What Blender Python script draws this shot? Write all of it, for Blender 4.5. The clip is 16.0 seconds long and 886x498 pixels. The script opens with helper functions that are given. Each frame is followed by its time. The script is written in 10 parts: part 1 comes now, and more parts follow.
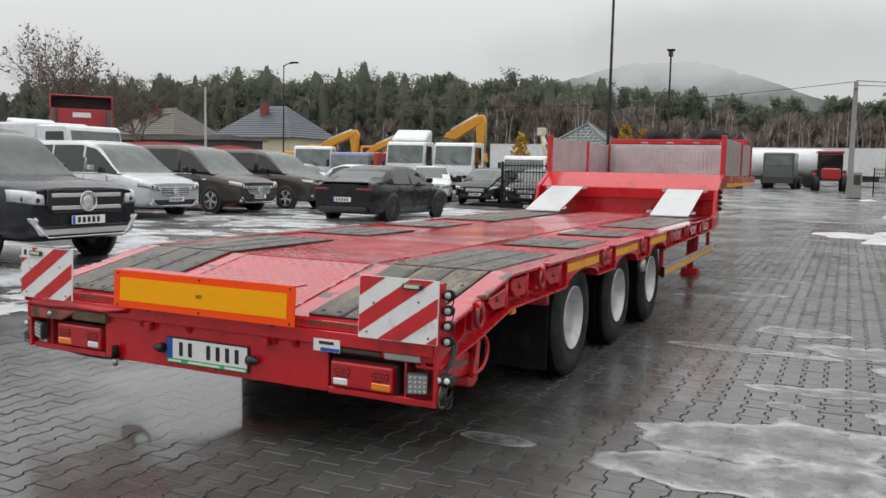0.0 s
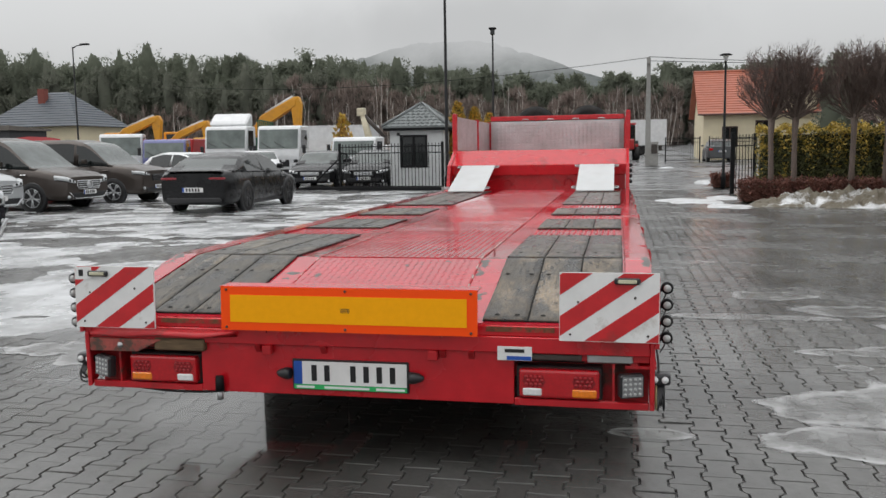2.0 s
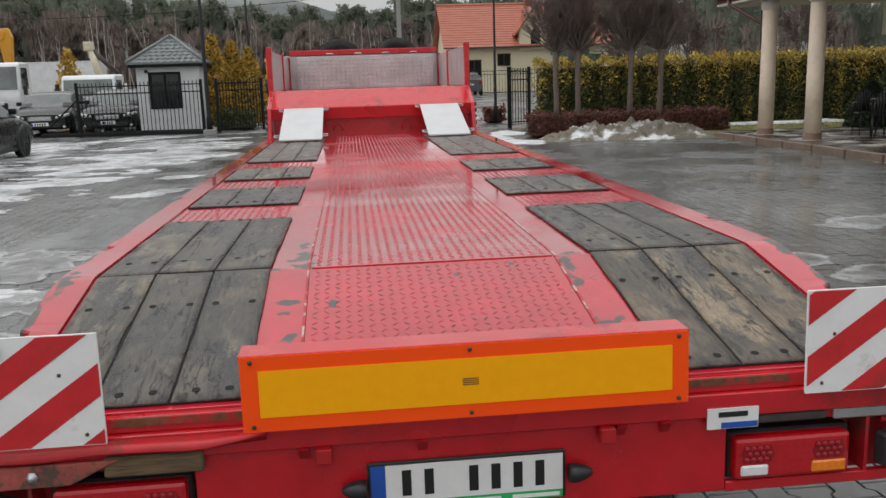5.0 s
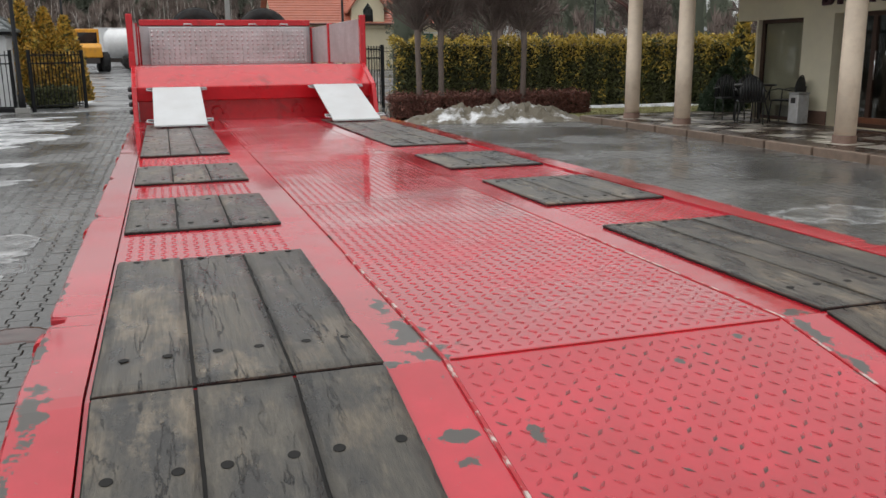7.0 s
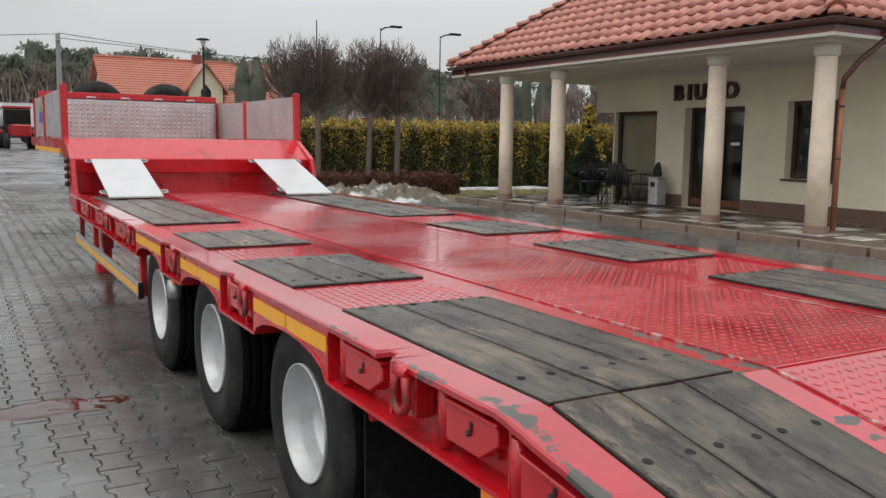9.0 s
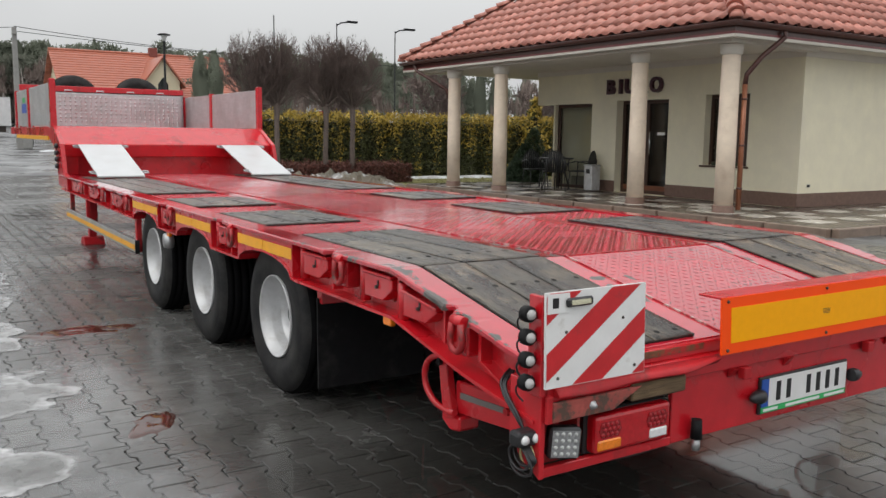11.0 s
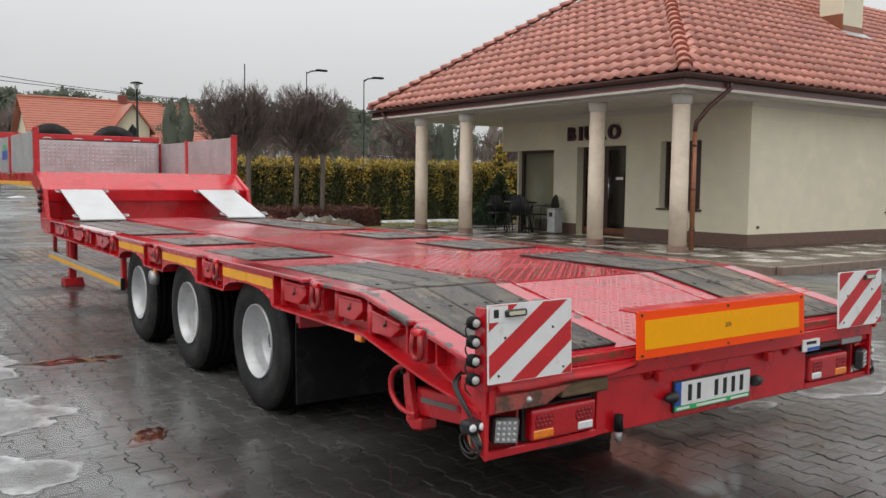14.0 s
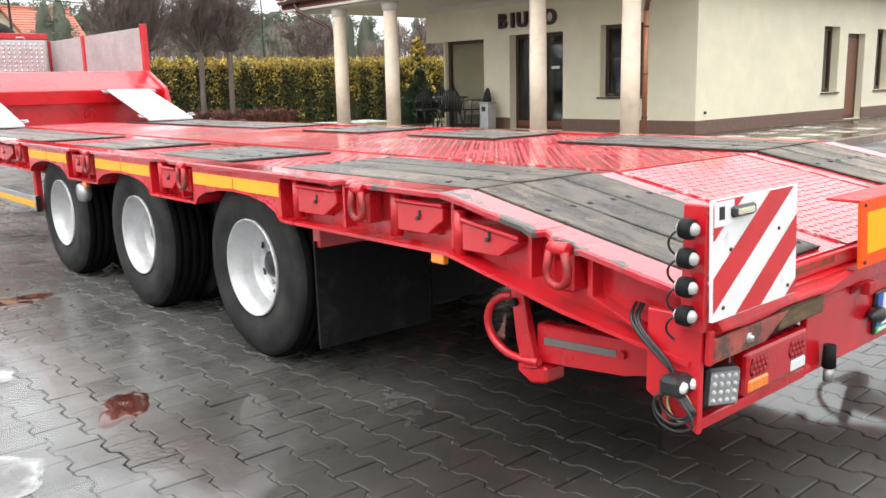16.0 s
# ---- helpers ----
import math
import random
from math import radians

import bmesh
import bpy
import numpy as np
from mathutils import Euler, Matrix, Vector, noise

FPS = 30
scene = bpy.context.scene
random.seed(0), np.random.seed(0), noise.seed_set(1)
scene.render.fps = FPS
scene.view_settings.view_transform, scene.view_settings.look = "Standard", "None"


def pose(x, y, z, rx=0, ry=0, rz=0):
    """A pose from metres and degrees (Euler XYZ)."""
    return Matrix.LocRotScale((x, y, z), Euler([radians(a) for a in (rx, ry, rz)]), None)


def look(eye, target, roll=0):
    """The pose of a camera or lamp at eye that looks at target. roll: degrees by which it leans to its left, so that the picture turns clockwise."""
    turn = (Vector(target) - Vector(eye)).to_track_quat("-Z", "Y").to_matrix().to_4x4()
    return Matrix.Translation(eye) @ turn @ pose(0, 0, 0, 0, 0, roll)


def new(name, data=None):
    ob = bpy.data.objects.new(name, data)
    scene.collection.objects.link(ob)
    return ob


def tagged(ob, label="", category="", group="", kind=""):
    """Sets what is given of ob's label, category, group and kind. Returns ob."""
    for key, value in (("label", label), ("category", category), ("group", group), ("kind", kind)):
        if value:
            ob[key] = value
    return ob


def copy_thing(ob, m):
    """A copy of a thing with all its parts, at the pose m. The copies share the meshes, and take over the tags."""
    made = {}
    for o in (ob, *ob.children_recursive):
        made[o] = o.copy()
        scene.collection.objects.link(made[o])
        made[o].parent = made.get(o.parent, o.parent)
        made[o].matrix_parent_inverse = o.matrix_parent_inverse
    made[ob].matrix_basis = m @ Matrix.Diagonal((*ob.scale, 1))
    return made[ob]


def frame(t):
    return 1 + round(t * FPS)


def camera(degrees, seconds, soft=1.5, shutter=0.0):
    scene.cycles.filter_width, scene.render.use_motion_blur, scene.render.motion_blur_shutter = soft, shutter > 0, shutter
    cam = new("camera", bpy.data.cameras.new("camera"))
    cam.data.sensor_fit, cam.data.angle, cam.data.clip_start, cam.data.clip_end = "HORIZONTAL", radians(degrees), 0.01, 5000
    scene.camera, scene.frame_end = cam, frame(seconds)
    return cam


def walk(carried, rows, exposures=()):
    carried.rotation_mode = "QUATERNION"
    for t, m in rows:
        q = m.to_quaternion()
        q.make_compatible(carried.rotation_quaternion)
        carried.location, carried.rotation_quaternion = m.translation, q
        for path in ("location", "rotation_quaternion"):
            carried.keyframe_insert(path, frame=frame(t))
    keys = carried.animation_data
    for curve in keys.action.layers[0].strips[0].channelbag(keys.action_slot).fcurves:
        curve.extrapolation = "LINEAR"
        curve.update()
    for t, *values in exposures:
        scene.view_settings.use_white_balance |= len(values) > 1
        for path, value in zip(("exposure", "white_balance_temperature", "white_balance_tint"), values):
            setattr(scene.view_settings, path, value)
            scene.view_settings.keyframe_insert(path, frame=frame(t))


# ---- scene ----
cam = camera(55.2, 16.0)
PATH = [
    (0, (2.79, -3.188, 1.346), (1.936, -1.389, 1.161), 1.3),
    (0.5, (2.347, -3.207, 1.339), (1.608, -1.359, 1.136), 1.3),
    (1, (1.942, -3.218, 1.316), (1.31, -1.334, 1.095), 0.5),
    (1.5, (1.538, -3.289, 1.332), (1.01, -1.374, 1.096), -0.4),
    (2, (1.107, -3.35, 1.362), (0.703, -1.404, 1.134), -0.9),
    (2.5, (0.737, -3.235, 1.358), (0.453, -1.267, 1.146), -1.3),
    (3, (0.371, -3.114, 1.379), (0.206, -1.132, 1.168), -1.5),
    (3.5, (0.129, -2.892, 1.393), (0.076, -0.906, 1.17), -1.5),
    (4, (0.011, -2.5, 1.418), (0.059, -0.519, 1.144), -1.2),
    (4.2, (-0.035, -2.408, 1.421), (0.046, -0.432, 1.125), -1.2),
    (6.3, (-0.737, -1.178, 1.466), (-0.307, 0.715, 0.986), -1.6),
    (6.5, (-0.815, -1.047, 1.45), (-0.337, 0.837, 0.98), -1.2),
    (7, (-0.954, -0.742, 1.449), (-0.355, 1.113, 1.004), -0.6),
    (7.5, (-1.236, -0.599, 1.445), (-0.514, 1.223, 1.05), 0.1),
    (8, (-1.584, -0.463, 1.448), (-0.746, 1.322, 1.113), 0.6),
    (8.5, (-1.852, -0.308, 1.385), (-0.919, 1.438, 1.102), 0.7),
    (9, (-2.212, -0.533, 1.383), (-1.225, 1.187, 1.131), 0.8),
    (9.5, (-2.399, -0.884, 1.348), (-1.391, 0.824, 1.09), 0.7),
    (10, (-2.467, -1.162, 1.35), (-1.427, 0.523, 1.071), 0.5),
    (10.2, (-2.522, -1.298, 1.335), (-1.47, 0.378, 1.051), 0.3),
    (12.3, (-2.999, -2.255, 1.305), (-1.928, -0.575, 1.129), 1.4),
    (12.5, (-3.007, -2.266, 1.305), (-1.945, -0.579, 1.149), 1.4),
    (13, (-3.0, -2.256, 1.301), (-1.933, -0.569, 1.174), 1.5),
    (13.5, (-3.021, -2.283, 1.308), (-1.923, -0.617, 1.17), 0.9),
    (14, (-3.027, -2.281, 1.304), (-1.893, -0.641, 1.145), 0.6),
    (14.5, (-3.014, -2.189, 1.294), (-1.856, -0.57, 1.107), 0.2),
    (15, (-2.92, -1.85, 1.263), (-1.743, -0.25, 1.029), -0.4),
    (15.5, (-2.908, -1.418, 1.193), (-1.678, 0.131, 0.893), -1.0),
    (16, (-2.918, -0.995, 1.149), (-1.622, 0.48, 0.764), -1.4),
]
EXPOSURE = [(0.0, -0.8), (1.2, -0.8), (2.2, -0.92), (4.2, -1.0), (6.3, -0.93), (8.5, -0.92), (9.3, -0.74), (10.2, -0.70), (12.3, -0.85), (14.4, -0.78), (15.0, -0.76), (15.5, -0.12), (16.0, 0.28)]
walk(cam, [(t, look(eye, target, roll)) for t, eye, target, roll in PATH], EXPOSURE)

# ---- light ----
world = bpy.data.worlds.new("overcast")
scene.world = world
world.use_nodes = True
wn, wl = world.node_tree.nodes, world.node_tree.links
wn.clear()
w_out = wn.new("ShaderNodeOutputWorld")
w_bg = wn.new("ShaderNodeBackground")
w_sky = wn.new("ShaderNodeTexSky")
w_sky.sky_type = "NISHITA"
w_sky.sun_disc = False
w_sky.sun_elevation, w_sky.sun_rotation = radians(62), radians(263)
w_sky.dust_density, w_sky.air_density = 6.0, 1.5
w_hs = wn.new("ShaderNodeHueSaturation")
w_hs.inputs["Saturation"].default_value = 0.15
w_co = wn.new("ShaderNodeTexCoord")
w_sep = wn.new("ShaderNodeSeparateXYZ")
w_ramp = wn.new("ShaderNodeMapRange")
w_ramp.inputs["From Min"].default_value, w_ramp.inputs["From Max"].default_value = 0.10, 0.85
w_ramp.inputs["To Min"].default_value, w_ramp.inputs["To Max"].default_value = 1.06, 2.3
w_noise = wn.new("ShaderNodeTexNoise")
w_noise.inputs["Scale"].default_value, w_noise.inputs["Detail"].default_value = 2.2, 5
w_nr = wn.new("ShaderNodeMapRange")
w_nr.inputs["To Min"].default_value, w_nr.inputs["To Max"].default_value = 0.93, 1.07
w_mul = wn.new("ShaderNodeMath")
w_mul.operation = "MULTIPLY"
w_cloud = wn.new("ShaderNodeMix")
w_cloud.data_type, w_cloud.blend_type = "RGBA", "MULTIPLY"
w_cloud.inputs[0].default_value = 1.0
w_cloud.inputs[6].default_value = (0.985, 1.0, 1.01, 1)
w_mix = wn.new("ShaderNodeMix")
w_mix.data_type = "RGBA"
w_mix.inputs[0].default_value = 0.06
wl.new(w_co.outputs["Generated"], w_sep.inputs[0])
wl.new(w_co.outputs["Generated"], w_noise.inputs["Vector"])
wl.new(w_sep.outputs[2], w_ramp.inputs["Value"])
wl.new(w_noise.outputs["Fac"], w_nr.inputs["Value"])
wl.new(w_ramp.outputs[0], w_mul.inputs[0])
wl.new(w_nr.outputs[0], w_mul.inputs[1])
wl.new(w_mul.outputs[0], w_cloud.inputs[7])
wl.new(w_sky.outputs[0], w_hs.inputs["Color"])
wl.new(w_cloud.outputs[2], w_mix.inputs[6])
wl.new(w_hs.outputs[0], w_mix.inputs[7])
wl.new(w_mix.outputs[2], w_bg.inputs["Color"])
wl.new(w_bg.outputs[0], w_out.inputs["Surface"])
w_bg.inputs["Strength"].default_value = 1.0
sun = new("sun", bpy.data.lights.new("sun", "SUN"))
sun.data.energy, sun.data.angle, sun.data.color = 0.6, radians(60), (1.0, 0.97, 0.93)
sun.matrix_world = look((0, 0, 50), (24, 3, 0))

# ---- materials ----
MATS = {}


def mat(name, col, rough=0.5, metal=0.0, var=0.15, scale=6.0, bump=0.0, bscale=60.0, dirt=None, dscale=2.0, damt=0.4, dsoft=0.1,
        drough=None, coat=0.0, rnd=0.0, rvar=0.0, stretch=(1, 1, 1), island=0.0, trans=0.0, crack=None, spec=0.5):
    """A surface with grain, a second scale of stains and a fine relief, at world size."""
    if name in MATS:
        return MATS[name]
    m = bpy.data.materials.new(name)
    m.use_nodes = True
    n, l = m.node_tree.nodes, m.node_tree.links
    b = n["Principled BSDF"]
    geo = n.new("ShaderNodeNewGeometry")
    mp = n.new("ShaderNodeMapping")
    mp.inputs["Scale"].default_value = stretch
    l.new(geo.outputs["Position"], mp.inputs["Vector"])
    n1 = n.new("ShaderNodeTexNoise")
    n1.inputs["Scale"].default_value, n1.inputs["Detail"].default_value, n1.inputs["Roughness"].default_value = scale, 6, 0.62
    l.new(mp.outputs[0], n1.inputs["Vector"])
    mix = n.new("ShaderNodeMix")
    mix.data_type = "RGBA"
    mix.inputs[6].default_value = (*[c * (1 - var) for c in col], 1)
    mix.inputs[7].default_value = (*[min(1, c * (1 + var)) for c in col], 1)
    rp = n.new("ShaderNodeMapRange")
    rp.inputs["From Min"].default_value, rp.inputs["From Max"].default_value = 0.3, 0.7
    l.new(n1.outputs["Fac"], rp.inputs["Value"])
    l.new(rp.outputs[0], mix.inputs[0])
    colour = mix.outputs[2]
    if rnd or island:
        hv = n.new("ShaderNodeHueSaturation")
        src = n.new("ShaderNodeObjectInfo").outputs["Random"] if rnd else geo.outputs["Random Per Island"]
        mr = n.new("ShaderNodeMapRange")
        amt = rnd or island
        mr.inputs["To Min"].default_value, mr.inputs["To Max"].default_value = 1 - amt, 1 + amt
        l.new(src, mr.inputs["Value"])
        l.new(mr.outputs[0], hv.inputs["Value"])
        l.new(colour, hv.inputs["Color"])
        colour = hv.outputs[0]
    rough_out = None
    if rvar:
        nr = n.new("ShaderNodeTexNoise")
        nr.inputs["Scale"].default_value, nr.inputs["Detail"].default_value = max(0.6, dscale * 0.7), 4
        l.new(geo.outputs["Position"], nr.inputs["Vector"])
        rr = n.new("ShaderNodeMapRange")
        rr.inputs["From Min"].default_value, rr.inputs["From Max"].default_value = 0.38, 0.62
        rr.inputs["To Min"].default_value, rr.inputs["To Max"].default_value = max(0.03, rough - rvar), min(1, rough + rvar)
        l.new(nr.outputs["Fac"], rr.inputs["Value"])
        rough_out = rr.outputs[0]
    if dirt:
        n2 = n.new("ShaderNodeTexNoise")
        n2.inputs["Scale"].default_value, n2.inputs["Detail"].default_value, n2.inputs["Roughness"].default_value = dscale, 8, 0.65
        l.new(geo.outputs["Position"], n2.inputs["Vector"])
        r2 = n.new("ShaderNodeMapRange")
        r2.inputs["From Min"].default_value, r2.inputs["From Max"].default_value = 0.72 - damt * 0.44 - dsoft / 2, 0.72 - damt * 0.44 + dsoft / 2
        l.new(n2.outputs["Fac"], r2.inputs["Value"])
        m2 = n.new("ShaderNodeMix")
        m2.data_type = "RGBA"
        l.new(r2.outputs[0], m2.inputs[0])
        l.new(colour, m2.inputs[6])
        m2.inputs[7].default_value = (*dirt, 1)
        colour = m2.outputs[2]
        if drough is not None:
            m3 = n.new("ShaderNodeMix")
            m3.data_type = "FLOAT"
            l.new(r2.outputs[0], m3.inputs[0])
            m3.inputs[2].default_value, m3.inputs[3].default_value = rough, drough
            if rough_out:
                l.new(rough_out, m3.inputs[2])
            rough_out = m3.outputs[0]
    if crack:
        cs, cst, cth, ccol = crack
        mc = n.new("ShaderNodeMapping")
        mc.inputs["Scale"].default_value = cst
        l.new(geo.outputs["Position"], mc.inputs["Vector"])
        nc = n.new("ShaderNodeTexNoise")
        nc.inputs["Scale"].default_value, nc.inputs["Detail"].default_value, nc.inputs["Roughness"].default_value = cs, 3, 0.55
        l.new(mc.outputs[0], nc.inputs["Vector"])
        rc = n.new("ShaderNodeMapRange")
        rc.inputs["From Min"].default_value, rc.inputs["From Max"].default_value = cth, cth + 0.03
        l.new(nc.outputs["Fac"], rc.inputs["Value"])
        m4 = n.new("ShaderNodeMix")
        m4.data_type = "RGBA"
        l.new(rc.outputs[0], m4.inputs[0])
        l.new(colour, m4.inputs[6])
        m4.inputs[7].default_value = (*ccol, 1)
        colour = m4.outputs[2]
    b.inputs["Specular IOR Level"].default_value = spec
    l.new(colour, b.inputs["Base Color"])
    b.inputs["Roughness"].default_value, b.inputs["Metallic"].default_value = rough, metal
    if rough_out:
        l.new(rough_out, b.inputs["Roughness"])
    b.inputs["Coat Weight"].default_value, b.inputs["Coat Roughness"].default_value = coat, 0.05
    b.inputs["Transmission Weight"].default_value = trans
    if bump:
        nb = n.new("ShaderNodeTexNoise")
        nb.inputs["Scale"].default_value, nb.inputs["Detail"].default_value = bscale, 4
        l.new(mp.outputs[0], nb.inputs["Vector"])
        bp = n.new("ShaderNodeBump")
        bp.inputs["Strength"].default_value, bp.inputs["Distance"].default_value = bump, 0.01
        l.new(nb.outputs["Fac"], bp.inputs["Height"])
        l.new(bp.outputs[0], b.inputs["Normal"])
    MATS[name] = m
    return m


RED = mat("red_trailer_paint", (0.52, 0.010, 0.018), 0.28, var=0.12, scale=9, bump=0.04, bscale=30, dirt=(0.30, 0.012, 0.014), dscale=3, damt=0.25, drough=0.4, coat=0.3, rvar=0.12)
RED_DECK = mat("red_deck_paint_wet", (0.47, 0.014, 0.030), 0.20, coat=0.45, var=0.14, scale=7, bump=0.05, bscale=9, dirt=(0.37, 0.010, 0.018), dscale=1.3, damt=0.42, dsoft=0.2, drough=0.06, rvar=0.14)
RED_TREAD = mat("red_tread_relief", (0.47, 0.016, 0.032), 0.20, coat=0.25, var=0.2, scale=12, rvar=0.1, dirt=(0.2, 0.03, 0.03), dscale=9, damt=0.2)
# dark dashes in this red stand in for shading and wet edges of the bars
RED_BAR_SHADE = mat("shade_dashed_tread_relief", (0.40, 0.022, 0.035), 0.30, var=0.3, scale=25, dirt=(0.09, 0.05, 0.045), dscale=17, damt=0.36, dsoft=0.08, drough=0.5)
RED_DULL = mat("red_underframe_paint", (0.46, 0.012, 0.018), 0.45, var=0.2, scale=8, dirt=(0.09, 0.045, 0.035), dscale=6, damt=0.3, drough=0.7, bump=0.06)


def old_oak(name, wet, grey, tan, share):
    """Weathered deck timber: long grain, black wet blotches, tan rubbed patches and drying cracks, different on each plank."""
    m = bpy.data.materials.new(name)
    m.use_nodes = True
    n, l = m.node_tree.nodes, m.node_tree.links
    b = n["Principled BSDF"]
    geo, inf, mad = n.new("ShaderNodeNewGeometry"), n.new("ShaderNodeObjectInfo"), n.new("ShaderNodeVectorMath")
    mad.operation = "MULTIPLY_ADD"
    mad.inputs[0].default_value = (17.0, 31.0, 5.0)
    l.new(inf.outputs["Random"], mad.inputs[1])
    l.new(geo.outputs["Position"], mad.inputs[2])

    def grain(stretch, scale, detail, rough, lo, hi, a=0.0, z=1.0):
        mp, no, rg = n.new("ShaderNodeMapping"), n.new("ShaderNodeTexNoise"), n.new("ShaderNodeMapRange")
        mp.inputs["Scale"].default_value = stretch
        no.inputs["Scale"].default_value, no.inputs["Detail"].default_value, no.inputs["Roughness"].default_value = scale, detail, rough
        rg.inputs["From Min"].default_value, rg.inputs["From Max"].default_value = lo, hi
        rg.inputs["To Min"].default_value, rg.inputs["To Max"].default_value = a, z
        l.new(mad.outputs[0], mp.inputs["Vector"])
        l.new(mp.outputs[0], no.inputs["Vector"])
        l.new(no.outputs["Fac"], rg.inputs["Value"])
        return rg.outputs[0], no.outputs["Fac"]

    def blend(fac, p, q, kind="MIX"):
        mx = n.new("ShaderNodeMix")
        mx.data_type, mx.blend_type = "RGBA", kind
        l.new(fac, mx.inputs[0])
        for sock, v in ((mx.inputs[6], p), (mx.inputs[7], q)):
            if isinstance(v, tuple):
                sock.default_value = (*v, 1)
            else:
                l.new(v, sock)
        return mx.outputs[2]

    def sums(op, p, q):
        mt = n.new("ShaderNodeMath")
        mt.operation = op
        for sock, v in ((mt.inputs[0], p), (mt.inputs[1], q)):
            if isinstance(v, float):
                sock.default_value = v
            else:
                l.new(v, sock)
        return mt.outputs[0]
    blotch, _ = grain((1.5, 0.75, 1.5), 4.0, 9, 0.68, 0.43, 0.57)
    rub, _ = grain((1.2, 0.6, 1.2), 5.5, 9, 0.7, 0.70 - share * 0.4, 0.80 - share * 0.4)
    fine, fine_raw = grain((16.0, 0.8, 16.0), 6.0, 7, 0.7, 0.30, 0.70, 0.45, 1.5)
    _, crack_raw = grain((8.0, 0.55, 8.0), 3.2, 5, 0.6, 0.0, 1.0)
    gap = n.new("ShaderNodeMapRange")
    gap.inputs["From Min"].default_value, gap.inputs["From Max"].default_value = 0.006, 0.018
    gap.inputs["To Min"].default_value, gap.inputs["To Max"].default_value = 1.0, 0.0
    l.new(sums("ABSOLUTE", sums("SUBTRACT", crack_raw, 0.56), 0.0), gap.inputs["Value"])
    where, _ = grain((2.0, 0.5, 2.0), 3.0, 3, 0.5, 0.42, 0.52)
    crack = sums("MULTIPLY", gap.outputs[0], where)
    colour = blend(rub, blend(blotch, wet, grey), tan)
    tone = n.new("ShaderNodeHueSaturation")
    l.new(fine, tone.inputs["Value"])
    l.new(colour, tone.inputs["Color"])
    own = n.new("ShaderNodeHueSaturation")
    vary = n.new("ShaderNodeMapRange")
    vary.inputs["To Min"].default_value, vary.inputs["To Max"].default_value = 0.7, 1.35
    l.new(inf.outputs["Random"], vary.inputs["Value"])
    l.new(vary.outputs[0], own.inputs["Value"])
    l.new(tone.outputs[0], own.inputs["Color"])
    l.new(blend(crack, own.outputs[0], (0.004, 0.0035, 0.003)), b.inputs["Base Color"])
    dull = n.new("ShaderNodeMapRange")
    dull.inputs["To Min"].default_value, dull.inputs["To Max"].default_value = 0.26, 0.44
    l.new(blotch, dull.inputs["Value"])
    l.new(dull.outputs[0], b.inputs["Roughness"])
    b.inputs["Specular IOR Level"].default_value = 0.65
    bump = n.new("ShaderNodeBump")
    bump.inputs["Strength"].default_value, bump.inputs["Distance"].default_value = 0.75, 0.006
    l.new(sums("SUBTRACT", fine_raw, sums("MULTIPLY", crack, 0.8)), bump.inputs["Height"])
    l.new(bump.outputs[0], b.inputs["Normal"])
    return m


WOOD = old_oak("weathered_oak_deck", (0.022, 0.0195, 0.016), (0.078, 0.068, 0.052), (0.145, 0.116, 0.080), 0.46)
DARK = mat("dark_rust_steel", (0.05, 0.04, 0.035), 0.6, var=0.35, scale=30, bump=0.1)
BLACK = mat("black_rubber", (0.008, 0.008, 0.009), 0.65, spec=0.2, var=0.25, scale=20, bump=0.08, bscale=90, dirt=(0.022, 0.021, 0.02), dscale=5, damt=0.3)
TYRE = mat("tyre_rubber", (0.015, 0.015, 0.016), 0.66, spec=0.22, var=0.2, scale=25, bump=0.10, bscale=80, dirt=(0.040, 0.039, 0.037), dscale=5, damt=0.42, dsoft=0.25)
PLASTIC = mat("black_plastic", (0.02, 0.02, 0.022), 0.35, var=0.2, scale=30)
RIM = mat("silver_rim_paint", (0.56, 0.565, 0.57), 0.42, 0.3, var=0.10, scale=9, dirt=(0.42, 0.41, 0.39), dscale=11, damt=0.26, dsoft=0.25, bump=0.03)
GALV = mat("galvanised_steel", (0.52, 0.53, 0.54), 0.38, 0.7, var=0.15, scale=16, dirt=(0.34, 0.34, 0.33), dscale=4, damt=0.35, dsoft=0.3)
ALU = mat("aluminium_panel", (0.56, 0.565, 0.57), 0.38, 0.55, var=0.10, scale=4, stretch=(1, 1, 6), dirt=(0.42, 0.42, 0.415), dscale=3, damt=0.35, dsoft=0.3)
WHITE_RAMP = mat("white_ramp_paint", (0.56, 0.57, 0.575), 0.35, 0.0, var=0.07, scale=10, dirt=(0.46, 0.46, 0.455), dscale=5, damt=0.28, dsoft=0.3, bump=0.05)
WHITE = mat("white_reflective", (0.78, 0.78, 0.77), 0.35, var=0.05, scale=14, dirt=(0.6, 0.58, 0.55), dscale=8, damt=0.15)
STRIPE_RED = mat("red_reflective", (0.55, 0.02, 0.025), 0.35, var=0.12, scale=14, dirt=(0.36, 0.03, 0.03), dscale=9, damt=0.2)
ORANGE_FL = mat("fluorescent_orange", (1.0, 0.085, 0.008), 0.4, spec=0.15, var=0.03, scale=10)
YELLOW_R = mat("yellow_reflective", (0.95, 0.40, 0.004), 0.4, spec=0.15, var=0.03, scale=40)
YELLOW_ST = mat("yellow_side_stripe", (0.86, 0.40, 0.02), 0.4, var=0.08, scale=20, dirt=(0.5, 0.25, 0.05), dscale=9, damt=0.15)
LENS_RED = mat("red_lamp_lens", (0.46, 0.006, 0.012), 0.12, var=0.15, scale=80, coat=0.5)
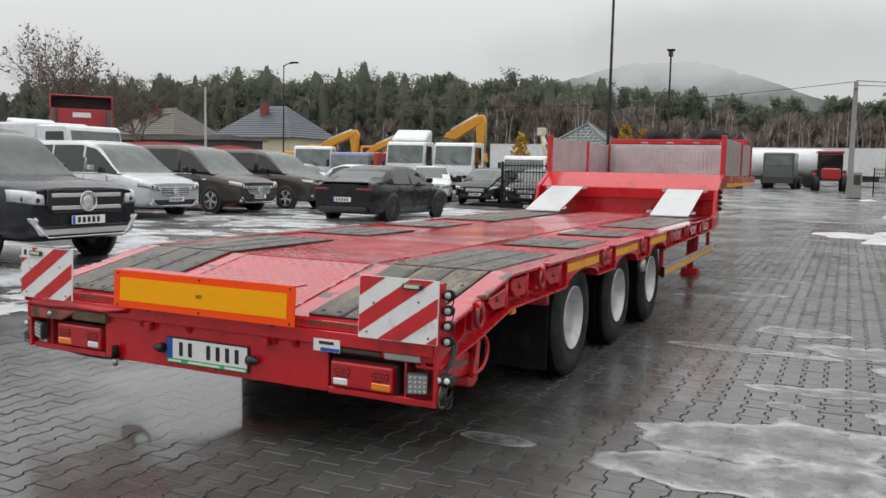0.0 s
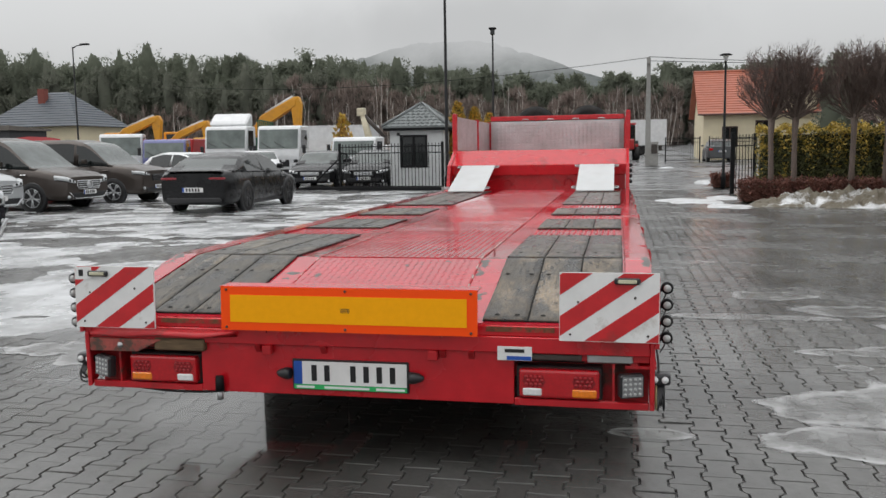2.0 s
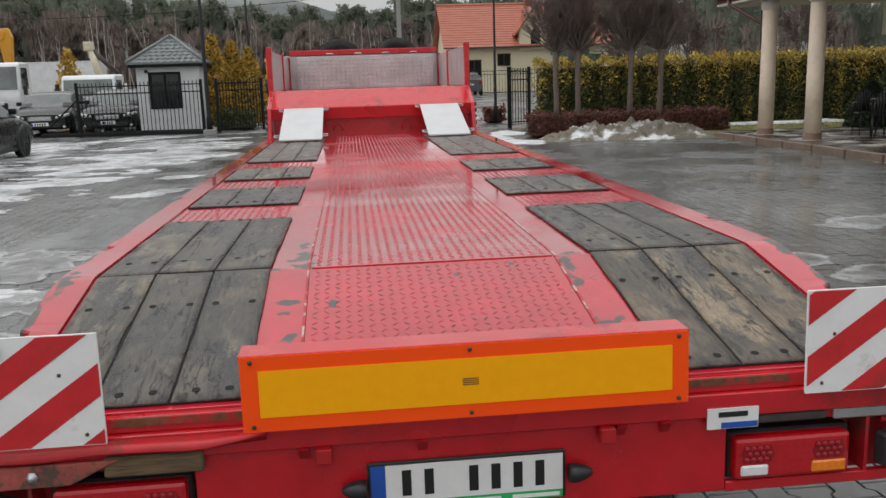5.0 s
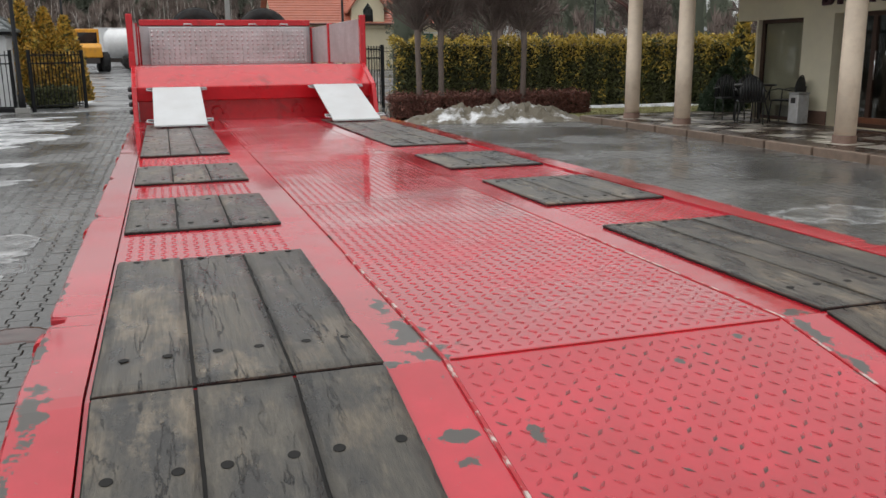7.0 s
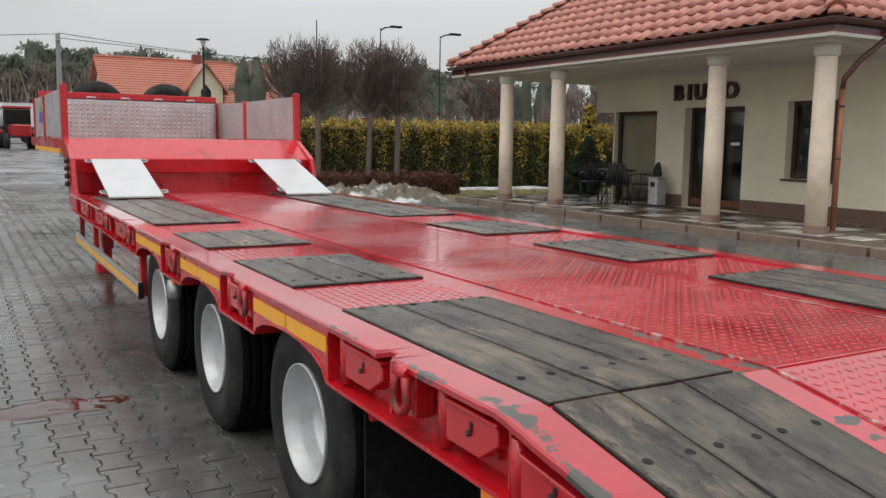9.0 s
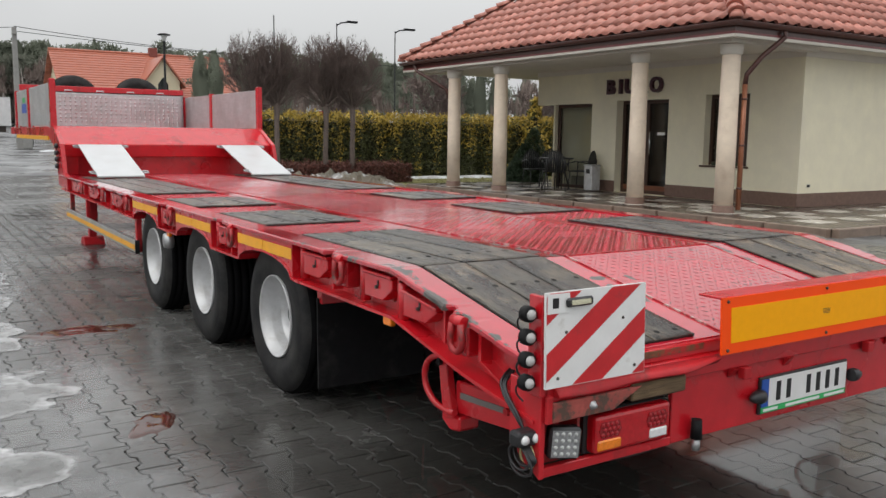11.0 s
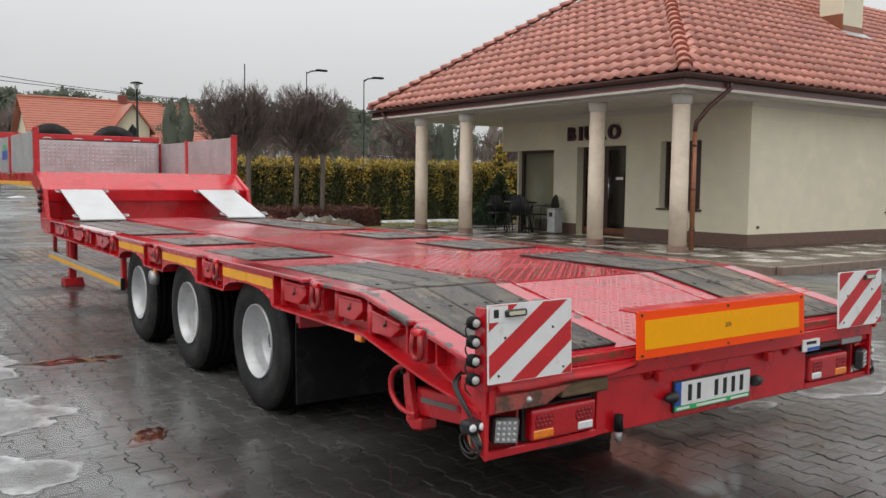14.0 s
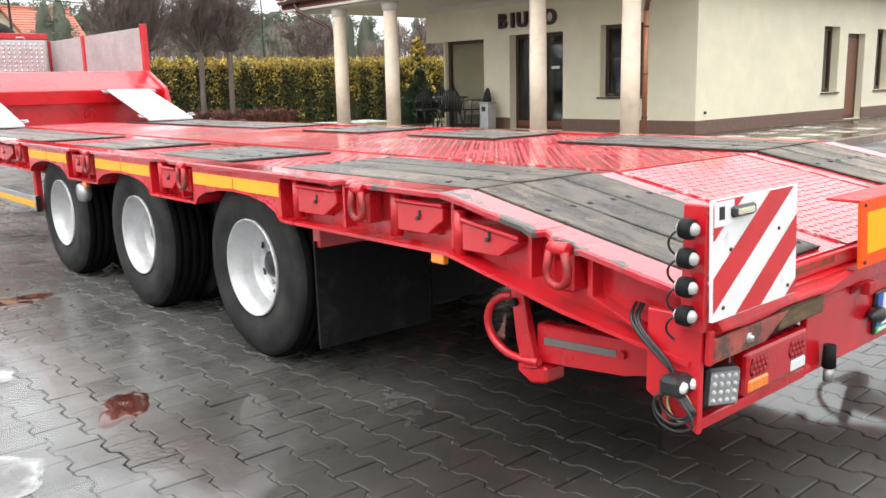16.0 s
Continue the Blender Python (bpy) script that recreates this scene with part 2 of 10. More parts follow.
LENS_DEEP = mat("deep_red_lens_field", (0.24, 0.004, 0.008), 0.15, var=0.1, coat=0.5)
LENS_CELL = mat("red_lens_cell", (0.36, 0.008, 0.014), 0.35, var=0.1)
DIODE = mat("diode_lens", (0.42, 0.43, 0.42), 0.2, var=0.2)
LENS_WHITE = mat("clear_lamp_lens", (0.75, 0.76, 0.76), 0.15, var=0.1, scale=80, coat=0.5)
LENS_AMBER = mat("amber_lamp_lens", (0.85, 0.22, 0.01), 0.15, var=0.15, scale=80, coat=0.5)
BLUE_PL = mat("blue_plate_strip", (0.02, 0.09, 0.42), 0.35, var=0.05)
GREEN_PL = mat("green_plate_strip", (0.03, 0.42, 0.12), 0.35, var=0.05)
INK = mat("black_ink", (0.012, 0.012, 0.013), 0.5, var=0.05)
PAVER = mat("wet_concrete_paver", (0.122, 0.121, 0.116), 0.30, var=0.22, scale=9, bump=0.16, bscale=45, dirt=(0.058, 0.056, 0.053), dscale=0.55, damt=0.5, dsoft=0.25, drough=0.14, rnd=0.12, rvar=0.18)
PAVER_S = mat("wet_concrete_pavers", (0.122, 0.121, 0.116), 0.30, var=0.22, scale=9, bump=0.16, bscale=45, dirt=(0.058, 0.056, 0.053), dscale=0.55, damt=0.5, dsoft=0.25, drough=0.14, island=0.14, rvar=0.18)
GLASS_CAR = mat("car_glass", (0.012, 0.015, 0.015), 0.03, var=0.15, scale=0.8, coat=0.3)
CHROME = mat("chrome", (0.75, 0.76, 0.77), 0.12, 1.0, var=0.05)
SNOW = mat("old_snow", (0.70, 0.72, 0.74), 0.55, var=0.10, scale=5, bump=0.35, bscale=14, dirt=(0.36, 0.355, 0.35), dscale=2.6, damt=0.42, dsoft=0.3, drough=0.35)


def thin_out(m, low, high, grain=1.3):
    """Lets a film of ice or water fade where it is thin, with patches of its own."""
    n, l = m.node_tree.nodes, m.node_tree.links
    noi, rng_, geo, att, mul = n.new("ShaderNodeTexNoise"), n.new("ShaderNodeMapRange"), n.new("ShaderNodeNewGeometry"), n.new("ShaderNodeAttribute"), n.new("ShaderNodeMath")
    noi.inputs["Scale"].default_value, noi.inputs["Detail"].default_value = grain, 6
    rng_.inputs["From Min"].default_value, rng_.inputs["From Max"].default_value = 0.36, 0.62
    rng_.inputs["To Min"].default_value, rng_.inputs["To Max"].default_value = low, high
    att.attribute_name = "thick"
    mul.operation = "MULTIPLY"
    mul.use_clamp = True
    l.new(geo.outputs["Position"], noi.inputs["Vector"])
    l.new(noi.outputs["Fac"], rng_.inputs["Value"])
    l.new(rng_.outputs[0], mul.inputs[0])
    l.new(att.outputs["Fac"], mul.inputs[1])
    l.new(mul.outputs[0], n["Principled BSDF"].inputs["Alpha"])
    return m


def rubbed(m, spots, bare=(0.062, 0.055, 0.047), chips=True):
    """Paint worn through to dull steel: ragged patches (x, y, half width, half length) and small chips round the tail."""
    n, l = m.node_tree.nodes, m.node_tree.links
    b = n["Principled BSDF"]
    src, rsrc = b.inputs["Base Color"].links[0].from_socket, b.inputs["Roughness"].links[0].from_socket
    geo, noi, sep = n.new("ShaderNodeNewGeometry"), n.new("ShaderNodeTexNoise"), n.new("ShaderNodeSeparateXYZ")
    noi.inputs["Scale"].default_value, noi.inputs["Detail"].default_value, noi.inputs["Roughness"].default_value = 17, 7, 0.68
    l.new(geo.outputs["Position"], noi.inputs["Vector"])
    l.new(geo.outputs["Position"], sep.inputs[0])
    least = None
    for x, y, rx, ry in spots:
        sub, mul, ln = [n.new("ShaderNodeVectorMath") for _ in range(3)]
        sub.operation, mul.operation, ln.operation = "SUBTRACT", "MULTIPLY", "LENGTH"
        sub.inputs[1].default_value, mul.inputs[1].default_value = (x, y, 0), (1 / rx, 1 / ry, 0)
        l.new(geo.outputs["Position"], sub.inputs[0])
        l.new(sub.outputs[0], mul.inputs[0])
        l.new(mul.outputs[0], ln.inputs[0])
        if least is None:
            least = ln.outputs["Value"]
        else:
            mn = n.new("ShaderNodeMath")
            mn.operation = "MINIMUM"
            l.new(least, mn.inputs[0])
            l.new(ln.outputs["Value"], mn.inputs[1])
            least = mn.outputs[0]
    lim = n.new("ShaderNodeMath")
    lim.operation, lim.inputs[1].default_value = "MINIMUM", 3.0
    l.new(least, lim.inputs[0])
    rag = n.new("ShaderNodeMath")
    rag.operation, rag.inputs[1].default_value = "MULTIPLY_ADD", -5.2
    l.new(noi.outputs["Fac"], rag.inputs[0])
    l.new(lim.outputs[0], rag.inputs[2])
    mask = n.new("ShaderNodeMapRange")
    mask.inputs["From Min"].default_value, mask.inputs["From Max"].default_value = -1.80, -1.92
    l.new(rag.outputs[0], mask.inputs["Value"])
    fac = mask.outputs[0]
    if chips:
        big, tail, add, cm, mx = n.new("ShaderNodeTexNoise"), n.new("ShaderNodeMapRange"), n.new("ShaderNodeMath"), n.new("ShaderNodeMapRange"), n.new("ShaderNodeMath")
        big.inputs["Scale"].default_value, big.inputs["Detail"].default_value, big.inputs["Roughness"].default_value = 38, 6, 0.72
        l.new(geo.outputs["Position"], big.inputs["Vector"])
        tail.inputs["From Min"].default_value, tail.inputs["From Max"].default_value = 2.2, 0.7
        tail.inputs["To Min"].default_value, tail.inputs["To Max"].default_value = 0.0, 0.055
        l.new(sep.outputs[1], tail.inputs["Value"])
        add.operation = "ADD"
        l.new(big.outputs["Fac"], add.inputs[0])
        l.new(tail.outputs[0], add.inputs[1])
        cm.inputs["From Min"].default_value, cm.inputs["From Max"].default_value = 0.722, 0.735
        l.new(add.outputs[0], cm.inputs["Value"])
        mx.operation = "MAXIMUM"
        l.new(fac, mx.inputs[0])
        l.new(cm.outputs[0], mx.inputs[1])
        fac = mx.outputs[0]
    mc, mr = n.new("ShaderNodeMix"), n.new("ShaderNodeMix")
    mc.data_type, mr.data_type = "RGBA", "FLOAT"
    l.new(fac, mc.inputs[0])
    l.new(src, mc.inputs[6])
    mc.inputs[7].default_value = (*bare, 1)
    l.new(mc.outputs[2], b.inputs["Base Color"])
    l.new(fac, mr.inputs[0])
    l.new(rsrc, mr.inputs[2])
    mr.inputs[3].default_value = 0.5
    l.new(mr.outputs[0], b.inputs["Roughness"])


rubbed(RED_DECK, ((-0.468, 1.30, 0.030, 0.08), (-0.462, 1.08, 0.042, 0.12), (-0.447, 0.925, 0.06, 0.055), (-0.53, 0.89, 0.05, 0.022), (-0.483, 0.624, 0.035, 0.02), (-0.486, 0.545, 0.028, 0.022), (-0.47, 0.39, 0.02, 0.04),
                  (0.262, 0.821, 0.02, 0.016), (0.462, 0.80, 0.035, 0.10), (0.458, 0.64, 0.03, 0.035), (0.30, 0.28, 0.035, 0.018), (0.468, 0.353, 0.06, 0.05), (0.477, 0.905, 0.05, 0.03), (-0.348, 0.589, 0.015, 0.06), (0.07, 0.755, 0.012, 0.014),
                  (-1.235, 0.84, 0.026, 0.14), (-1.25, 0.60, 0.02, 0.13), (-1.25, 0.42, 0.02, 0.06), (-1.255, 1.22, 0.012, 0.14), (-1.25, 0.22, 0.016, 0.09), (1.24, 0.85, 0.024, 0.14), (1.25, 0.55, 0.016, 0.14), (1.255, 2.0, 0.010, 0.2), (-1.257, 2.9, 0.010, 0.12), (-1.257, 1.75, 0.010, 0.16)))

FILM = thin_out(mat("melt_water_film", (0.40, 0.405, 0.41), 0.10, var=0.25, scale=1.6, bump=0.03, bscale=9), 0.04, 0.42)


# ---- building helpers ----
def box(bm, x0, x1, y0, y1, z0, z1, bev=0.0, m=None):
    vs = [bm.verts.new((x, y, z)) for x in (x0, x1) for y in (y0, y1) for z in (z0, z1)]
    idx = ((0, 1, 3, 2), (4, 6, 7, 5), (0, 4, 5, 1), (2, 3, 7, 6), (0, 2, 6, 4), (1, 5, 7, 3))
    fs = [bm.faces.new([vs[i] for i in f]) for f in idx]
    if m:
        bmesh.ops.transform(bm, matrix=m, verts=vs)
    if bev:
        es = list({e for f in fs for e in f.edges})
        bmesh.ops.bevel(bm, geom=es, offset=bev, segments=1 if bev < 0.012 else 2, affect="EDGES", profile=0.5)
    return bm


def prism(bm, poly, axis, a, b, bev=0.0):
    """A polygon of (u, v) drawn out from a to b along an axis; u, v are the two other axes in order."""
    def at(u, v, w):
        return {"x": (w, u, v), "y": (u, w, v), "z": (u, v, w)}[axis]
    va, vb = [bm.verts.new(at(u, v, a)) for u, v in poly], [bm.verts.new(at(u, v, b)) for u, v in poly]
    n = len(poly)
    fs = [bm.faces.new(va[::-1]), bm.faces.new(vb)] + [bm.faces.new((va[i], va[(i + 1) % n], vb[(i + 1) % n], vb[i])) for i in range(n)]
    if bev:
        es = list({e for f in fs for e in f.edges})
        bmesh.ops.bevel(bm, geom=es, offset=bev, segments=1, affect="EDGES", profile=0.5)
    bmesh.ops.recalc_face_normals(bm, faces=[f for f in bm.faces if f.is_valid])
    return bm


def lathe(bm, prof, n=24, m=Matrix(), smooth=True, cap=True):
    """A profile of (radius, height) turned round the local z axis."""
    rings = []
    for r, h in prof:
        rings.append([bm.verts.new(m @ Vector((r * math.cos(2 * math.pi * i / n), r * math.sin(2 * math.pi * i / n), h))) for i in range(n)])
    for p, q in zip(rings, rings[1:]):
        for i in range(n):
            f = bm.faces.new((p[i], p[(i + 1) % n], q[(i + 1) % n], q[i]))
            f.smooth = smooth
    for ring, r, flip in ((rings[0], prof[0][0], True), (rings[-1], prof[-1][0], False)):
        if cap and r > 1e-4:
            bm.faces.new(ring[::-1] if flip else ring)
    return bm


def along(p, q):
    """The pose whose z axis leads from p to q."""
    d = Vector(q) - Vector(p)
    return Matrix.Translation(p) @ d.to_track_quat("Z", "Y").to_matrix().to_4x4(), d.length


def cyl(bm, p, q, r, r2=None, n=14, smooth=True):
    m, ln = along(p, q)
    return lathe(bm, [(r, 0), (r if r2 is None else r2, ln)], n, m, smooth)


def tube(bm, pts, r, n=8, closed=False):
    pts = [Vector(p) for p in pts]
    k = len(pts)
    rings = []
    up = Vector((0.31, 0.2, 0.93))
    for i, p in enumerate(pts):
        a = pts[i - 1] if closed or i else p
        b = pts[(i + 1) % k] if closed or i < k - 1 else p
        d = (b - a).normalized()
        s = d.cross(up)
        s = s.normalized() if s.length > 1e-3 else d.orthogonal().normalized()
        t = d.cross(s)
        rad = r[i] if isinstance(r, (list, tuple)) else r
        rings.append([bm.verts.new(p + rad * (math.cos(2 * math.pi * j / n) * s + math.sin(2 * math.pi * j / n) * t)) for j in range(n)])
    pairs = list(zip(rings, rings[1:])) + ([(rings[-1], rings[0])] if closed else [])
    for a, b in pairs:
        for j in range(n):
            f = bm.faces.new((a[j], a[(j + 1) % n], b[(j + 1) % n], b[j]))
            f.smooth = True
    if not closed:
        bm.faces.new(rings[0][::-1])
        bm.faces.new(rings[-1])
    return bm


def loft(bm, rings, cap=True, smooth=True):
    """Skins a row of closed rings of points, all of one count."""
    vs = [[bm.verts.new(p) for p in ring] for ring in rings]
    n = len(vs[0])
    for a, b in zip(vs, vs[1:]):
        for j in range(n):
            f = bm.faces.new((a[j], a[(j + 1) % n], b[(j + 1) % n], b[j]))
            f.smooth = smooth
    if cap:
        bm.faces.new(vs[0][::-1])
        bm.faces.new(vs[-1])
    bmesh.ops.recalc_face_normals(bm, faces=bm.faces)
    return bm


def mesh_of(name, bm, material):
    me = bpy.data.meshes.new(name)
    bm.to_mesh(me)
    bm.free()
    me.materials.append(material)
    return me


def part(name, bm, material, parent, label=""):
    ob = new(name, mesh_of(name, bm, material) if isinstance(bm, bmesh.types.BMesh) else bm)
    ob.parent = parent
    return tagged(ob, label)


def raw(name, verts, faces, material, parent=None, smooth=False):
    me = bpy.data.meshes.new(name)
    me.from_pydata(verts, [], faces)
    me.materials.append(material)
    if smooth:
        me.polygons.foreach_set("use_smooth", [True] * len(me.polygons))
    ob = new(name, me)
    ob.parent = parent
    return ob


def thing(name, label, category, group="", m=None):
    ob = new(name)
    ob.empty_display_size = 0.2
    if m is not None:
        ob.matrix_basis = m
    return tagged(ob, label, category, group)


def single(name, bm, material, label, category, group="", m=None):
    ob = new(name, mesh_of(name, bm, material))
    if m is not None:
        ob.matrix_basis = m
    return tagged(ob, label, category, group)


def B():
    return bmesh.new()


def clip_poly(poly, a, b, c):
    """The part of a flat polygon where a*u + b*v >= c."""
    out = []
    for i, p in enumerate(poly):
        q = poly[(i + 1) % len(poly)]
        dp, dq = a * p[0] + b * p[1] - c, a * q[0] + b * q[1] - c
        if dp >= 0:
            out.append(p)
        if dp * dq < 0:
            s = dp / (dp - dq)
            out.append((p[0] + s * (q[0] - p[0]), p[1] + s * (q[1] - p[1])))
    return out




# ---- ground ----
def rise(x, y):
    """The yard is level; the land beyond the gate climbs a little."""
    d = max(0.0, y - 28.0)
    return 0.014 * d + (0.0002 * (d - 90) ** 2 if d > 90 and d < 260 else (0.0002 * 170 ** 2 if d >= 260 else 0))


GROUND = mat("wet_asphalt_ground", (0.075, 0.075, 0.076), 0.3, var=0.22, scale=4, bump=0.15, bscale=60, dirt=(0.30, 0.305, 0.31), dscale=0.45, damt=0.36, dsoft=0.16, drough=0.4, rvar=0.16)
xs = [-2500, -900, -400, -200] + list(range(-160, 161, 8)) + [200, 400, 900, 2500]
ys = [-2500, -600, -150, -60] + list(range(-24, 40, 4)) + list(range(40, 301, 10)) + [500, 1200, 2500]
gv = [(x, y, -0.012 + rise(x, y)) for y in ys for x in xs]
gf = [(j * len(xs) + i, j * len(xs) + i + 1, (j + 1) * len(xs) + i + 1, (j + 1) * len(xs) + i) for j in range(len(ys) - 1) for i in range(len(xs) - 1)]
ground = tagged(raw("ground", gv, gf, GROUND, smooth=True), "wet dark asphalt yard with thin slush and puddles", "ground", kind="structure")


def snow_patch(bm, cx, cy, rx, ry, rot, h, seed, z0=0.0, rings=5, n=40, rag=0.35):
    """A flat ragged lens of snow lying on the ground."""
    ca, sa = math.cos(rot), math.sin(rot)
    prev = None
    mid = bm.verts.new((cx, cy, z0 + h))
    for k in range(1, rings + 1):
        f = k / rings
        ring = []
        for i in range(n):
            a = 2 * math.pi * i / n
            e = 1 + rag * (noise.fractal(Vector((math.cos(a) * 1.3 + seed * 7.1, math.sin(a) * 1.3, seed)), 0.8, 2.2, 4))
            u, v = rx * f * e * math.cos(a), ry * f * e * math.sin(a)
            x, y = cx + u * ca - v * sa, cy + u * sa + v * ca
            bumpy = 1 + 0.5 * noise.noise(Vector((x * 2.2, y * 2.2, seed)))
            z = z0 + h * (1 - f ** 3) * bumpy + (0.004 if f < 1 else -0.01)
            ring.append(bm.verts.new((x, y, z)))
        for i in range(n):
            fc = bm.faces.new((mid, ring[i], ring[(i + 1) % n]) if prev is None else (prev[i], ring[i], ring[(i + 1) % n], prev[(i + 1) % n]))
            fc.smooth = True
        prev = ring
    return bm



def sheet(name, label, category, x0, x1, y0, y1, res, height, material, floor=-0.006, level=False, full=0.0, group="", up=0.0):
    """A thin layer whose ragged outline is where its height rises out of the ground."""
    nx, ny = int((x1 - x0) / res), int((y1 - y0) / res)
    zs = [[height(x0 + i * res, y0 + j * res) for i in range(nx + 1)] for j in range(ny + 1)]
    idx, vs, fs, thick = {}, [], [], []

    def vert(i, j):
        if (i, j) not in idx:
            idx[i, j] = len(vs)
            vs.append((x0 + i * res, y0 + j * res, min(0.0024, zs[j][i]) + up if level else zs[j][i]))
            thick.append(min(1.0, max(0.0, (zs[j][i] - (0.0024 if level else 0.0)) / full)) if full else 1.0)
        return idx[i, j]
    for j in range(ny):
        for i in range(nx):
            corners = (zs[j][i], zs[j][i + 1], zs[j + 1][i], zs[j + 1][i + 1])
            if (min(corners) if level else max(corners)) > floor:
                fs.append((vert(i, j), vert(i + 1, j), vert(i + 1, j + 1), vert(i, j + 1)))
    if not group:
        ob = tagged(raw(name, vs, fs, material, smooth=True), label, category)
        ob.data.attributes.new("thick", "FLOAT", "POINT").data.foreach_set("value", thick)
        return ob
    root = list(range(len(vs)))

    def find(k):
        while root[k] != k:
            root[k] = root[root[k]]
            k = root[k]
        return k
    for f in fs:
        for k in f[1:]:
            root[find(k)] = find(f[0])
    patches = {}
    for f in fs:
        patches.setdefault(find(f[0]), []).append(f)
    for faces in patches.values():
        if len(faces) < 60:
            continue
        ids = {k: n for n, k in enumerate(sorted({k for f in faces for k in f}))}
        ob = tagged(raw(name, [vs[k] for k in ids], [tuple(ids[k] for k in f) for f in faces], material, smooth=True), label, category, group)
        ob.data.attributes.new("thick", "FLOAT", "POINT").data.foreach_set("value", [thick[k] for k in ids])


def frac(x, y, s, seed=0.0, octaves=5):
    return noise.fractal(Vector((x * s, y * s, seed)), 0.85, 2.1, octaves)




# ---- the low-bed trailer ----
trailer = thing("lowbed_trailer", "long red three-axle low-bed trailer with timber deck strips, wet", "trailer")
AXLES = (2.20, 3.41, 4.62)
KY, DZ, RZ = 0.88, 0.822, 0.660     # kink of the deck, deck height, height of the rear edge
NECK = 8.45


def deck_z(y):
    return DZ if y >= KY else RZ + (DZ - RZ) * (y - 0.05) / (KY - 0.05)


def torn_edge(s):
    """The lip along the deck: its outer edge is dented, with notches torn where the stakes sit."""
    bm = B()
    ys_ = [0.05 + 0.0207 * k for k in range(40)] + [KY + 0.022 * k for k in range(1, 80)]
    ys_ += [ys_[-1] + (NECK - ys_[-1]) * k / 60 for k in range(1, 61)]
    rings = []
    for y in ys_:
        x = 1.266 - 0.006 * max(0.0, noise.fractal(Vector((y * 5.0, s * 3.0, 0.5)), 0.8, 2.2, 4)) - 0.004 * (y < 1.0) * abs(noise.noise(Vector((y * 17, s, 2.0))))
        sag = 0.0
        for c, w, d in ((1.43, 0.028, 0.034), (2.89, 0.025, 0.03), (0.50, 0.024, 0.032), (0.425, 0.03, 0.018), (4.1, 0.025, 0.03), (5.4, 0.03, 0.03), (6.4, 0.03, 0.03)):
            if abs(y - c) < w:
                x -= d
            elif w <= abs(y - c) < w + 0.03:
                sag = max(sag, 0.006)
        z = deck_z(y)
        rings.append([(s * 1.143, y, z - 0.012), (s * 1.143, y, z + 0.006), (s * (x - 0.006), y, z + 0.006 - sag * 0.3), (s * x, y, z + 0.001 - sag), (s * x, y, z - 0.012 - sag)])
    return loft(bm, rings, smooth=False)


HOLE = mat("dark_bolt_hole", (0.012, 0.011, 0.010), 0.9, var=0.3)
# deck plates
bm = B()
prism(bm, [(0.05, RZ - 0.02), (KY, DZ - 0.02), (NECK + 0.2, DZ - 0.02), (NECK + 0.2, DZ), (KY, DZ), (0.05, RZ)], "x", -0.425, 0.425)
part("deck_centre", bm, RED_DECK, trailer, "wet red painted tread-plate deck centre")
for s in (-1, 1):
    bm = B()
    prism(bm, [(0.05, RZ - 0.025), (KY, DZ - 0.025), (NECK + 0.2, DZ - 0.025), (NECK + 0.2, DZ - 0.003), (KY, DZ - 0.003), (0.05, RZ - 0.003)], "x", min(s * 0.431, s * 1.14), max(s * 0.431, s * 1.14))
    part("deck_side", bm, RED_DECK, trailer, "wet red deck strip with scuffed paint")
    part("edge_rail", torn_edge(s), RED_DECK, trailer, "red deck edge with torn notches and paint worn to grey steel")
bm = B()
for yy in (0.87, 2.9, 4.9, 6.9):
    box(bm, -0.42, 0.42, yy - 0.002, yy + 0.002, DZ - 0.01, DZ + 0.0012)
for xx in (-0.428, 0.428):
    prism(bm, [(0.06, RZ - 0.01), (KY, DZ - 0.01), (8.4, DZ - 0.01), (8.4, DZ + 0.0015), (KY, DZ + 0.0015), (0.06, RZ + 0.0015)], "x", xx - 0.002, xx + 0.002)
part("weld_seam", bm, RED_DULL, trailer, "dark welded joints between the deck plates")


def tread(x0, x1, y0, y1, step, zoff, name, material, rel=0.0018):
    """Raised bars of a tread plate, in alternate slants."""
    vs, fs = [], []
    nx, ny = int((x1 - x0) / step), int((y1 - y0) / step)
    ln, wd, h = step * 0.40, step * 0.13, rel
    for j in range(ny):
        for i in range(nx):
            cx, cy = x0 + (i + 0.5) * step, y0 + (j + 0.5) * step
            a = math.pi / 4 if (i + j) % 2 else -math.pi / 4
            ca, sa = math.cos(a), math.sin(a)
            k = len(vs)
            for u, v, w in ((-ln, 0, 0), (0, -wd, 0), (ln, 0, 0), (0, wd, 0), (-ln * 0.45, 0, h), (ln * 0.45, 0, h)):
                x, y = cx + u * ca - v * sa, cy + u * sa + v * ca
                vs.append((x, y, deck_z(y) + zoff + w))
            fs += [(k, k + 1, k + 4), (k + 1, k + 5, k + 4), (k + 1, k + 2, k + 5), (k + 2, k + 3, k + 5), (k + 3, k + 4, k + 5), (k + 3, k, k + 4)]
    ob = raw(name, vs, fs, material, trailer)
    return tagged(ob, kind="stuff")


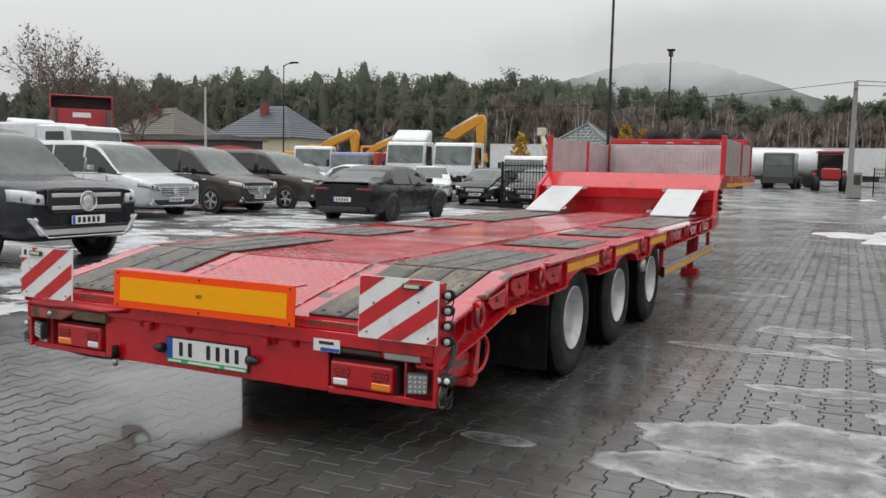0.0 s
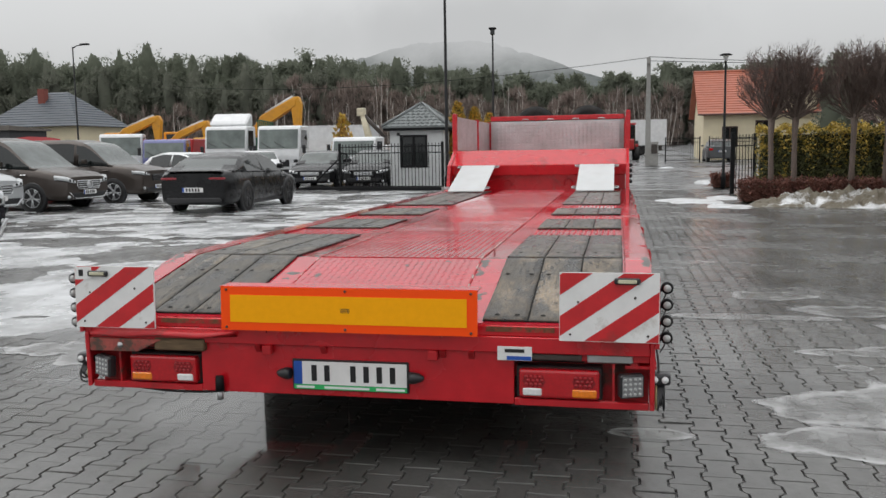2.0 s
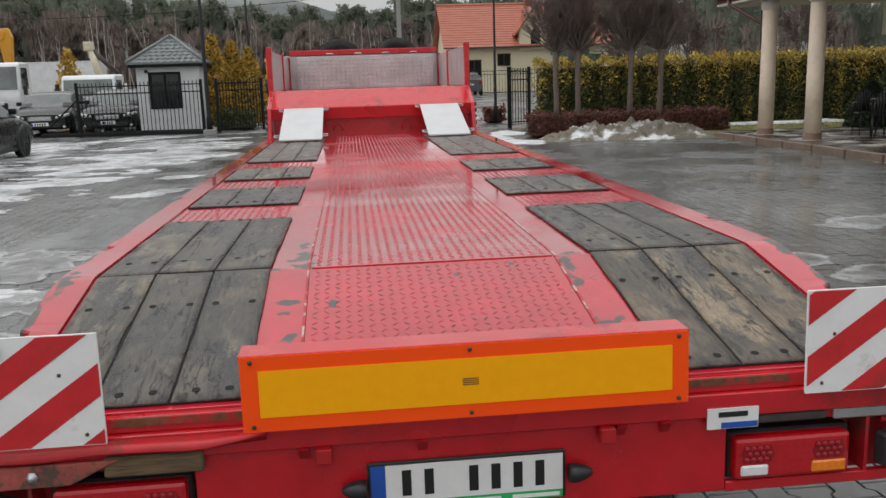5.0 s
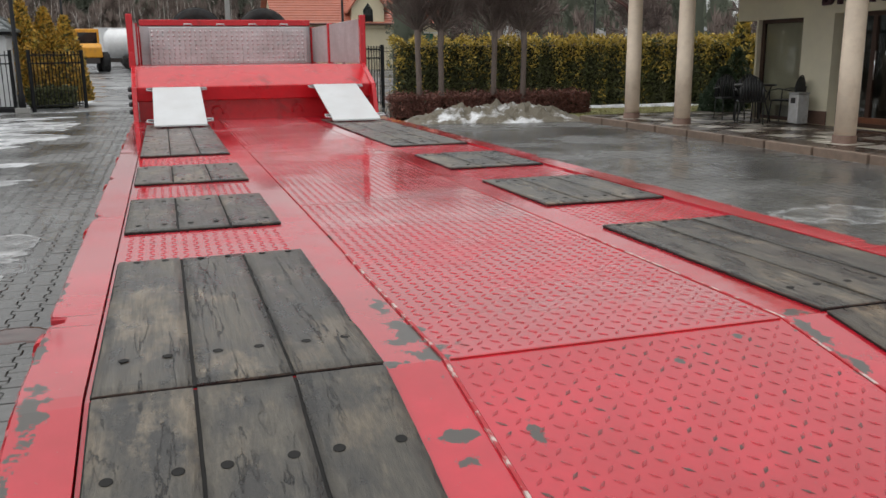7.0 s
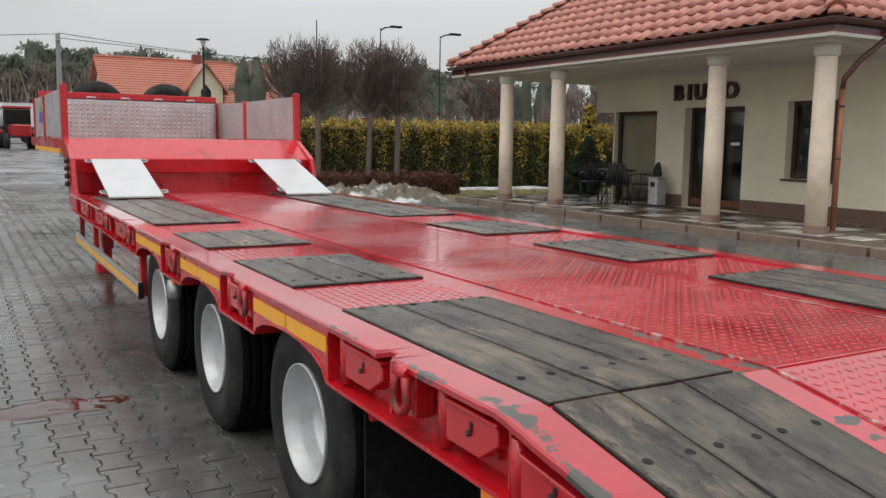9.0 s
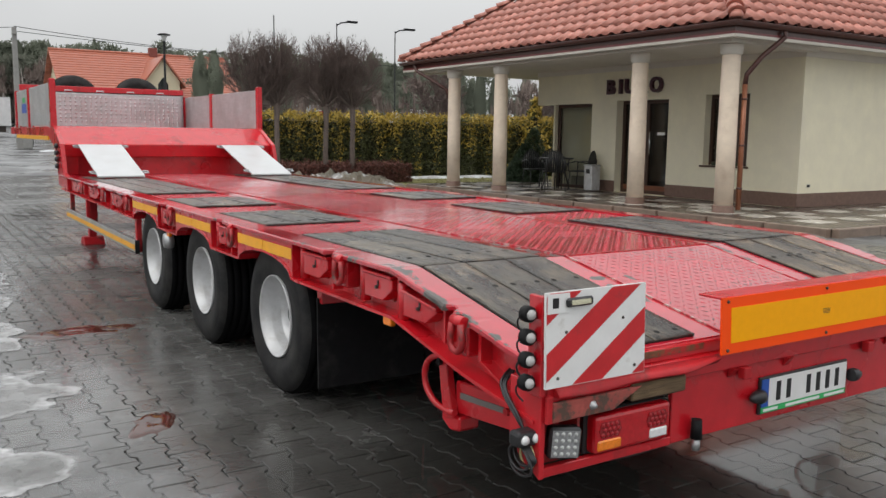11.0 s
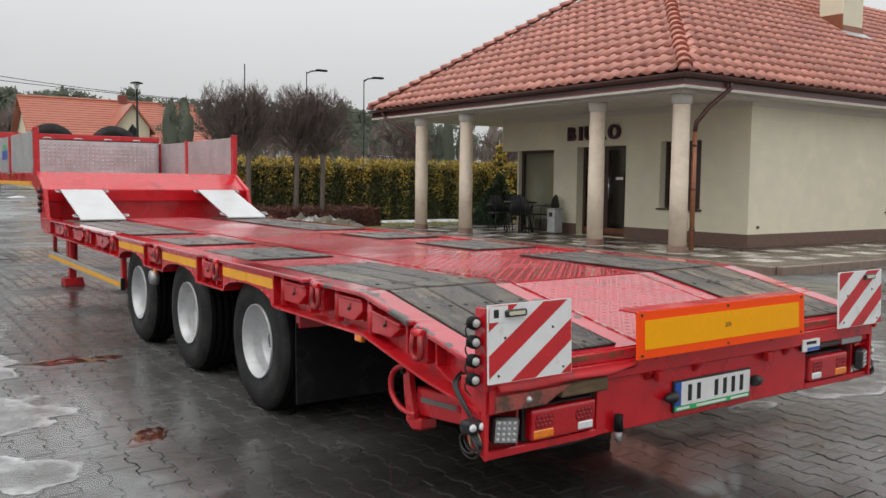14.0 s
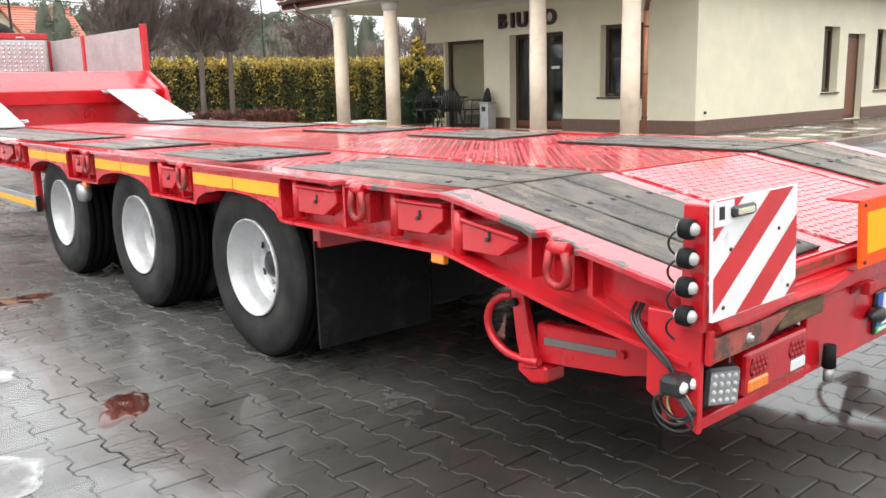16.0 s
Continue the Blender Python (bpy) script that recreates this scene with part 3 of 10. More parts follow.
tread(-0.415, 0.415, 0.07, 0.86, 0.034, 0.0005, "tread_relief", RED_BAR_SHADE, 0.0013)
tread(-0.415, 0.415, 0.89, 2.88, 0.036, 0.0005, "tread_relief", RED_TREAD, 0.0019)
tread(-0.415, 0.415, 2.92, 8.3, 0.036, 0.0005, "tread_relief", RED_TREAD, 0.0013)
for s in (-1, 1):
    for y0, y1 in ((2.06, 2.48), (3.31, 3.74), (4.57, 5.06)):
        a, b = sorted((s * 0.56, s * 1.12))
        tread(a, b, y0, y1, 0.036, -0.0025, "tread_relief", RED_TREAD)

WOOD_TAN = old_oak("rubbed_tan_oak", (0.022, 0.019, 0.015), (0.085, 0.068, 0.047), (0.19, 0.142, 0.088), 0.52)
CHIP = mat("chipped_pale_seam", (0.50, 0.40, 0.37), 0.6, var=0.3, scale=40, dirt=(0.38, 0.02, 0.03), dscale=16, damt=0.56, dsoft=0.06)
for s in (-1, 1):
    for y0, y1 in ((0.07, KY), (KY, 1.9)):
        a, b = sorted((s * 0.4275, s * 0.4345))
        part("chipped_seam", prism(B(), [(y0, deck_z(y0) - 0.004), (y1, deck_z(y1) - 0.004), (y1, deck_z(y1) + 0.0026), (y0, deck_z(y0) + 0.0026)], "x", a, b), CHIP, trailer, "seam with paint chipped to pale filler")
# timber strips: three planks abreast on each side
GROUPS = ((0.065, KY - 0.004), (KY + 0.004, 2.02), (2.50, 3.29), (3.78, 4.54), (5.10, 7.96))
plank_rng = random.Random(4)


def worn_plank(bm, x0, x1, y0, y1, tw, seed):
    """A plank with a slightly cupped, uneven top and frayed, chipped edges."""
    nx, ny = 6, max(16, int((y1 - y0) / 0.045))
    grid = []
    for j in range(ny + 1):
        line = []
        for i in range(nx + 1):
            u, v = i / nx, j / ny
            x, y = x0 + (x1 - x0) * u, y0 + (y1 - y0) * v
            fray = 0.0012 + 0.0022 * abs(noise.noise(Vector((x * 3, y * 9, seed)))) + 0.020 * max(0.0, noise.noise(Vector((x * 5, y * 5, seed + 9.5))) - 0.38)
            x += fray if i == 0 else -fray if i == nx else 0.0
            y += fray * 1.5 if j == 0 else -fray * 1.5 if j == ny else 0.0
            z = deck_z(y) + 0.0085 + tw * (2 * v - 1) + 0.0012 * noise.noise(Vector((x * 14, y * 3, seed)))
            if i in (0, nx) or j in (0, ny):
                z -= 0.0016 + 0.0015 * abs(noise.noise(Vector((x * 8, y * 12, seed + 2))))
            line.append(bm.verts.new((x, y, z)))
        grid.append(line)
    for j in range(ny):
        for i in range(nx):
            bm.faces.new((grid[j][i], grid[j][i + 1], grid[j + 1][i + 1], grid[j + 1][i])).smooth = True
    rim_ = grid[0] + [r[-1] for r in grid[1:]] + grid[-1][-2::-1] + [r[0] for r in grid[-2:0:-1]]
    low_ = [bm.verts.new((q.co.x, q.co.y, deck_z(q.co.y) + 0.003)) for q in rim_]
    for k in range(len(rim_)):
        n_ = (k + 1) % len(rim_)
        bm.faces.new((rim_[k], low_[k], low_[n_], rim_[n_]))
    return bm


for s in (-1, 1):
    for y0, y1 in GROUPS:
        a, b = sorted((s * 0.562, s * 1.131))
        ta, tb = deck_z(y0 + 0.004), deck_z(y1 - 0.004)
        # black strip added under each plank group so the gaps come out black
        part("plank_bed", prism(B(), [(y0 + 0.004, ta - 0.002), (y1 - 0.004, tb - 0.002), (y1 - 0.004, tb + 0.003), (y0 + 0.004, ta + 0.003)], "x", a, b), HOLE, trailer)
for s in (-1, 1):
    for gi, (y0, y1) in enumerate(GROUPS):
        for k in range(3):
            x0 = s * 0.559 + s * 0.1915 * k
            a, b = sorted((x0, x0 + s * 0.187))
            ends = [plank_rng.uniform(-0.006, 0.006) for _ in range(2)]
            bm = B()
            ya, yb = y0 + ends[0] * (gi > 1), y1 + ends[1] * (gi > 1)
            ta, tb = deck_z(ya), deck_z(yb)
            tw = plank_rng.uniform(-0.0012, 0.0012)
            part("deck_plank", worn_plank(bm, a, b, ya, yb, tw, gi * 7 + k + 30 * s), WOOD_TAN if s > 0 and gi == 0 else WOOD, trailer)
            # countersunk bolts
            spots = [(0.14, 0.25), (0.14, 0.75), (0.86, 0.25), (0.86, 0.75)] if gi > 1 else ([(0.06, 0.3), (0.06, 0.75), (0.685, 0.2), (0.685, 0.8)] if gi == 0 else [(0.16, 0.28), (0.16, 0.75), (0.97, 0.3), (0.97, 0.75)])
            for fy, fx in spots:
                y, x = ya + fy * (yb - ya), a + fx * (b - a)
                z = deck_z(y) + 0.0087 + abs(tw)
                bm = B()
                slope = math.atan2(tb - ta, yb - ya)
                lathe(bm, [(0.0115, 0.0002), (0.0105, 0.0008), (0.008, -0.003), (0.0, -0.0035)], 12, pose(x, y, z, math.degrees(slope), 0, 0))
                part("plank_bolt", bm, HOLE, trailer)

# side beams with arches over the wheels
def side_line():
    """Lower edge of the side, from the back to the neck."""
    pts = [(0.04, 0.50), (0.42, 0.555), (KY, 0.650), (1.80, 0.650)]
    for yc in AXLES:
        for i in range(9):
            a = math.pi - math.pi * i / 8
            pts.append((yc + 0.36 * math.cos(a), 0.655 + 0.085 * math.sin(a)))
    return pts + [(5.05, 0.655), (NECK, 0.68)]


LOW = side_line()
for s in (-1, 1):
    a, b = sorted((s * 1.160, s * 1.188))
    bm = B()
    low = [p for p in LOW]
    prism(bm, low + [(NECK, DZ - 0.012), (KY, DZ - 0.012), (0.04, RZ - 0.012)], "x", a, b)
    part("side_web", bm, RED, trailer, "glossy red side beam")
    # flanges
    bm = B()
    a, b = sorted((s * 1.14, s * 1.262))
    for (y0, z0), (y1, z1) in zip(LOW, LOW[1:]):
        prism(bm, [(y0, z0 - 0.012), (y1, z1 - 0.012), (y1, z1), (y0, z0)], "x", a, b)
    part("bottom_flange", bm, RED, trailer)
    # fascia over the wheels, with the yellow stripes
    for i, yc in enumerate(AXLES):
        arc = [(yc + 0.355 * math.cos(math.pi - math.pi * k / 12), 0.655 + 0.082 * math.sin(math.pi - math.pi * k / 12)) for k in range(13)]
        a, b = sorted((s * 1.189, s * 1.258))
        bm = B()
        prism(bm, [(yc - 0.375, 0.655)] + arc + [(yc + 0.375, 0.655), (yc + 0.375, DZ - 0.013), (yc - 0.375, DZ - 0.013)], "x", a, b)
        part("wheel_fascia", bm, RED, trailer)
        a, b = sorted((s * 1.2585, s * 1.2605))
        bm = B()
        box(bm, a, b, yc - 0.365, yc - 0.004, 0.735, 0.787)
        box(bm, a, b, yc + 0.004, yc + 0.365, 0.735, 0.787)
        part("yellow_stripe", bm, YELLOW_ST, trailer, "yellow reflective side stripe")


def stake_pocket(y, w, z0, z1, s, skew=0.0):
    """A box welded to the side, its lower rear corner cut off, under a lip; a slot with a bolt in its face."""
    zs = deck_z(y) - DZ
    z0, z1 = z0 + zs * 0.85, z1 + zs
    c, ch = w * 0.34, 0.05
    bm = B()
    a, b = sorted((s * 1.187, s * 1.243))
    prism(bm, [(y - w / 2, z0 + ch), (y - w / 2 + c, z0), (y + w / 2, z0), (y + w / 2, z1 - 0.022), (y - w / 2, z1 - 0.022 + skew)], "x", a, b, 0.003)
    p = part("stake_pocket", bm, RED, trailer)
    a, b = sorted((s * 1.187, s * 1.252))
    bm = B()
    prism(bm, [(y - w / 2 - 0.004, z1 - 0.021 + skew), (y + w / 2 + 0.004, z1 - 0.021), (y + w / 2 + 0.004, z1 - 0.009), (y - w / 2 - 0.004, z1 - 0.009 + skew)], "x", a, b, 0.003)
    part("pocket_lip", bm, RED, p)
    bm = B()
    cyl(bm, (s * 1.226, y + w / 2 + 0.024, z0 - 0.025), (s * 1.226, y + w / 2 + 0.024, z1 + 0.012), 0.022, n=12)
    part("pocket_post", bm, RED, p)
    bm = B()
    a, b = sorted((s * 1.187, s * 1.235))
    prism(bm, [(y - w / 2 - 0.042, z0 - 0.03 + skew * 0.5), (y - w / 2 - 0.030, z0 - 0.03 + skew * 0.5), (y - w / 2 - 0.030, z1 + skew), (y - w / 2 - 0.042, z1 + skew)], "x", a, b)
    part("web_rib", bm, RED, p)
    zc = (z0 + z1) / 2 + 0.002
    part("pocket_slot", box(B(), s * 1.2435 - 0.0015, s * 1.2435 + 0.0015, y - 0.008, y + 0.003, zc - 0.006, zc + 0.016), INK, p)
    part("pocket_bolt", cyl(B(), (s * 1.243, y + 0.002, zc - 0.010), (s * 1.254, y + 0.002, zc - 0.010), 0.007, n=6, smooth=False), DARK, p)


def lashing_ring(y, s):
    zs = deck_z(y) - DZ
    bm = B()
    a, b = sorted((s * 1.187, s * 1.25))
    box(bm, a, b, y - 0.035, y + 0.035, 0.69 + zs, 0.80 + zs, 0.006)
    p = part("ring_bracket", bm, RED, trailer)
    bm = B()
    cyl(bm, (s * 1.262, y - 0.032, 0.806 + zs), (s * 1.262, y + 0.032, 0.806 + zs), 0.019, n=12)
    part("ring_hinge", bm, RED, p)
    bm = B()
    pts = [(s * 1.272, y + 0.025, 0.80 + zs), (s * 1.272, y + 0.035, 0.755 + zs)]
    pts += [(s * 1.272, y + 0.036 * math.cos(t * math.pi / 8), 0.743 + zs - 0.036 * math.sin(t * math.pi / 8)) for t in range(9)]
    pts += [(s * 1.272, y - 0.035, 0.755 + zs), (s * 1.272, y - 0.025, 0.80 + zs)]
    tube(bm, pts, 0.012, 8)
    part("lashing_ring", bm, mat("rubbed_red_ring", (0.36, 0.02, 0.024), 0.4, var=0.3, scale=30, dirt=(0.10, 0.045, 0.035), dscale=22, damt=0.34), p, "steel lashing ring, red paint rubbed to rust")


for s in (-1, 1):
    for y, w, sk in ((1.60, 0.25, 0), (1.02, 0.22, 0), (0.71, 0.23, -0.03), (2.86, 0.16, 0), (4.08, 0.16, 0), (5.62, 0.42, 0), (6.62, 0.42, 0), (7.55, 0.42, 0)):
        stake_pocket(y, w, 0.688, 0.80, s, sk)
    for y in (1.31, 0.43, 2.66, 3.88, 5.16, 6.08, 7.1):
        lashing_ring(y, s)

# flat web at the tail with a slanting stiffener
for s in (-1, 1):
    a, b = sorted((s * 1.187, s * 1.232))
    for poly in ([(0.345, 0.60), (0.36, 0.60), (0.36, 0.70), (0.345, 0.70)], [(0.345, 0.60), (0.36, 0.60), (0.20, 0.535), (0.185, 0.54)]):
        part("web_rib", prism(B(), poly, "x", a, b), RED, trailer)

# chassis, axles and wheels
for s in (-1, 1):
    bm = B()
    prism(bm, [(0.12, 0.47), (1.2, 0.44), (8.4, 0.44), (8.4, 0.46), (1.2, 0.46), (0.12, 0.49)], "x", s * 0.5 - 0.07, s * 0.5 + 0.07)
    prism(bm, [(0.12, 0.49), (1.2, 0.46), (8.4, 0.46), (8.4, 0.79), (KY, 0.79), (0.12, 0.64)], "x", s * 0.5 - 0.008, s * 0.5 + 0.008)
    part("chassis_beam", bm, RED_DULL, trailer)
bm = B()
for y in [0.45, 1.0, 1.6] + [2.8, 4.0, 5.2, 6.0, 6.8, 7.6]:
    box(bm, -1.2, 1.2, y - 0.03, y + 0.03, deck_z(y) - 0.14, deck_z(y) - 0.028)
part("cross_members", bm, RED_DULL, trailer)


def wheel_half(s):
    """Tyre and deep-dished rim about the local z axis, z pointing outwards."""
    tyre = B()
    R, W = 0.395, 0.115
    lathe(tyre, [(0.200, -W + 0.012), (0.225, -W), (0.32, -W - 0.008), (0.372, -W + 0.01), (0.386, -W + 0.03), (0.386, W - 0.03), (0.372, W - 0.01), (0.352, W + 0.004),
                 (0.348, W + 0.0035), (0.345, W + 0.0065), (0.30, W + 0.010), (0.262, W + 0.007), (0.258, W + 0.004), (0.225, W + 0.001), (0.205, W - 0.010), (0.200, W - 0.02)], 56, cap=False)
    tread_ = B()
    lathe(tread_, [(0.386, -W + 0.029), (R, -W + 0.045), (R, -0.052), (R - 0.006, -0.050), (R - 0.006, -0.042), (R, -0.040), (R, -0.006), (R - 0.006, -0.004), (R - 0.006, 0.004), (R, 0.006), (R, 0.040), (R - 0.006, 0.042), (R - 0.006, 0.05), (R, 0.052), (R, W - 0.045), (0.3865, W - 0.029)], 56, cap=False)
    rim = B()
    lathe(rim, [(0.200, -W + 0.012), (0.206, W - 0.016), (0.2105, W - 0.002), (0.2095, W + 0.006), (0.2045, W + 0.006), (0.2025, W - 0.004), (0.196, W - 0.014), (0.187, W - 0.034), (0.183, W - 0.045), (0.181, W - 0.05), (0.179, W - 0.098), (0.176, W - 0.104), (0.170, W - 0.108), (0.166, W - 0.130), (0.150, W - 0.148), (0.11, W - 0.150), (0.092, W - 0.145), (0.086, W - 0.12), (0.06, W - 0.11), (0.0, W - 0.108)], 48, cap=False)
    return tyre, rim, tread_


# tread darker than the sidewall: shade between the wheels put into its colour
TREAD = mat("shade_dark_tread_rubber", (0.007, 0.007, 0.0075), 0.9, spec=0.08, var=0.25, scale=25, bump=0.1, bscale=90)
HAND_HOLE = mat("dark_hand_hole", (0.03, 0.03, 0.03), 0.8, var=0.2)
ty, ri, td = wheel_half(1)
TYRE_ME, RIM_ME, TREAD_ME = mesh_of("tyre", ty, TYRE), mesh_of("rim", ri, RIM), mesh_of("tread", td, TREAD)
_t, _r, _d = wheel_half(1)
_t.free()
_d.free()
hole = B()
for k in range(8):
    a = 2 * math.pi * (k + 0.5) / 8
    lathe(hole, [(0.0175, -0.0355), (0.0150, -0.0325), (0.0, -0.0330)], 10, pose(0.1585 * math.cos(a), 0.1585 * math.sin(a), 0.012))
HOLE_ME = mesh_of("hand_holes", hole, HAND_HOLE)
SPARE_ME = mesh_of("rim", _r, BLACK)
nut = B()
for k in range(10):
    a = 2 * math.pi * k / 10
    cyl(nut, (0.118 * math.cos(a), 0.118 * math.sin(a), -0.04), (0.118 * math.cos(a), 0.118 * math.sin(a), -0.014), 0.013, n=6, smooth=False)
NUT_ME = mesh_of("wheel_nuts", nut, GALV)
cap = B()
lathe(cap, [(0.062, -0.01), (0.058, 0.02), (0.04, 0.032), (0, 0.034)], 16)
CAP_ME = mesh_of("hub_cap", cap, PLASTIC)
for yc in AXLES:
    bm = B()
    cyl(bm, (-0.95, yc, 0.395), (0.95, yc, 0.395), 0.065, n=16)
    box(bm, -0.62, -0.46, yc - 0.2, yc + 0.06, 0.42, 0.62, 0.02)
    box(bm, 0.46, 0.62, yc - 0.2, yc + 0.06, 0.42, 0.62, 0.02)
    part("axle", bm, BLACK, trailer, "black axle beam with air springs")
    for s in (-1, 1):
        for xo in (1.083, 0.815):
            w = thing("wheel", "", "")
            w.parent = trailer
            w.matrix_basis = pose(s * xo, yc, 0.395, 0, s * 90 if xo > 1 else -s * 90, 0)
            part("tyre", TYRE_ME, None, w, "black truck tyre")
            part("tread", TREAD_ME, None, w, "tyre tread coloured darker for the shade under the trailer")
            part("rim", RIM_ME, None, w, "silver painted deep-dished steel rim")
            part("hand_holes", HOLE_ME, None, w)
            part("wheel_nuts", NUT_ME, None, w)
            part("hub_cap", CAP_ME, None, w)
# mudguards and flaps
for s in (-1, 1):
    bm = B()
    a, b = sorted((s * 0.60, s * 1.17))
    prism(bm, [(1.735, 0.13), (1.747, 0.13), (1.755, 0.56), (1.743, 0.56)], "x", a, b)
    part("mud_flap", bm, BLACK, trailer, "black rubber mud flap")
    bm = B()
    box(bm, a - 0.01 * s, b, 1.72, 1.77, 0.535, 0.645, 0.004)
    part("flap_holder", bm, RED, trailer)
    bm = B()
    box(bm, s * 1.245 - 0.012, s * 1.245 + 0.012, 0.895, 0.955, 0.605, 0.642, 0.004)
    part("amber_reflector", bm, LENS_AMBER, trailer, "amber side reflector")
    bm = B()
    box(bm, s * 1.245 - 0.012, s * 1.245 + 0.012, 3.97, 4.03, 0.612, 0.645, 0.004)
    part("amber_reflector", bm, LENS_AMBER, trailer)
    bm = B()
    lathe(bm, [(0.0, 0.0), (0.055, 0.004), (0.06, 0.03), (0.05, 0.06), (0.0, 0.065)], 16, pose(s * 1.19, 4.12, 0.57, 0, s * 90, 0))
    part("air_valve", bm, GALV, trailer)
# unseen tanks, springs, chambers and arms added to block light under the frame
bm = B()
box(bm, -0.42, 0.42, 1.2, 1.6, 0.42, 0.66, 0.03)
box(bm, -0.38, 0.38, 5.3, 6.0, 0.40, 0.72, 0.05)
part("air_tank", bm, BLACK, trailer, "added black air tanks under the frame")
for yc in AXLES:
    for sx in (-1, 1):
        part("air_spring", lathe(B(), [(0.13, 0.0), (0.155, 0.03), (0.14, 0.09), (0.16, 0.15), (0.13, 0.24)], 18, pose(sx * 0.52, yc + 0.36, 0.42)), BLACK, trailer, "unseen black rubber air spring added under the frame")
        part("brake_chamber", lathe(B(), [(0.0, 0.0), (0.07, 0.02), (0.085, 0.08), (0.085, 0.16), (0.05, 0.24), (0.0, 0.25)], 16, pose(sx * 0.28, yc + 0.14, 0.42, -90, 0, 0)), BLACK, trailer)
        part("trailing_arm", prism(B(), [(yc - 0.48, 0.56), (yc - 0.40, 0.60), (yc + 0.05, 0.50), (yc + 0.44, 0.44), (yc + 0.44, 0.38), (yc, 0.36), (yc - 0.44, 0.50)], "x", sx * 0.52 - 0.05, sx * 0.52 + 0.05, 0.006), BLACK, trailer, "unseen black trailing arm added under the frame")
part("mud_flap", box(B(), -0.585, 0.585, 1.735, 1.745, 0.20, 0.62), BLACK, trailer, "black rubber mud flap")

# side guard and landing legs
for s in (-1, 1):
    bm = B()
    prism(bm, [(s * 1.235, 0.385), (s * 1.262, 0.385), (s * 1.262, 0.478), (s * 1.235, 0.478)], "y", 4.93, 8.12, 0.003)
    g = part("side_guard", bm, GALV, trailer, "aluminium side guard rail")
    bm = B()
    a, b = sorted((s * 1.263, s * 1.2655))
    box(bm, a, b, 4.95, 8.10, 0.405, 0.445)
    part("guard_stripe", bm, YELLOW_ST, g, "yellow reflective strip")
    bm = B()
    box(bm, s * 1.25 - 0.016, s * 1.25 + 0.016, 4.915, 4.93, 0.38, 0.482)
    part("guard_end_cap", bm, BLACK, g)
    for y in (5.02, 7.1, 8.0):
        bm = B()
        box(bm, s * 1.215 - 0.02, s * 1.215 + 0.02, y - 0.025, y + 0.025, 0.38, 0.665, 0.004)
        part("guard_post", bm, RED_DULL, trailer)
    lx, ly = s * 0.90, 8.72
    leg = part("landing_leg", box(B(), lx - 0.055, lx + 0.055, ly - 0.06, ly + 0.06, 0.24, 0.98, 0.008), RED_DULL, trailer, "red landing leg wound down to its foot plate")
    part("inner_tube", box(B(), lx - 0.04, lx + 0.04, ly - 0.04, ly + 0.04, 0.05, 0.25, 0.006), RED_DULL, leg)
    part("foot", prism(B(), [(ly - 0.13, 0.0), (ly + 0.13, 0.0), (ly + 0.13, 0.02), (ly + 0.07, 0.09), (ly - 0.07, 0.09), (ly - 0.13, 0.02)], "x", lx - 0.11, lx + 0.11, 0.004), RED_DULL, leg)
part("leg_cross_shaft", cyl(B(), (-0.84, 8.72, 0.62), (0.84, 8.72, 0.62), 0.03, n=10), RED_DULL, trailer)

# gooseneck
bm = B()
box(bm, -1.14, 1.14, NECK + 0.16, NECK + 0.2, 0.66, 1.04)
part("neck_lower_wall", bm, RED, trailer)
bm = B()
prism(bm, [(NECK + 0.06, 1.02), (NECK + 0.2, 1.02), (9.2, 1.20), (9.2, 1.36), (8.90, 1.37), (NECK + 0.04, 1.165)], "x", -1.24, 1.24, 0.008)
part("neck_ramp", bm, RED, trailer, "sloping red front plate of the gooseneck")
for s in (-1, 1):
    bm = B()
    a, b = sorted((s * 1.205, s * 1.252))
    prism(bm, [(8.05, 0.68), (8.62, 0.70), (8.75, 1.15), (9.2, 1.22), (9.2, 1.372), (8.88, 1.375), (8.42, 1.17), (8.30, 0.84), (8.05, 0.82)], "x", a, b, 0.005)
    part("neck_cheek", bm, RED, trailer)
    bm = B()
    a, b = sorted((s * 1.05, s * 1.20))
    box(bm, a, b, NECK + 0.1, NECK + 0.16, DZ, 1.03, 0.005)
    part("neck_gusset", bm, RED, trailer)
    for k in range(4):
        bm = B()
        lathe(bm, [(0.0, 0.04), (0.022, 0.038), (0.028, 0.02), (0.028, 0.0)], 12, pose(s * 1.255, 8.56, 0.92 + 0.075 * k, 0, s * 90, 0))
        part("marker_lamp", bm, PLASTIC, trailer)
    # lashing loops on the lower wall
    bm = B()
    cx = s * 0.42
    tube(bm, [(cx - 0.05, NECK + 0.15, 0.87)] + [(cx + 0.055 * math.cos(math.pi - t * math.pi / 8), NECK + 0.15, 0.90 + 0.055 * math.sin(math.pi - t * math.pi / 8)) for t in range(9)] + [(cx + 0.05, NECK + 0.15, 0.87)], 0.012, 8)
    part("lashing_loop", bm, RED, trailer)
bm = B()
box(bm, -1.24, 1.24, 9.2, 13.3, 1.25, 1.36, 0.006)
part("neck_deck", bm, RED, trailer)
bm = B()
for xx in (-0.5, 0.5):
    box(bm, xx - 0.07, xx + 0.07, 8.66, 12.3, 1.0, 1.25)
box(bm, -0.5, 0.5, 11.0, 11.6, 0.95, 1.25)
part("neck_beams", bm, RED_DULL, trailer)
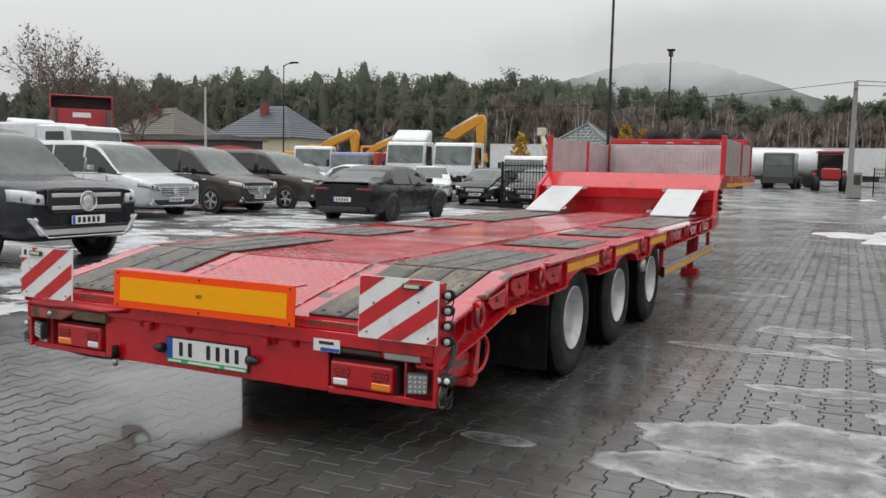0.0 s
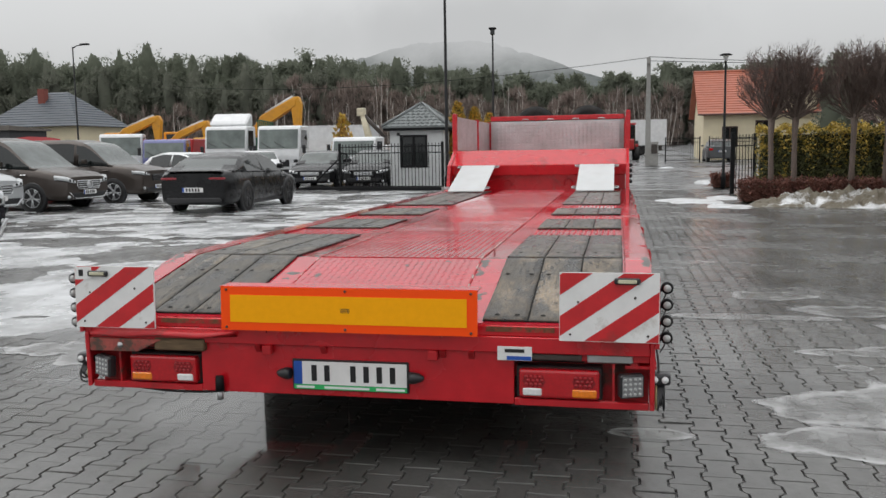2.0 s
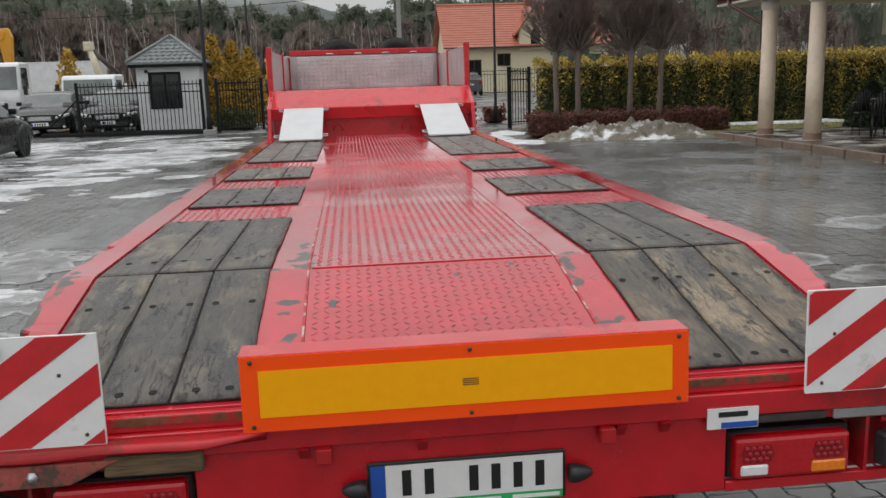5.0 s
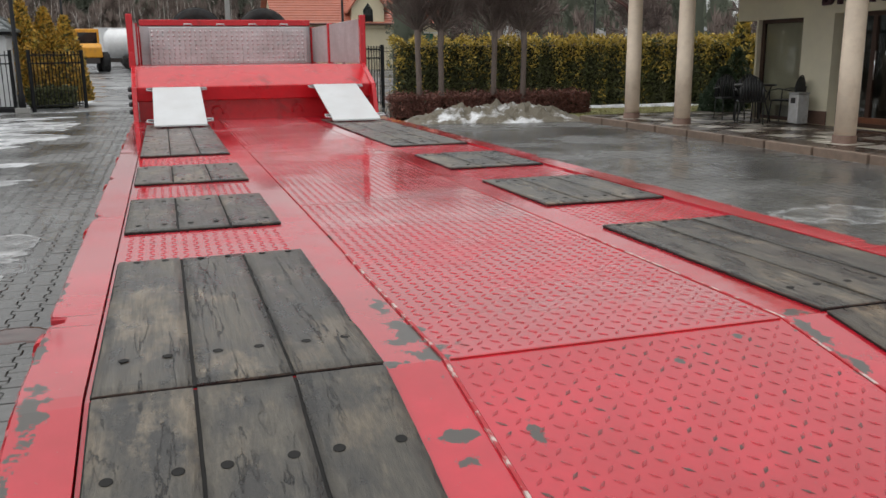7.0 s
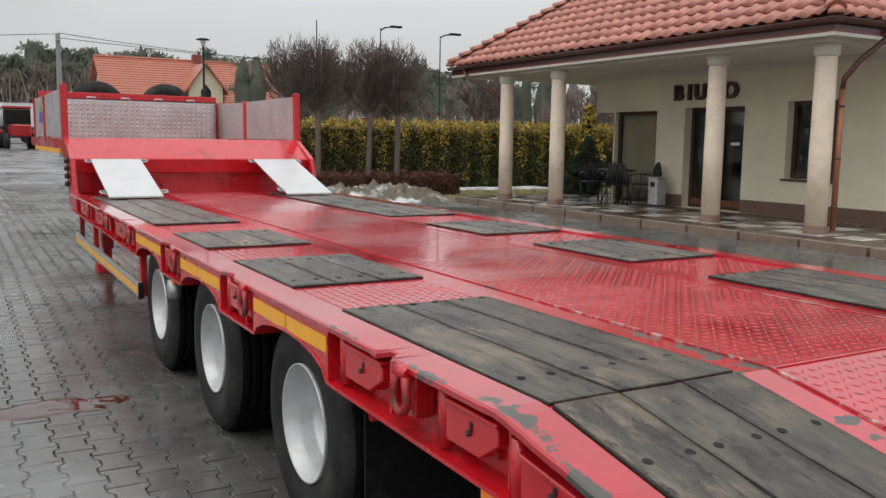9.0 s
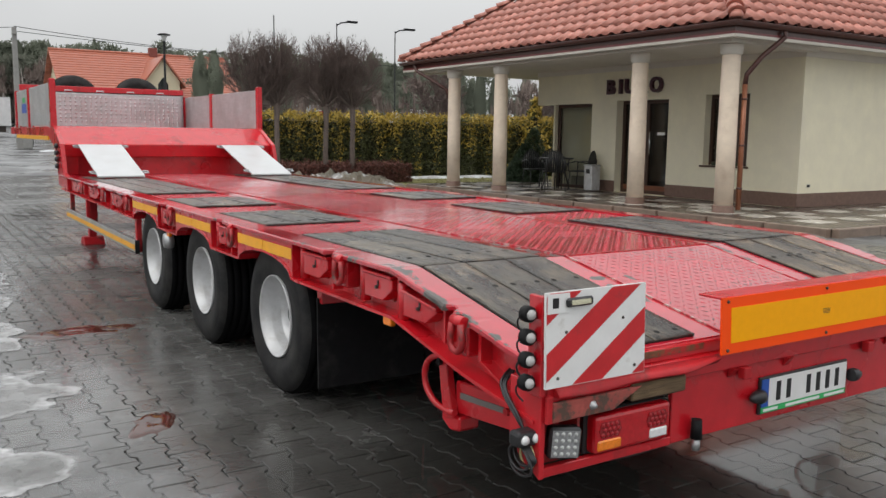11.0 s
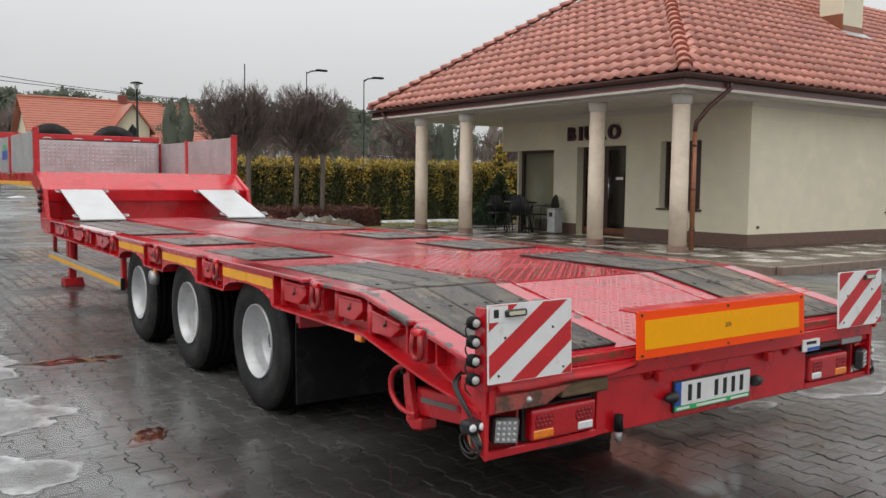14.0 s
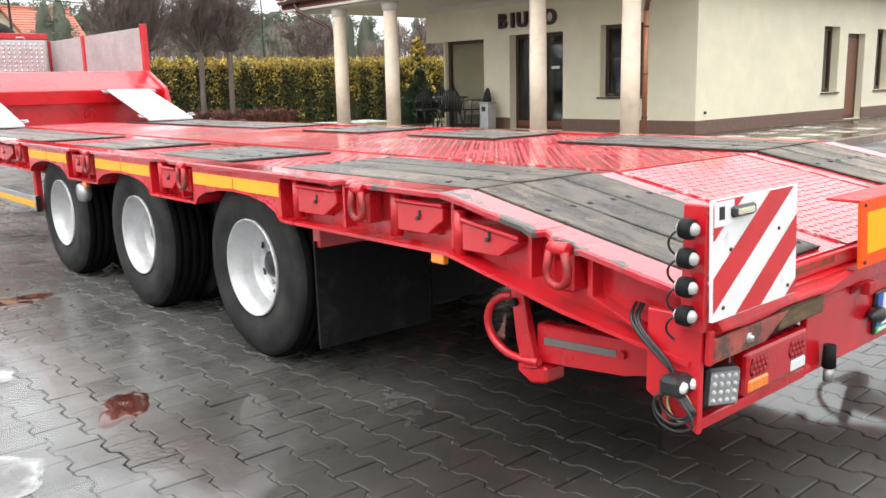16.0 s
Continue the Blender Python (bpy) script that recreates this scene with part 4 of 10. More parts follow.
for s in (-1, 1):
    a, b = sorted((s * 1.243, s * 1.262))
    bm = B()
    box(bm, a, b, 9.22, 12.35, 1.20, 1.25)
    part("yellow_stripe", bm, YELLOW_ST, trailer)
    for i, yy in enumerate((8.93, 10.9, 12.3)):
        bm = B()
        box(bm, s * 1.235 - 0.032, s * 1.235 + 0.032, yy - 0.04, yy + 0.04, 1.355, 1.905 - 0.02 * (i > 0), 0.006)
        part("stake_post", bm, RED, trailer, "red steel stake post")
    a, b = sorted((s * 1.222, s * 1.246))
    for y0, y1 in ((8.975, 10.855), (10.945, 12.255)):
        bm = B()
        box(bm, a, b, y0, y1, 1.375, 1.868, 0.003)
        p = part("side_board", bm, ALU, trailer, "aluminium drop side board")
        if s < 0 and y0 > 10.9:
            for u0, u1, z0, z1, mt in ((11.2, 11.7, 1.55, 1.68, BLUE_PL), (11.3, 11.6, 1.69, 1.76, GREEN_PL)):
                bm = B()
                box(bm, a - 0.002, a - 0.0005, u0, u1, z0, z1)
                part("sticker", bm, mt, p)
        for yy in (y0 + 0.15, y1 - 0.15):
            bm = B()
            box(bm, s * 1.25 - 0.008, s * 1.25 + 0.008, yy - 0.03, yy + 0.03, 1.345, 1.42, 0.003)
            part("board_hinge", bm, GALV, p)
bm = B()
box(bm, -1.2, 1.2, 12.27, 12.34, 1.90, 1.985, 0.006)
part("cross_rail", bm, RED, trailer)
bm = B()
box(bm, -1.2, 1.2, 12.3, 12.34, 1.362, 1.899, 0.004)
part("front_board", bm, ALU, trailer)
# stowed checker-plate ramp leaning upright behind the neck
bm = B()
box(bm, -1.08, 1.12, 12.14, 12.20, 1.362, 1.875, 0.004)
rp = part("stowed_ramp", bm, ALU, trailer, "aluminium checker-plate loading ramp stowed upright")
vs, fs = [], []
for j in range(8):
    for i in range(30):
        cx, cz = -1.04 + 0.0725 * i, 1.40 + 0.060 * j
        k = len(vs)
        for u, v, w in ((-0.017, 0, 0), (0, -0.023, 0), (0.017, 0, 0), (0, 0.023, 0), (0, 0, -0.009)):
            vs.append((cx + u * 1.15, 12.1395 + w * 1.7, cz + v * 1.15))
        fs += [(k, k + 1, k + 4), (k + 1, k + 2, k + 4), (k + 2, k + 3, k + 4), (k + 3, k, k + 4)]
tagged(raw("checker_relief", vs, fs, ALU, rp), kind="stuff")
for xx in (-0.55, -0.1, 0.35, 0.8):
    bm = B()
    tube(bm, [(xx - 0.06, 12.17, 1.87), (xx - 0.05, 12.17, 1.92), (xx + 0.05, 12.17, 1.92), (xx + 0.06, 12.17, 1.87)], 0.010, 8)
    part("ramp_handle", bm, GALV, rp)
for xx in (-0.41, 0.56):
    w = thing("spare_wheel", "", "")
    w.parent = trailer
    w.matrix_basis = pose(xx, 12.68, 1.775, 80, 0, 0)
    part("tyre", TYRE_ME, None, w, "spare tyre standing upright")
    part("tread", TREAD_ME, None, w)
    part("rim", SPARE_ME, None, w, "dark spare rim")

# white bridge ramps between deck and neck
for s in (-1, 1):
    cx = s * 0.82
    bm = B()
    prism(bm, [(7.42, DZ + 0.018), (8.55, 1.165), (8.57, 1.185), (7.42, DZ + 0.036)], "x", cx - 0.235, cx + 0.235, 0.003)
    r = part("bridge_ramp", bm, WHITE_RAMP, trailer, "white galvanised bridge ramp")
    vs, fs = [], []
    for yy, zz in ((7.52, DZ + 0.055), (8.46, 1.13)):
        for t in (-1, 1):
            bm = B()
            x = cx + t * 0.235
            tube(bm, [(x, yy - 0.03, zz), (x + t * 0.055, yy - 0.025, zz + 0.005), (x + t * 0.055, yy + 0.025, zz + 0.02), (x, yy + 0.03, zz + 0.02)], 0.009, 8)
            part("ramp_lug", bm, GALV, r)

# rear end
def rect(bm, x0, x1, y0, y1, z0, z1, bev=0.003):
    return box(bm, x0, x1, y0, y1, z0, z1, bev)


bm = rect(B(), -1.234, 1.234, 0.012, 0.055, 0.545, 0.61)
part("rear_cross_beam", bm, RED, trailer, "scuffed red rear cross beam")
bm = rect(B(), -1.14, 1.14, 0.03, 0.07, 0.61, 0.652)
part("rear_sill", bm, RED, trailer, "red sill under the timber ends, edge rubbed to rust")
bm = rect(B(), -0.695, 0.695, 0.03, 0.05, 0.325, 0.546)
part("rear_plate", bm, RED, trailer, "red rear panel")
for s in (-1, 1):
    a, b = sorted((s * 0.696, s * 1.234))
    bm = rect(B(), a, b, 0.028, 0.052, 0.322, 0.352)
    part("light_bay_lower", bm, RED, trailer)
    bm = rect(B(), a, b, 0.03, 0.05, 0.515, 0.5445)
    part("light_bay_upper", bm, RED_DULL, trailer)
    bm = rect(B(), a, b, 0.112, 0.127, 0.326, 0.544, 0)
    part("light_bay_back", bm, RED_DULL, trailer)
    a, b = sorted((s * 1.09, s * 1.10))
    bm = rect(B(), a, b, 0.03, 0.12, 0.352, 0.515, 0)
    part("light_bay_rib", bm, RED_DULL, trailer)
    a, b = sorted((s * 1.235, s * 1.255))
    bm = B()
    prism(bm, [(0.014, 0.325), (0.16, 0.40), (0.16, 0.609), (0.014, 0.609)], "x", a, b, 0.003)
    part("corner_plate", bm, RED, trailer)
    a, b = sorted((s * 0.66, s * 0.98))
    bm = rect(B(), a, b, 0.06, 0.09, 0.50, 0.545)
    part("rubber_buffer", bm, BLACK, trailer)
    # tail lamp
    x0 = s * 0.715
    a, b = sorted((x0, s * 1.04))
    bm = box(B(), a, b, 0.015, 0.11, 0.358, 0.478, 0.012)
    lamp = part("tail_lamp", bm, LENS_RED, trailer, "red multi-chamber tail lamp")
    bm = box(B(), a - 0.012, b + 0.012, 0.05, 0.1145, 0.350, 0.486, 0.006)
    part("lamp_housing", bm, PLASTIC, lamp)
    for (u0, u1, z0, z1, mt, nm) in ((0.73, 0.81, 0.368, 0.402, LENS_WHITE, "reversing_lens"), (0.93, 1.03, 0.366, 0.402, LENS_AMBER, "indicator_lens")):
        aa, bb = sorted((s * u0, s * u1))
        bm = box(B(), aa, bb, 0.0105, 0.03, z0, z1, 0.006)
        part(nm, bm, mt, lamp)
    for base in (0.778, 0.978):
        cx = s * base
        bm = B()
        prism(bm, [(cx - 0.046, 0.430), (cx - 0.036, 0.408), (cx + 0.036, 0.408), (cx + 0.046, 0.430), (cx + 0.036, 0.456), (cx - 0.036, 0.456)], "y", 0.0125, 0.018)
        part("lens_field", bm, LENS_DEEP, lamp)
        for r_ in range(3):
            for c_ in range(4):
                bm = lathe(B(), [(0.0082, 0.0), (0.0070, 0.0022), (0.0, 0.0030)], 6, pose(cx + 0.0185 * (c_ - 1.5) + (0.004 if r_ % 2 else -0.004), 0.0125, 0.4165 + 0.0155 * r_, 90, 0, 0))
                part("lens_cell", bm, LENS_CELL, lamp)
    # work lamp of many diodes
    tilt = pose(s * 1.165, 0.012, 0.425, 0, 4 if s < 0 else 0, s * 20)
    bm = box(B(), -0.05, 0.05, -0.012, 0.03, -0.048, 0.048, 0.008, tilt)
    wl_ = part("work_lamp", bm, PLASTIC, trailer, "black square diode work lamp")
    bm = box(B(), -0.042, 0.042, -0.0145, -0.011, -0.04, 0.04, 0, tilt)
    part("lamp_glass", bm, mat("grey_lamp_glass", (0.30, 0.305, 0.31), 0.15, 0.3, var=0.3, scale=90), wl_)
    for r_ in range(4):
        for c_ in range(4):
            part("diode", lathe(B(), [(0.0075, -0.001), (0.005, 0.003), (0, 0.004)], 8, tilt @ pose(-0.03 + 0.02 * c_, -0.0145, -0.03 + 0.02 * r_, 90, 0, 0)), DIODE, wl_)
    # striped marker board
    w2, h2 = 0.193, 0.137
    cx, cz = s * 1.075, 0.745
    mm = pose(cx, -0.012, cz, -2, 0, 0)
    bm = box(B(), -w2, w2, -0.004, 0.004, -h2, h2, 0, mm)
    mb = part("marker_board", bm, WHITE, trailer, "white and red diagonally striped marker board")
    bm = B()
    rectp = [(-w2 + 0.002, -h2 + 0.002), (w2 - 0.002, -h2 + 0.002), (w2 - 0.002, h2 - 0.002), (-w2 + 0.002, h2 - 0.002)]
    nu, nv = 0.57, -0.82
    for k in range(-2, 3):
        c0 = nu * (-w2 + 0.094 + 0.235 * k) - nv * h2
        q = clip_poly(clip_poly(rectp, nu, nv, c0), -nu, -nv, -(c0 + nu * 0.115))
        if len(q) > 2:
            bm.faces.new([bm.verts.new(mm @ Vector((u, -0.0052, v))) for u, v in q])
    bmesh.ops.recalc_face_normals(bm, faces=bm.faces)
    part("red_stripe", bm, STRIPE_RED, mb)
    for u, v in ((-0.15, -0.11), (0.15, -0.11), (-0.12, 0.02), (0.1, 0.04)):
        part("board_screw", lathe(B(), [(0.005, 0), (0.004, 0.003), (0, 0.0035)], 8, mm @ pose(u, -0.005, v, 90, 0, 0)), DARK, mb)
    bm = box(B(), -0.05, 0.05, -0.018, -0.004, 0.092, 0.118, 0.006, mm @ pose(0.07 if s > 0 else -0.075, 0, 0))
    ml = part("flasher_lamp", bm, PLASTIC, mb, "slim amber diode flasher")
    bm = box(B(), -0.036, 0.036, -0.0205, -0.017, 0.098, 0.112, 0.003, mm @ pose(0.07 if s > 0 else -0.075, 0, 0))
    if s < 0:
        lb = part("corner_label", box(B(), -w2 + 0.004, -w2 + 0.085, -0.0068, -0.0053, h2 - 0.06, h2 - 0.004, 0, mm), WHITE, mb)
        part("label_bar", box(B(), -w2 + 0.022, -w2 + 0.044, -0.0076, -0.0066, h2 - 0.045, h2 - 0.016, 0, mm), INK, lb)
    part("flasher_lens", bm, mat("smoked_amber_lens", (0.60, 0.58, 0.42), 0.15, var=0.2, scale=200), ml)
    bm = box(B(), s * 1.262 - 0.008, s * 1.262 + 0.008, 0.0, 0.06, 0.58, 0.87, 0.002)
    part("board_bracket", bm, RED, trailer)
    for k in range(4):
        zz = 0.622 + 0.066 * k
        ax = pose(s * 1.298, 0.03, zz, 90, 0, 0)
        sm = part("side_lamp", lathe(B(), [(0.016, -0.015), (0.023, -0.013), (0.024, 0.0), (0.023, 0.013), (0.016, 0.015)], 18, ax), BLACK, trailer, "small double-ended marker lamp in a black rubber ring")
        for e in (-1, 1):
            part("lamp_lens", lathe(B(), [(0.0155, 0.010), (0.015, 0.020), (0.010, 0.026), (0.0, 0.028)], 14, ax @ pose(0, 0, 0, 0 if e > 0 else 180, 0, 0)), mat("small_grey_lens", (0.42, 0.42, 0.41), 0.15, var=0.15, coat=0.4), sm)
        part("lamp_stalk", cyl(B(), (s * 1.26, 0.03, zz - 0.012), (s * 1.283, 0.03, zz - 0.006), 0.008, n=8), BLACK, sm)
    # little twin lamp and loose cables below the corner
    bm = box(B(), s * 1.275 - 0.042, s * 1.275 + 0.042, 0.03, 0.085, 0.425, 0.472, 0.012)
    tl = part("twin_lamp", bm, PLASTIC, trailer, "black twin lamp hanging by its cables")
    for dx in (-0.02, 0.02):
        part("lamp_lens", lathe(B(), [(0.015, 0.0), (0.012, 0.007), (0, 0.009)], 12, pose(s * 1.275 + dx, 0.031, 0.449, 90, 0, 0)), LENS_WHITE, tl)
    crng = random.Random(7 + s)

    def limp(pts, r, name, material, label=""):
        q = [Vector(p) for p in pts]
        for _ in range(3):
            q = [q[0]] + [c for a_, b_ in zip(q, q[1:]) for c in (a_.lerp(b_, 0.25), a_.lerp(b_, 0.75))] + [q[-1]]
        return part(name, tube(B(), q, r, 6), material, trailer, label)
    for k in range(4):
        dy = crng.uniform(-0.02, 0.02)
        limp([(s * 1.205, 0.215 + dy, 0.60), (s * 1.255, 0.20 + dy, 0.575), (s * 1.268, 0.16 + dy, 0.54), (s * 1.272, 0.10 + dy, 0.50), (s * 1.27, 0.07, 0.465)], 0.0045, "loose_cable", PLASTIC, "thin black electric cable hanging loose")
    for k in range(6):
        w_, d_ = crng.uniform(0.025, 0.055), crng.uniform(0.30, 0.37)
        x_ = s * (1.262 + 0.006 * k)
        limp([(x_, 0.06, 0.43), (x_, 0.07 + w_, 0.41), (x_, 0.065 + w_, d_ + 0.02), (x_, 0.055, d_), (x_, 0.045 - w_, d_ + 0.03), (x_, 0.035, 0.41), (x_, 0.055, 0.43)], 0.0038, "cable_loop", PLASTIC if k else mat("pale_yellow_cable", (0.55, 0.5, 0.25), 0.4), "loop of thin loose cable" if k else "loop of pale yellow cable")
    for k in range(4):
        zz = 0.622 + 0.066 * k
        limp([(s * 1.285, 0.05, zz), (s * 1.30, 0.075, zz - 0.02), (s * 1.29, 0.085, zz - 0.05), (s * 1.275, 0.07, zz - 0.07)], 0.003, "lamp_cable", PLASTIC)
    # bent hoop, strap and support arm under the overhang
    bm = B()
    tube(bm, [(s * 1.16, 0.675 + 0.13 * math.sin(math.pi * (t + 1) / 18), 0.435 + 0.095 * math.cos(math.pi * (t + 1) / 18)) for t in range(18)] + [(s * 1.165, 0.635, 0.341), (s * 1.17, 0.585, 0.350)], 0.0125, 10)
    part("pipe_hoop", bm, RED, trailer, "red bent pipe hoop")
    a, b = sorted((s * 1.145, s * 1.172))
    strap = part("arm_strap", prism(B(), [(0.595, 0.325), (0.655, 0.315), (0.672, 0.40), (0.70, 0.555), (0.655, 0.56), (0.625, 0.44)], "x", a, b, 0.004), RED, trailer)
    part("strap_bolt", cyl(B(), (s * 1.172, 0.675, 0.515), (s * 1.186, 0.675, 0.515), 0.013, n=6, smooth=False), BLACK, strap)
    a, b = sorted((s * 1.09, s * 1.145))
    sa = part("support_arm", prism(B(), [(0.16, 0.405), (0.30, 0.372), (0.62, 0.335), (0.62, 0.455), (0.30, 0.47), (0.16, 0.475)], "x", a, b, 0.006), RED, trailer, "red support arm folded under the tail")
    a, b = sorted((s * 1.1455, s * 1.149))
    part("arm_strip", prism(B(), [(0.33, 0.418), (0.585, 0.398), (0.585, 0.420), (0.33, 0.438)], "x", a, b), mat("dull_grey_strip", (0.16, 0.15, 0.14), 0.6), sa, "bare grey strip on the arm")
    part("arm_pin", cyl(B(), (s * 1.14, 0.31, 0.43), (s * 1.158, 0.31, 0.43), 0.013, n=8), RED_DULL, sa)
    part("arm_foot", prism(B(), [(0.565, 0.285), (0.625, 0.272), (0.68, 0.30), (0.68, 0.335), (0.565, 0.335)], "x", s * 1.12 - 0.045, s * 1.12 + 0.045, 0.008), RED, sa)
for a, b in ((-1.08, -0.62), (0.62, 1.08)):
    part("tail_stiffener", box(B(), a, b, 0.2, 0.26, 0.40, 0.52), RED_DULL, trailer)

# orange panel
mm = pose(0.0, -0.035, 0.712, -3, 0, 0)
bm = box(B(), -0.556, 0.556, -0.004, 0.004, -0.093, 0.093, 0, mm)
op = part("rear_reflector_panel", bm, ORANGE_FL, trailer, "fluorescent orange and yellow rear reflector panel")
bm = box(B(), -0.513, 0.513, -0.0058, -0.0038, -0.058, 0.058, 0, mm)
part("yellow_field", bm, YELLOW_R, op, "yellow reflective field")
for u in (-0.53, 0.0, 0.53):
    for v in (-0.08, 0.08):
        part("panel_screw", lathe(B(), [(0.006, 0), (0.005, 0.004), (0, 0.0045)], 8, mm @ pose(u, -0.005, v, 90, 0, 0)), DARK, op)
bm = B()
for k in range(4):
    box(bm, -0.02, 0.02, -0.0066, -0.0056, 0.006 - 0.005 * k, 0.008 - 0.005 * k, 0, mm)
part("approval_mark", bm, INK, op)
bm = box(B(), -0.56, 0.56, -0.03, 0.06, 0.80, 0.808, 0.002)
box(bm, -0.4, -0.37, -0.005, 0.03, 0.60, 0.80)
box(bm, 0.37, 0.40, -0.005, 0.03, 0.60, 0.80)
part("panel_bracket", bm, RED, op)
# registration plate, characters as plain bars
bm = box(B(), -0.265, 0.252, 0.018, 0.030, 0.352, 0.486, 0.003)
pl = part("registration_plate", bm, PLASTIC, trailer, "white registration plate in a black holder with a green strip")
bm = box(B(), -0.219, 0.244, 0.0155, 0.019, 0.378, 0.478)
part("plate_face", bm, WHITE, pl)
bm = box(B(), -0.257, -0.2195, 0.0155, 0.019, 0.378, 0.478)
part("blue_strip", bm, BLUE_PL, pl)
bm = box(B(), -0.257, 0.244, 0.0155, 0.019, 0.356, 0.377)
part("green_strip", bm, GREEN_PL, pl)
for k in (0, 1, 3, 4, 5, 6):
    u = -0.185 + 0.058 * k
    part("plate_bar", box(B(), u + 0.008, u + 0.032, 0.0142, 0.0156, 0.393, 0.463), INK, pl)
for u0, u1 in ((-0.245, -0.165), (-0.12, 0.08), (0.11, 0.235)):
    part("strip_bar", box(B(), u0, u1, 0.0142, 0.0156, 0.361, 0.371), WHITE, pl)
for xx, d in ((-0.268, -1), (0.258, 1)):
    bm = B()
    lathe(bm, [(0.024, 0.0), (0.026, 0.02), (0.018, 0.045), (0.010, 0.06), (0, 0.064)], 14, pose(xx, 0.005, 0.425, 0, d * 90, 0))
    part("plate_lamp", bm, PLASTIC, trailer, "black rubber plate lamp")
bm = box(B(), 0.63, 0.77, 0.006, 0.0105, 0.515, 0.572)
stk = part("sticker", bm, WHITE, trailer, "white and blue sticker")
bm = box(B(), 0.66, 0.74, 0.0045, 0.007, 0.548, 0.562)
part("sticker_bar", bm, INK, stk)
bm = box(B(), 0.668, 0.768, 0.0045, 0.007, 0.517, 0.533)
part("sticker_band", bm, BLUE_PL, stk)
bm = B()
cyl(bm, (-0.60, 0.005, 0.335), (-0.60, 0.005, 0.40), 0.020, 0.017, n=12)
rs_ = part("rubber_stop", bm, BLACK, trailer)
part("stop_bolt", cyl(B(), (-0.60, 0.005, 0.295), (-0.60, 0.005, 0.334), 0.014, n=10), GALV, rs_)
for xx in (-0.42, -0.12, 0.4, 0.52):
    part("beam_gusset", prism(B(), [(0.0, 0.545), (0.025, 0.545), (0.028, 0.51)], "x", xx - 0.012, xx + 0.012), RED_DULL, trailer)
for xx in (-0.37, 0.36):
    part("beam_bracket", box(B(), xx - 0.02, xx + 0.02, -0.01, 0.02, 0.505, 0.545, 0.003), RED_DULL, trailer)
bm = B()
cable = [(x, 0.07 + 0.01 * math.sin(x * 9), 0.318 - 0.012 * abs(math.sin(x * 6))) for x in np.linspace(-1.15, -0.6, 24)]
tube(bm, cable, 0.006, 6)
cable = [(x, 0.07 + 0.01 * math.sin(x * 9), 0.32 - 0.01 * abs(math.sin(x * 7))) for x in np.linspace(0.68, 1.15, 20)]
tube(bm, cable, 0.006, 6)
tagged(part("light_cables", bm, PLASTIC, trailer), kind="stuff")

# rubbed and rusty places at the tail
ROTTEN = mat("rotten_timber", (0.13, 0.085, 0.045), 0.8, var=0.5, scale=8, stretch=(1, 8, 8), bump=0.5, bscale=20)
for x0, x1, z0, z1, mt, lb in ((0.99, 1.17, 0.512, 0.546, GALV, "bare scraped steel edge"), (0.64, 0.97, 0.516, 0.54, DARK, "dark buffer strip")):
    part("scraped_edge", box(B(), x0, x1, 0.018, 0.034, z0, z1, 0.005), mt, trailer, lb)
part("timber_buffer", box(B(), -0.905, -0.665, 0.000, 0.034, 0.508, 0.562, 0.005), ROTTEN, trailer, "worn brown timber buffer")
SCRAPED = mat("scraped_pink_paint", (0.40, 0.085, 0.07), 0.5, var=0.4, scale=26, dirt=(0.10, 0.06, 0.045), dscale=13, damt=0.46, dsoft=0.08)
part("corner_plate", prism(B(), [(-1.222, 0.496), (-0.985, 0.498), (-0.865, 0.556), (-1.222, 0.556)], "y", -0.003, 0.011, 0.003), SCRAPED, trailer, "scraped corner plate with the paint rubbed off")
bm = B()
lathe(bm, [(0.015, 0.0), (0.014, 0.003), (0.008, 0.004), (0.008, 0.012), (0.0, 0.0125)], 6, pose(-1.07, -0.003, 0.527, 90, 0, 0))
part("plate_bolt", bm, GALV, trailer, "bare steel bolt and washer")
part("corner_end", box(B(), -1.2445, -1.2235, -0.004, 0.011, 0.495, 0.578, 0.003), RED_DULL, trailer)
bm = B()
ring_b = []
for k in range(25):
    x = -1.21 + 0.70 * k / 24
    lift = 0.010 * noise.noise(Vector((x * 5, 0.3, 2))) + 0.030 * max(0.0, (x + 0.80) / 0.3) ** 2 * (x < -0.5)
    out_ = -0.012 + 0.006 * noise.noise(Vector((x * 7, 1.3, 4)))
    ring_b.append([(x, 0.0118, 0.567 + lift * 0.3), (x, out_, 0.569 + lift), (x, out_ - 0.003, 0.574 + lift), (x, 0.0118, 0.603)])
loft(bm, ring_b)
part("bent_beam_lip", bm, RED_DULL, trailer, "bent and chipped lip of the rear beam")
RUST = mat("rust_edge", (0.16, 0.065, 0.03), 0.8, var=0.4, scale=40, dirt=(0.42, 0.02, 0.02), dscale=18, damt=0.5)
for x0, x1 in ((-0.88, -0.56), (0.58, 0.86)):
    part("rusty_lip", box(B(), x0, x1, 0.026, 0.0295, 0.628, 0.648), RUST, trailer, "rusty edge below the planks")


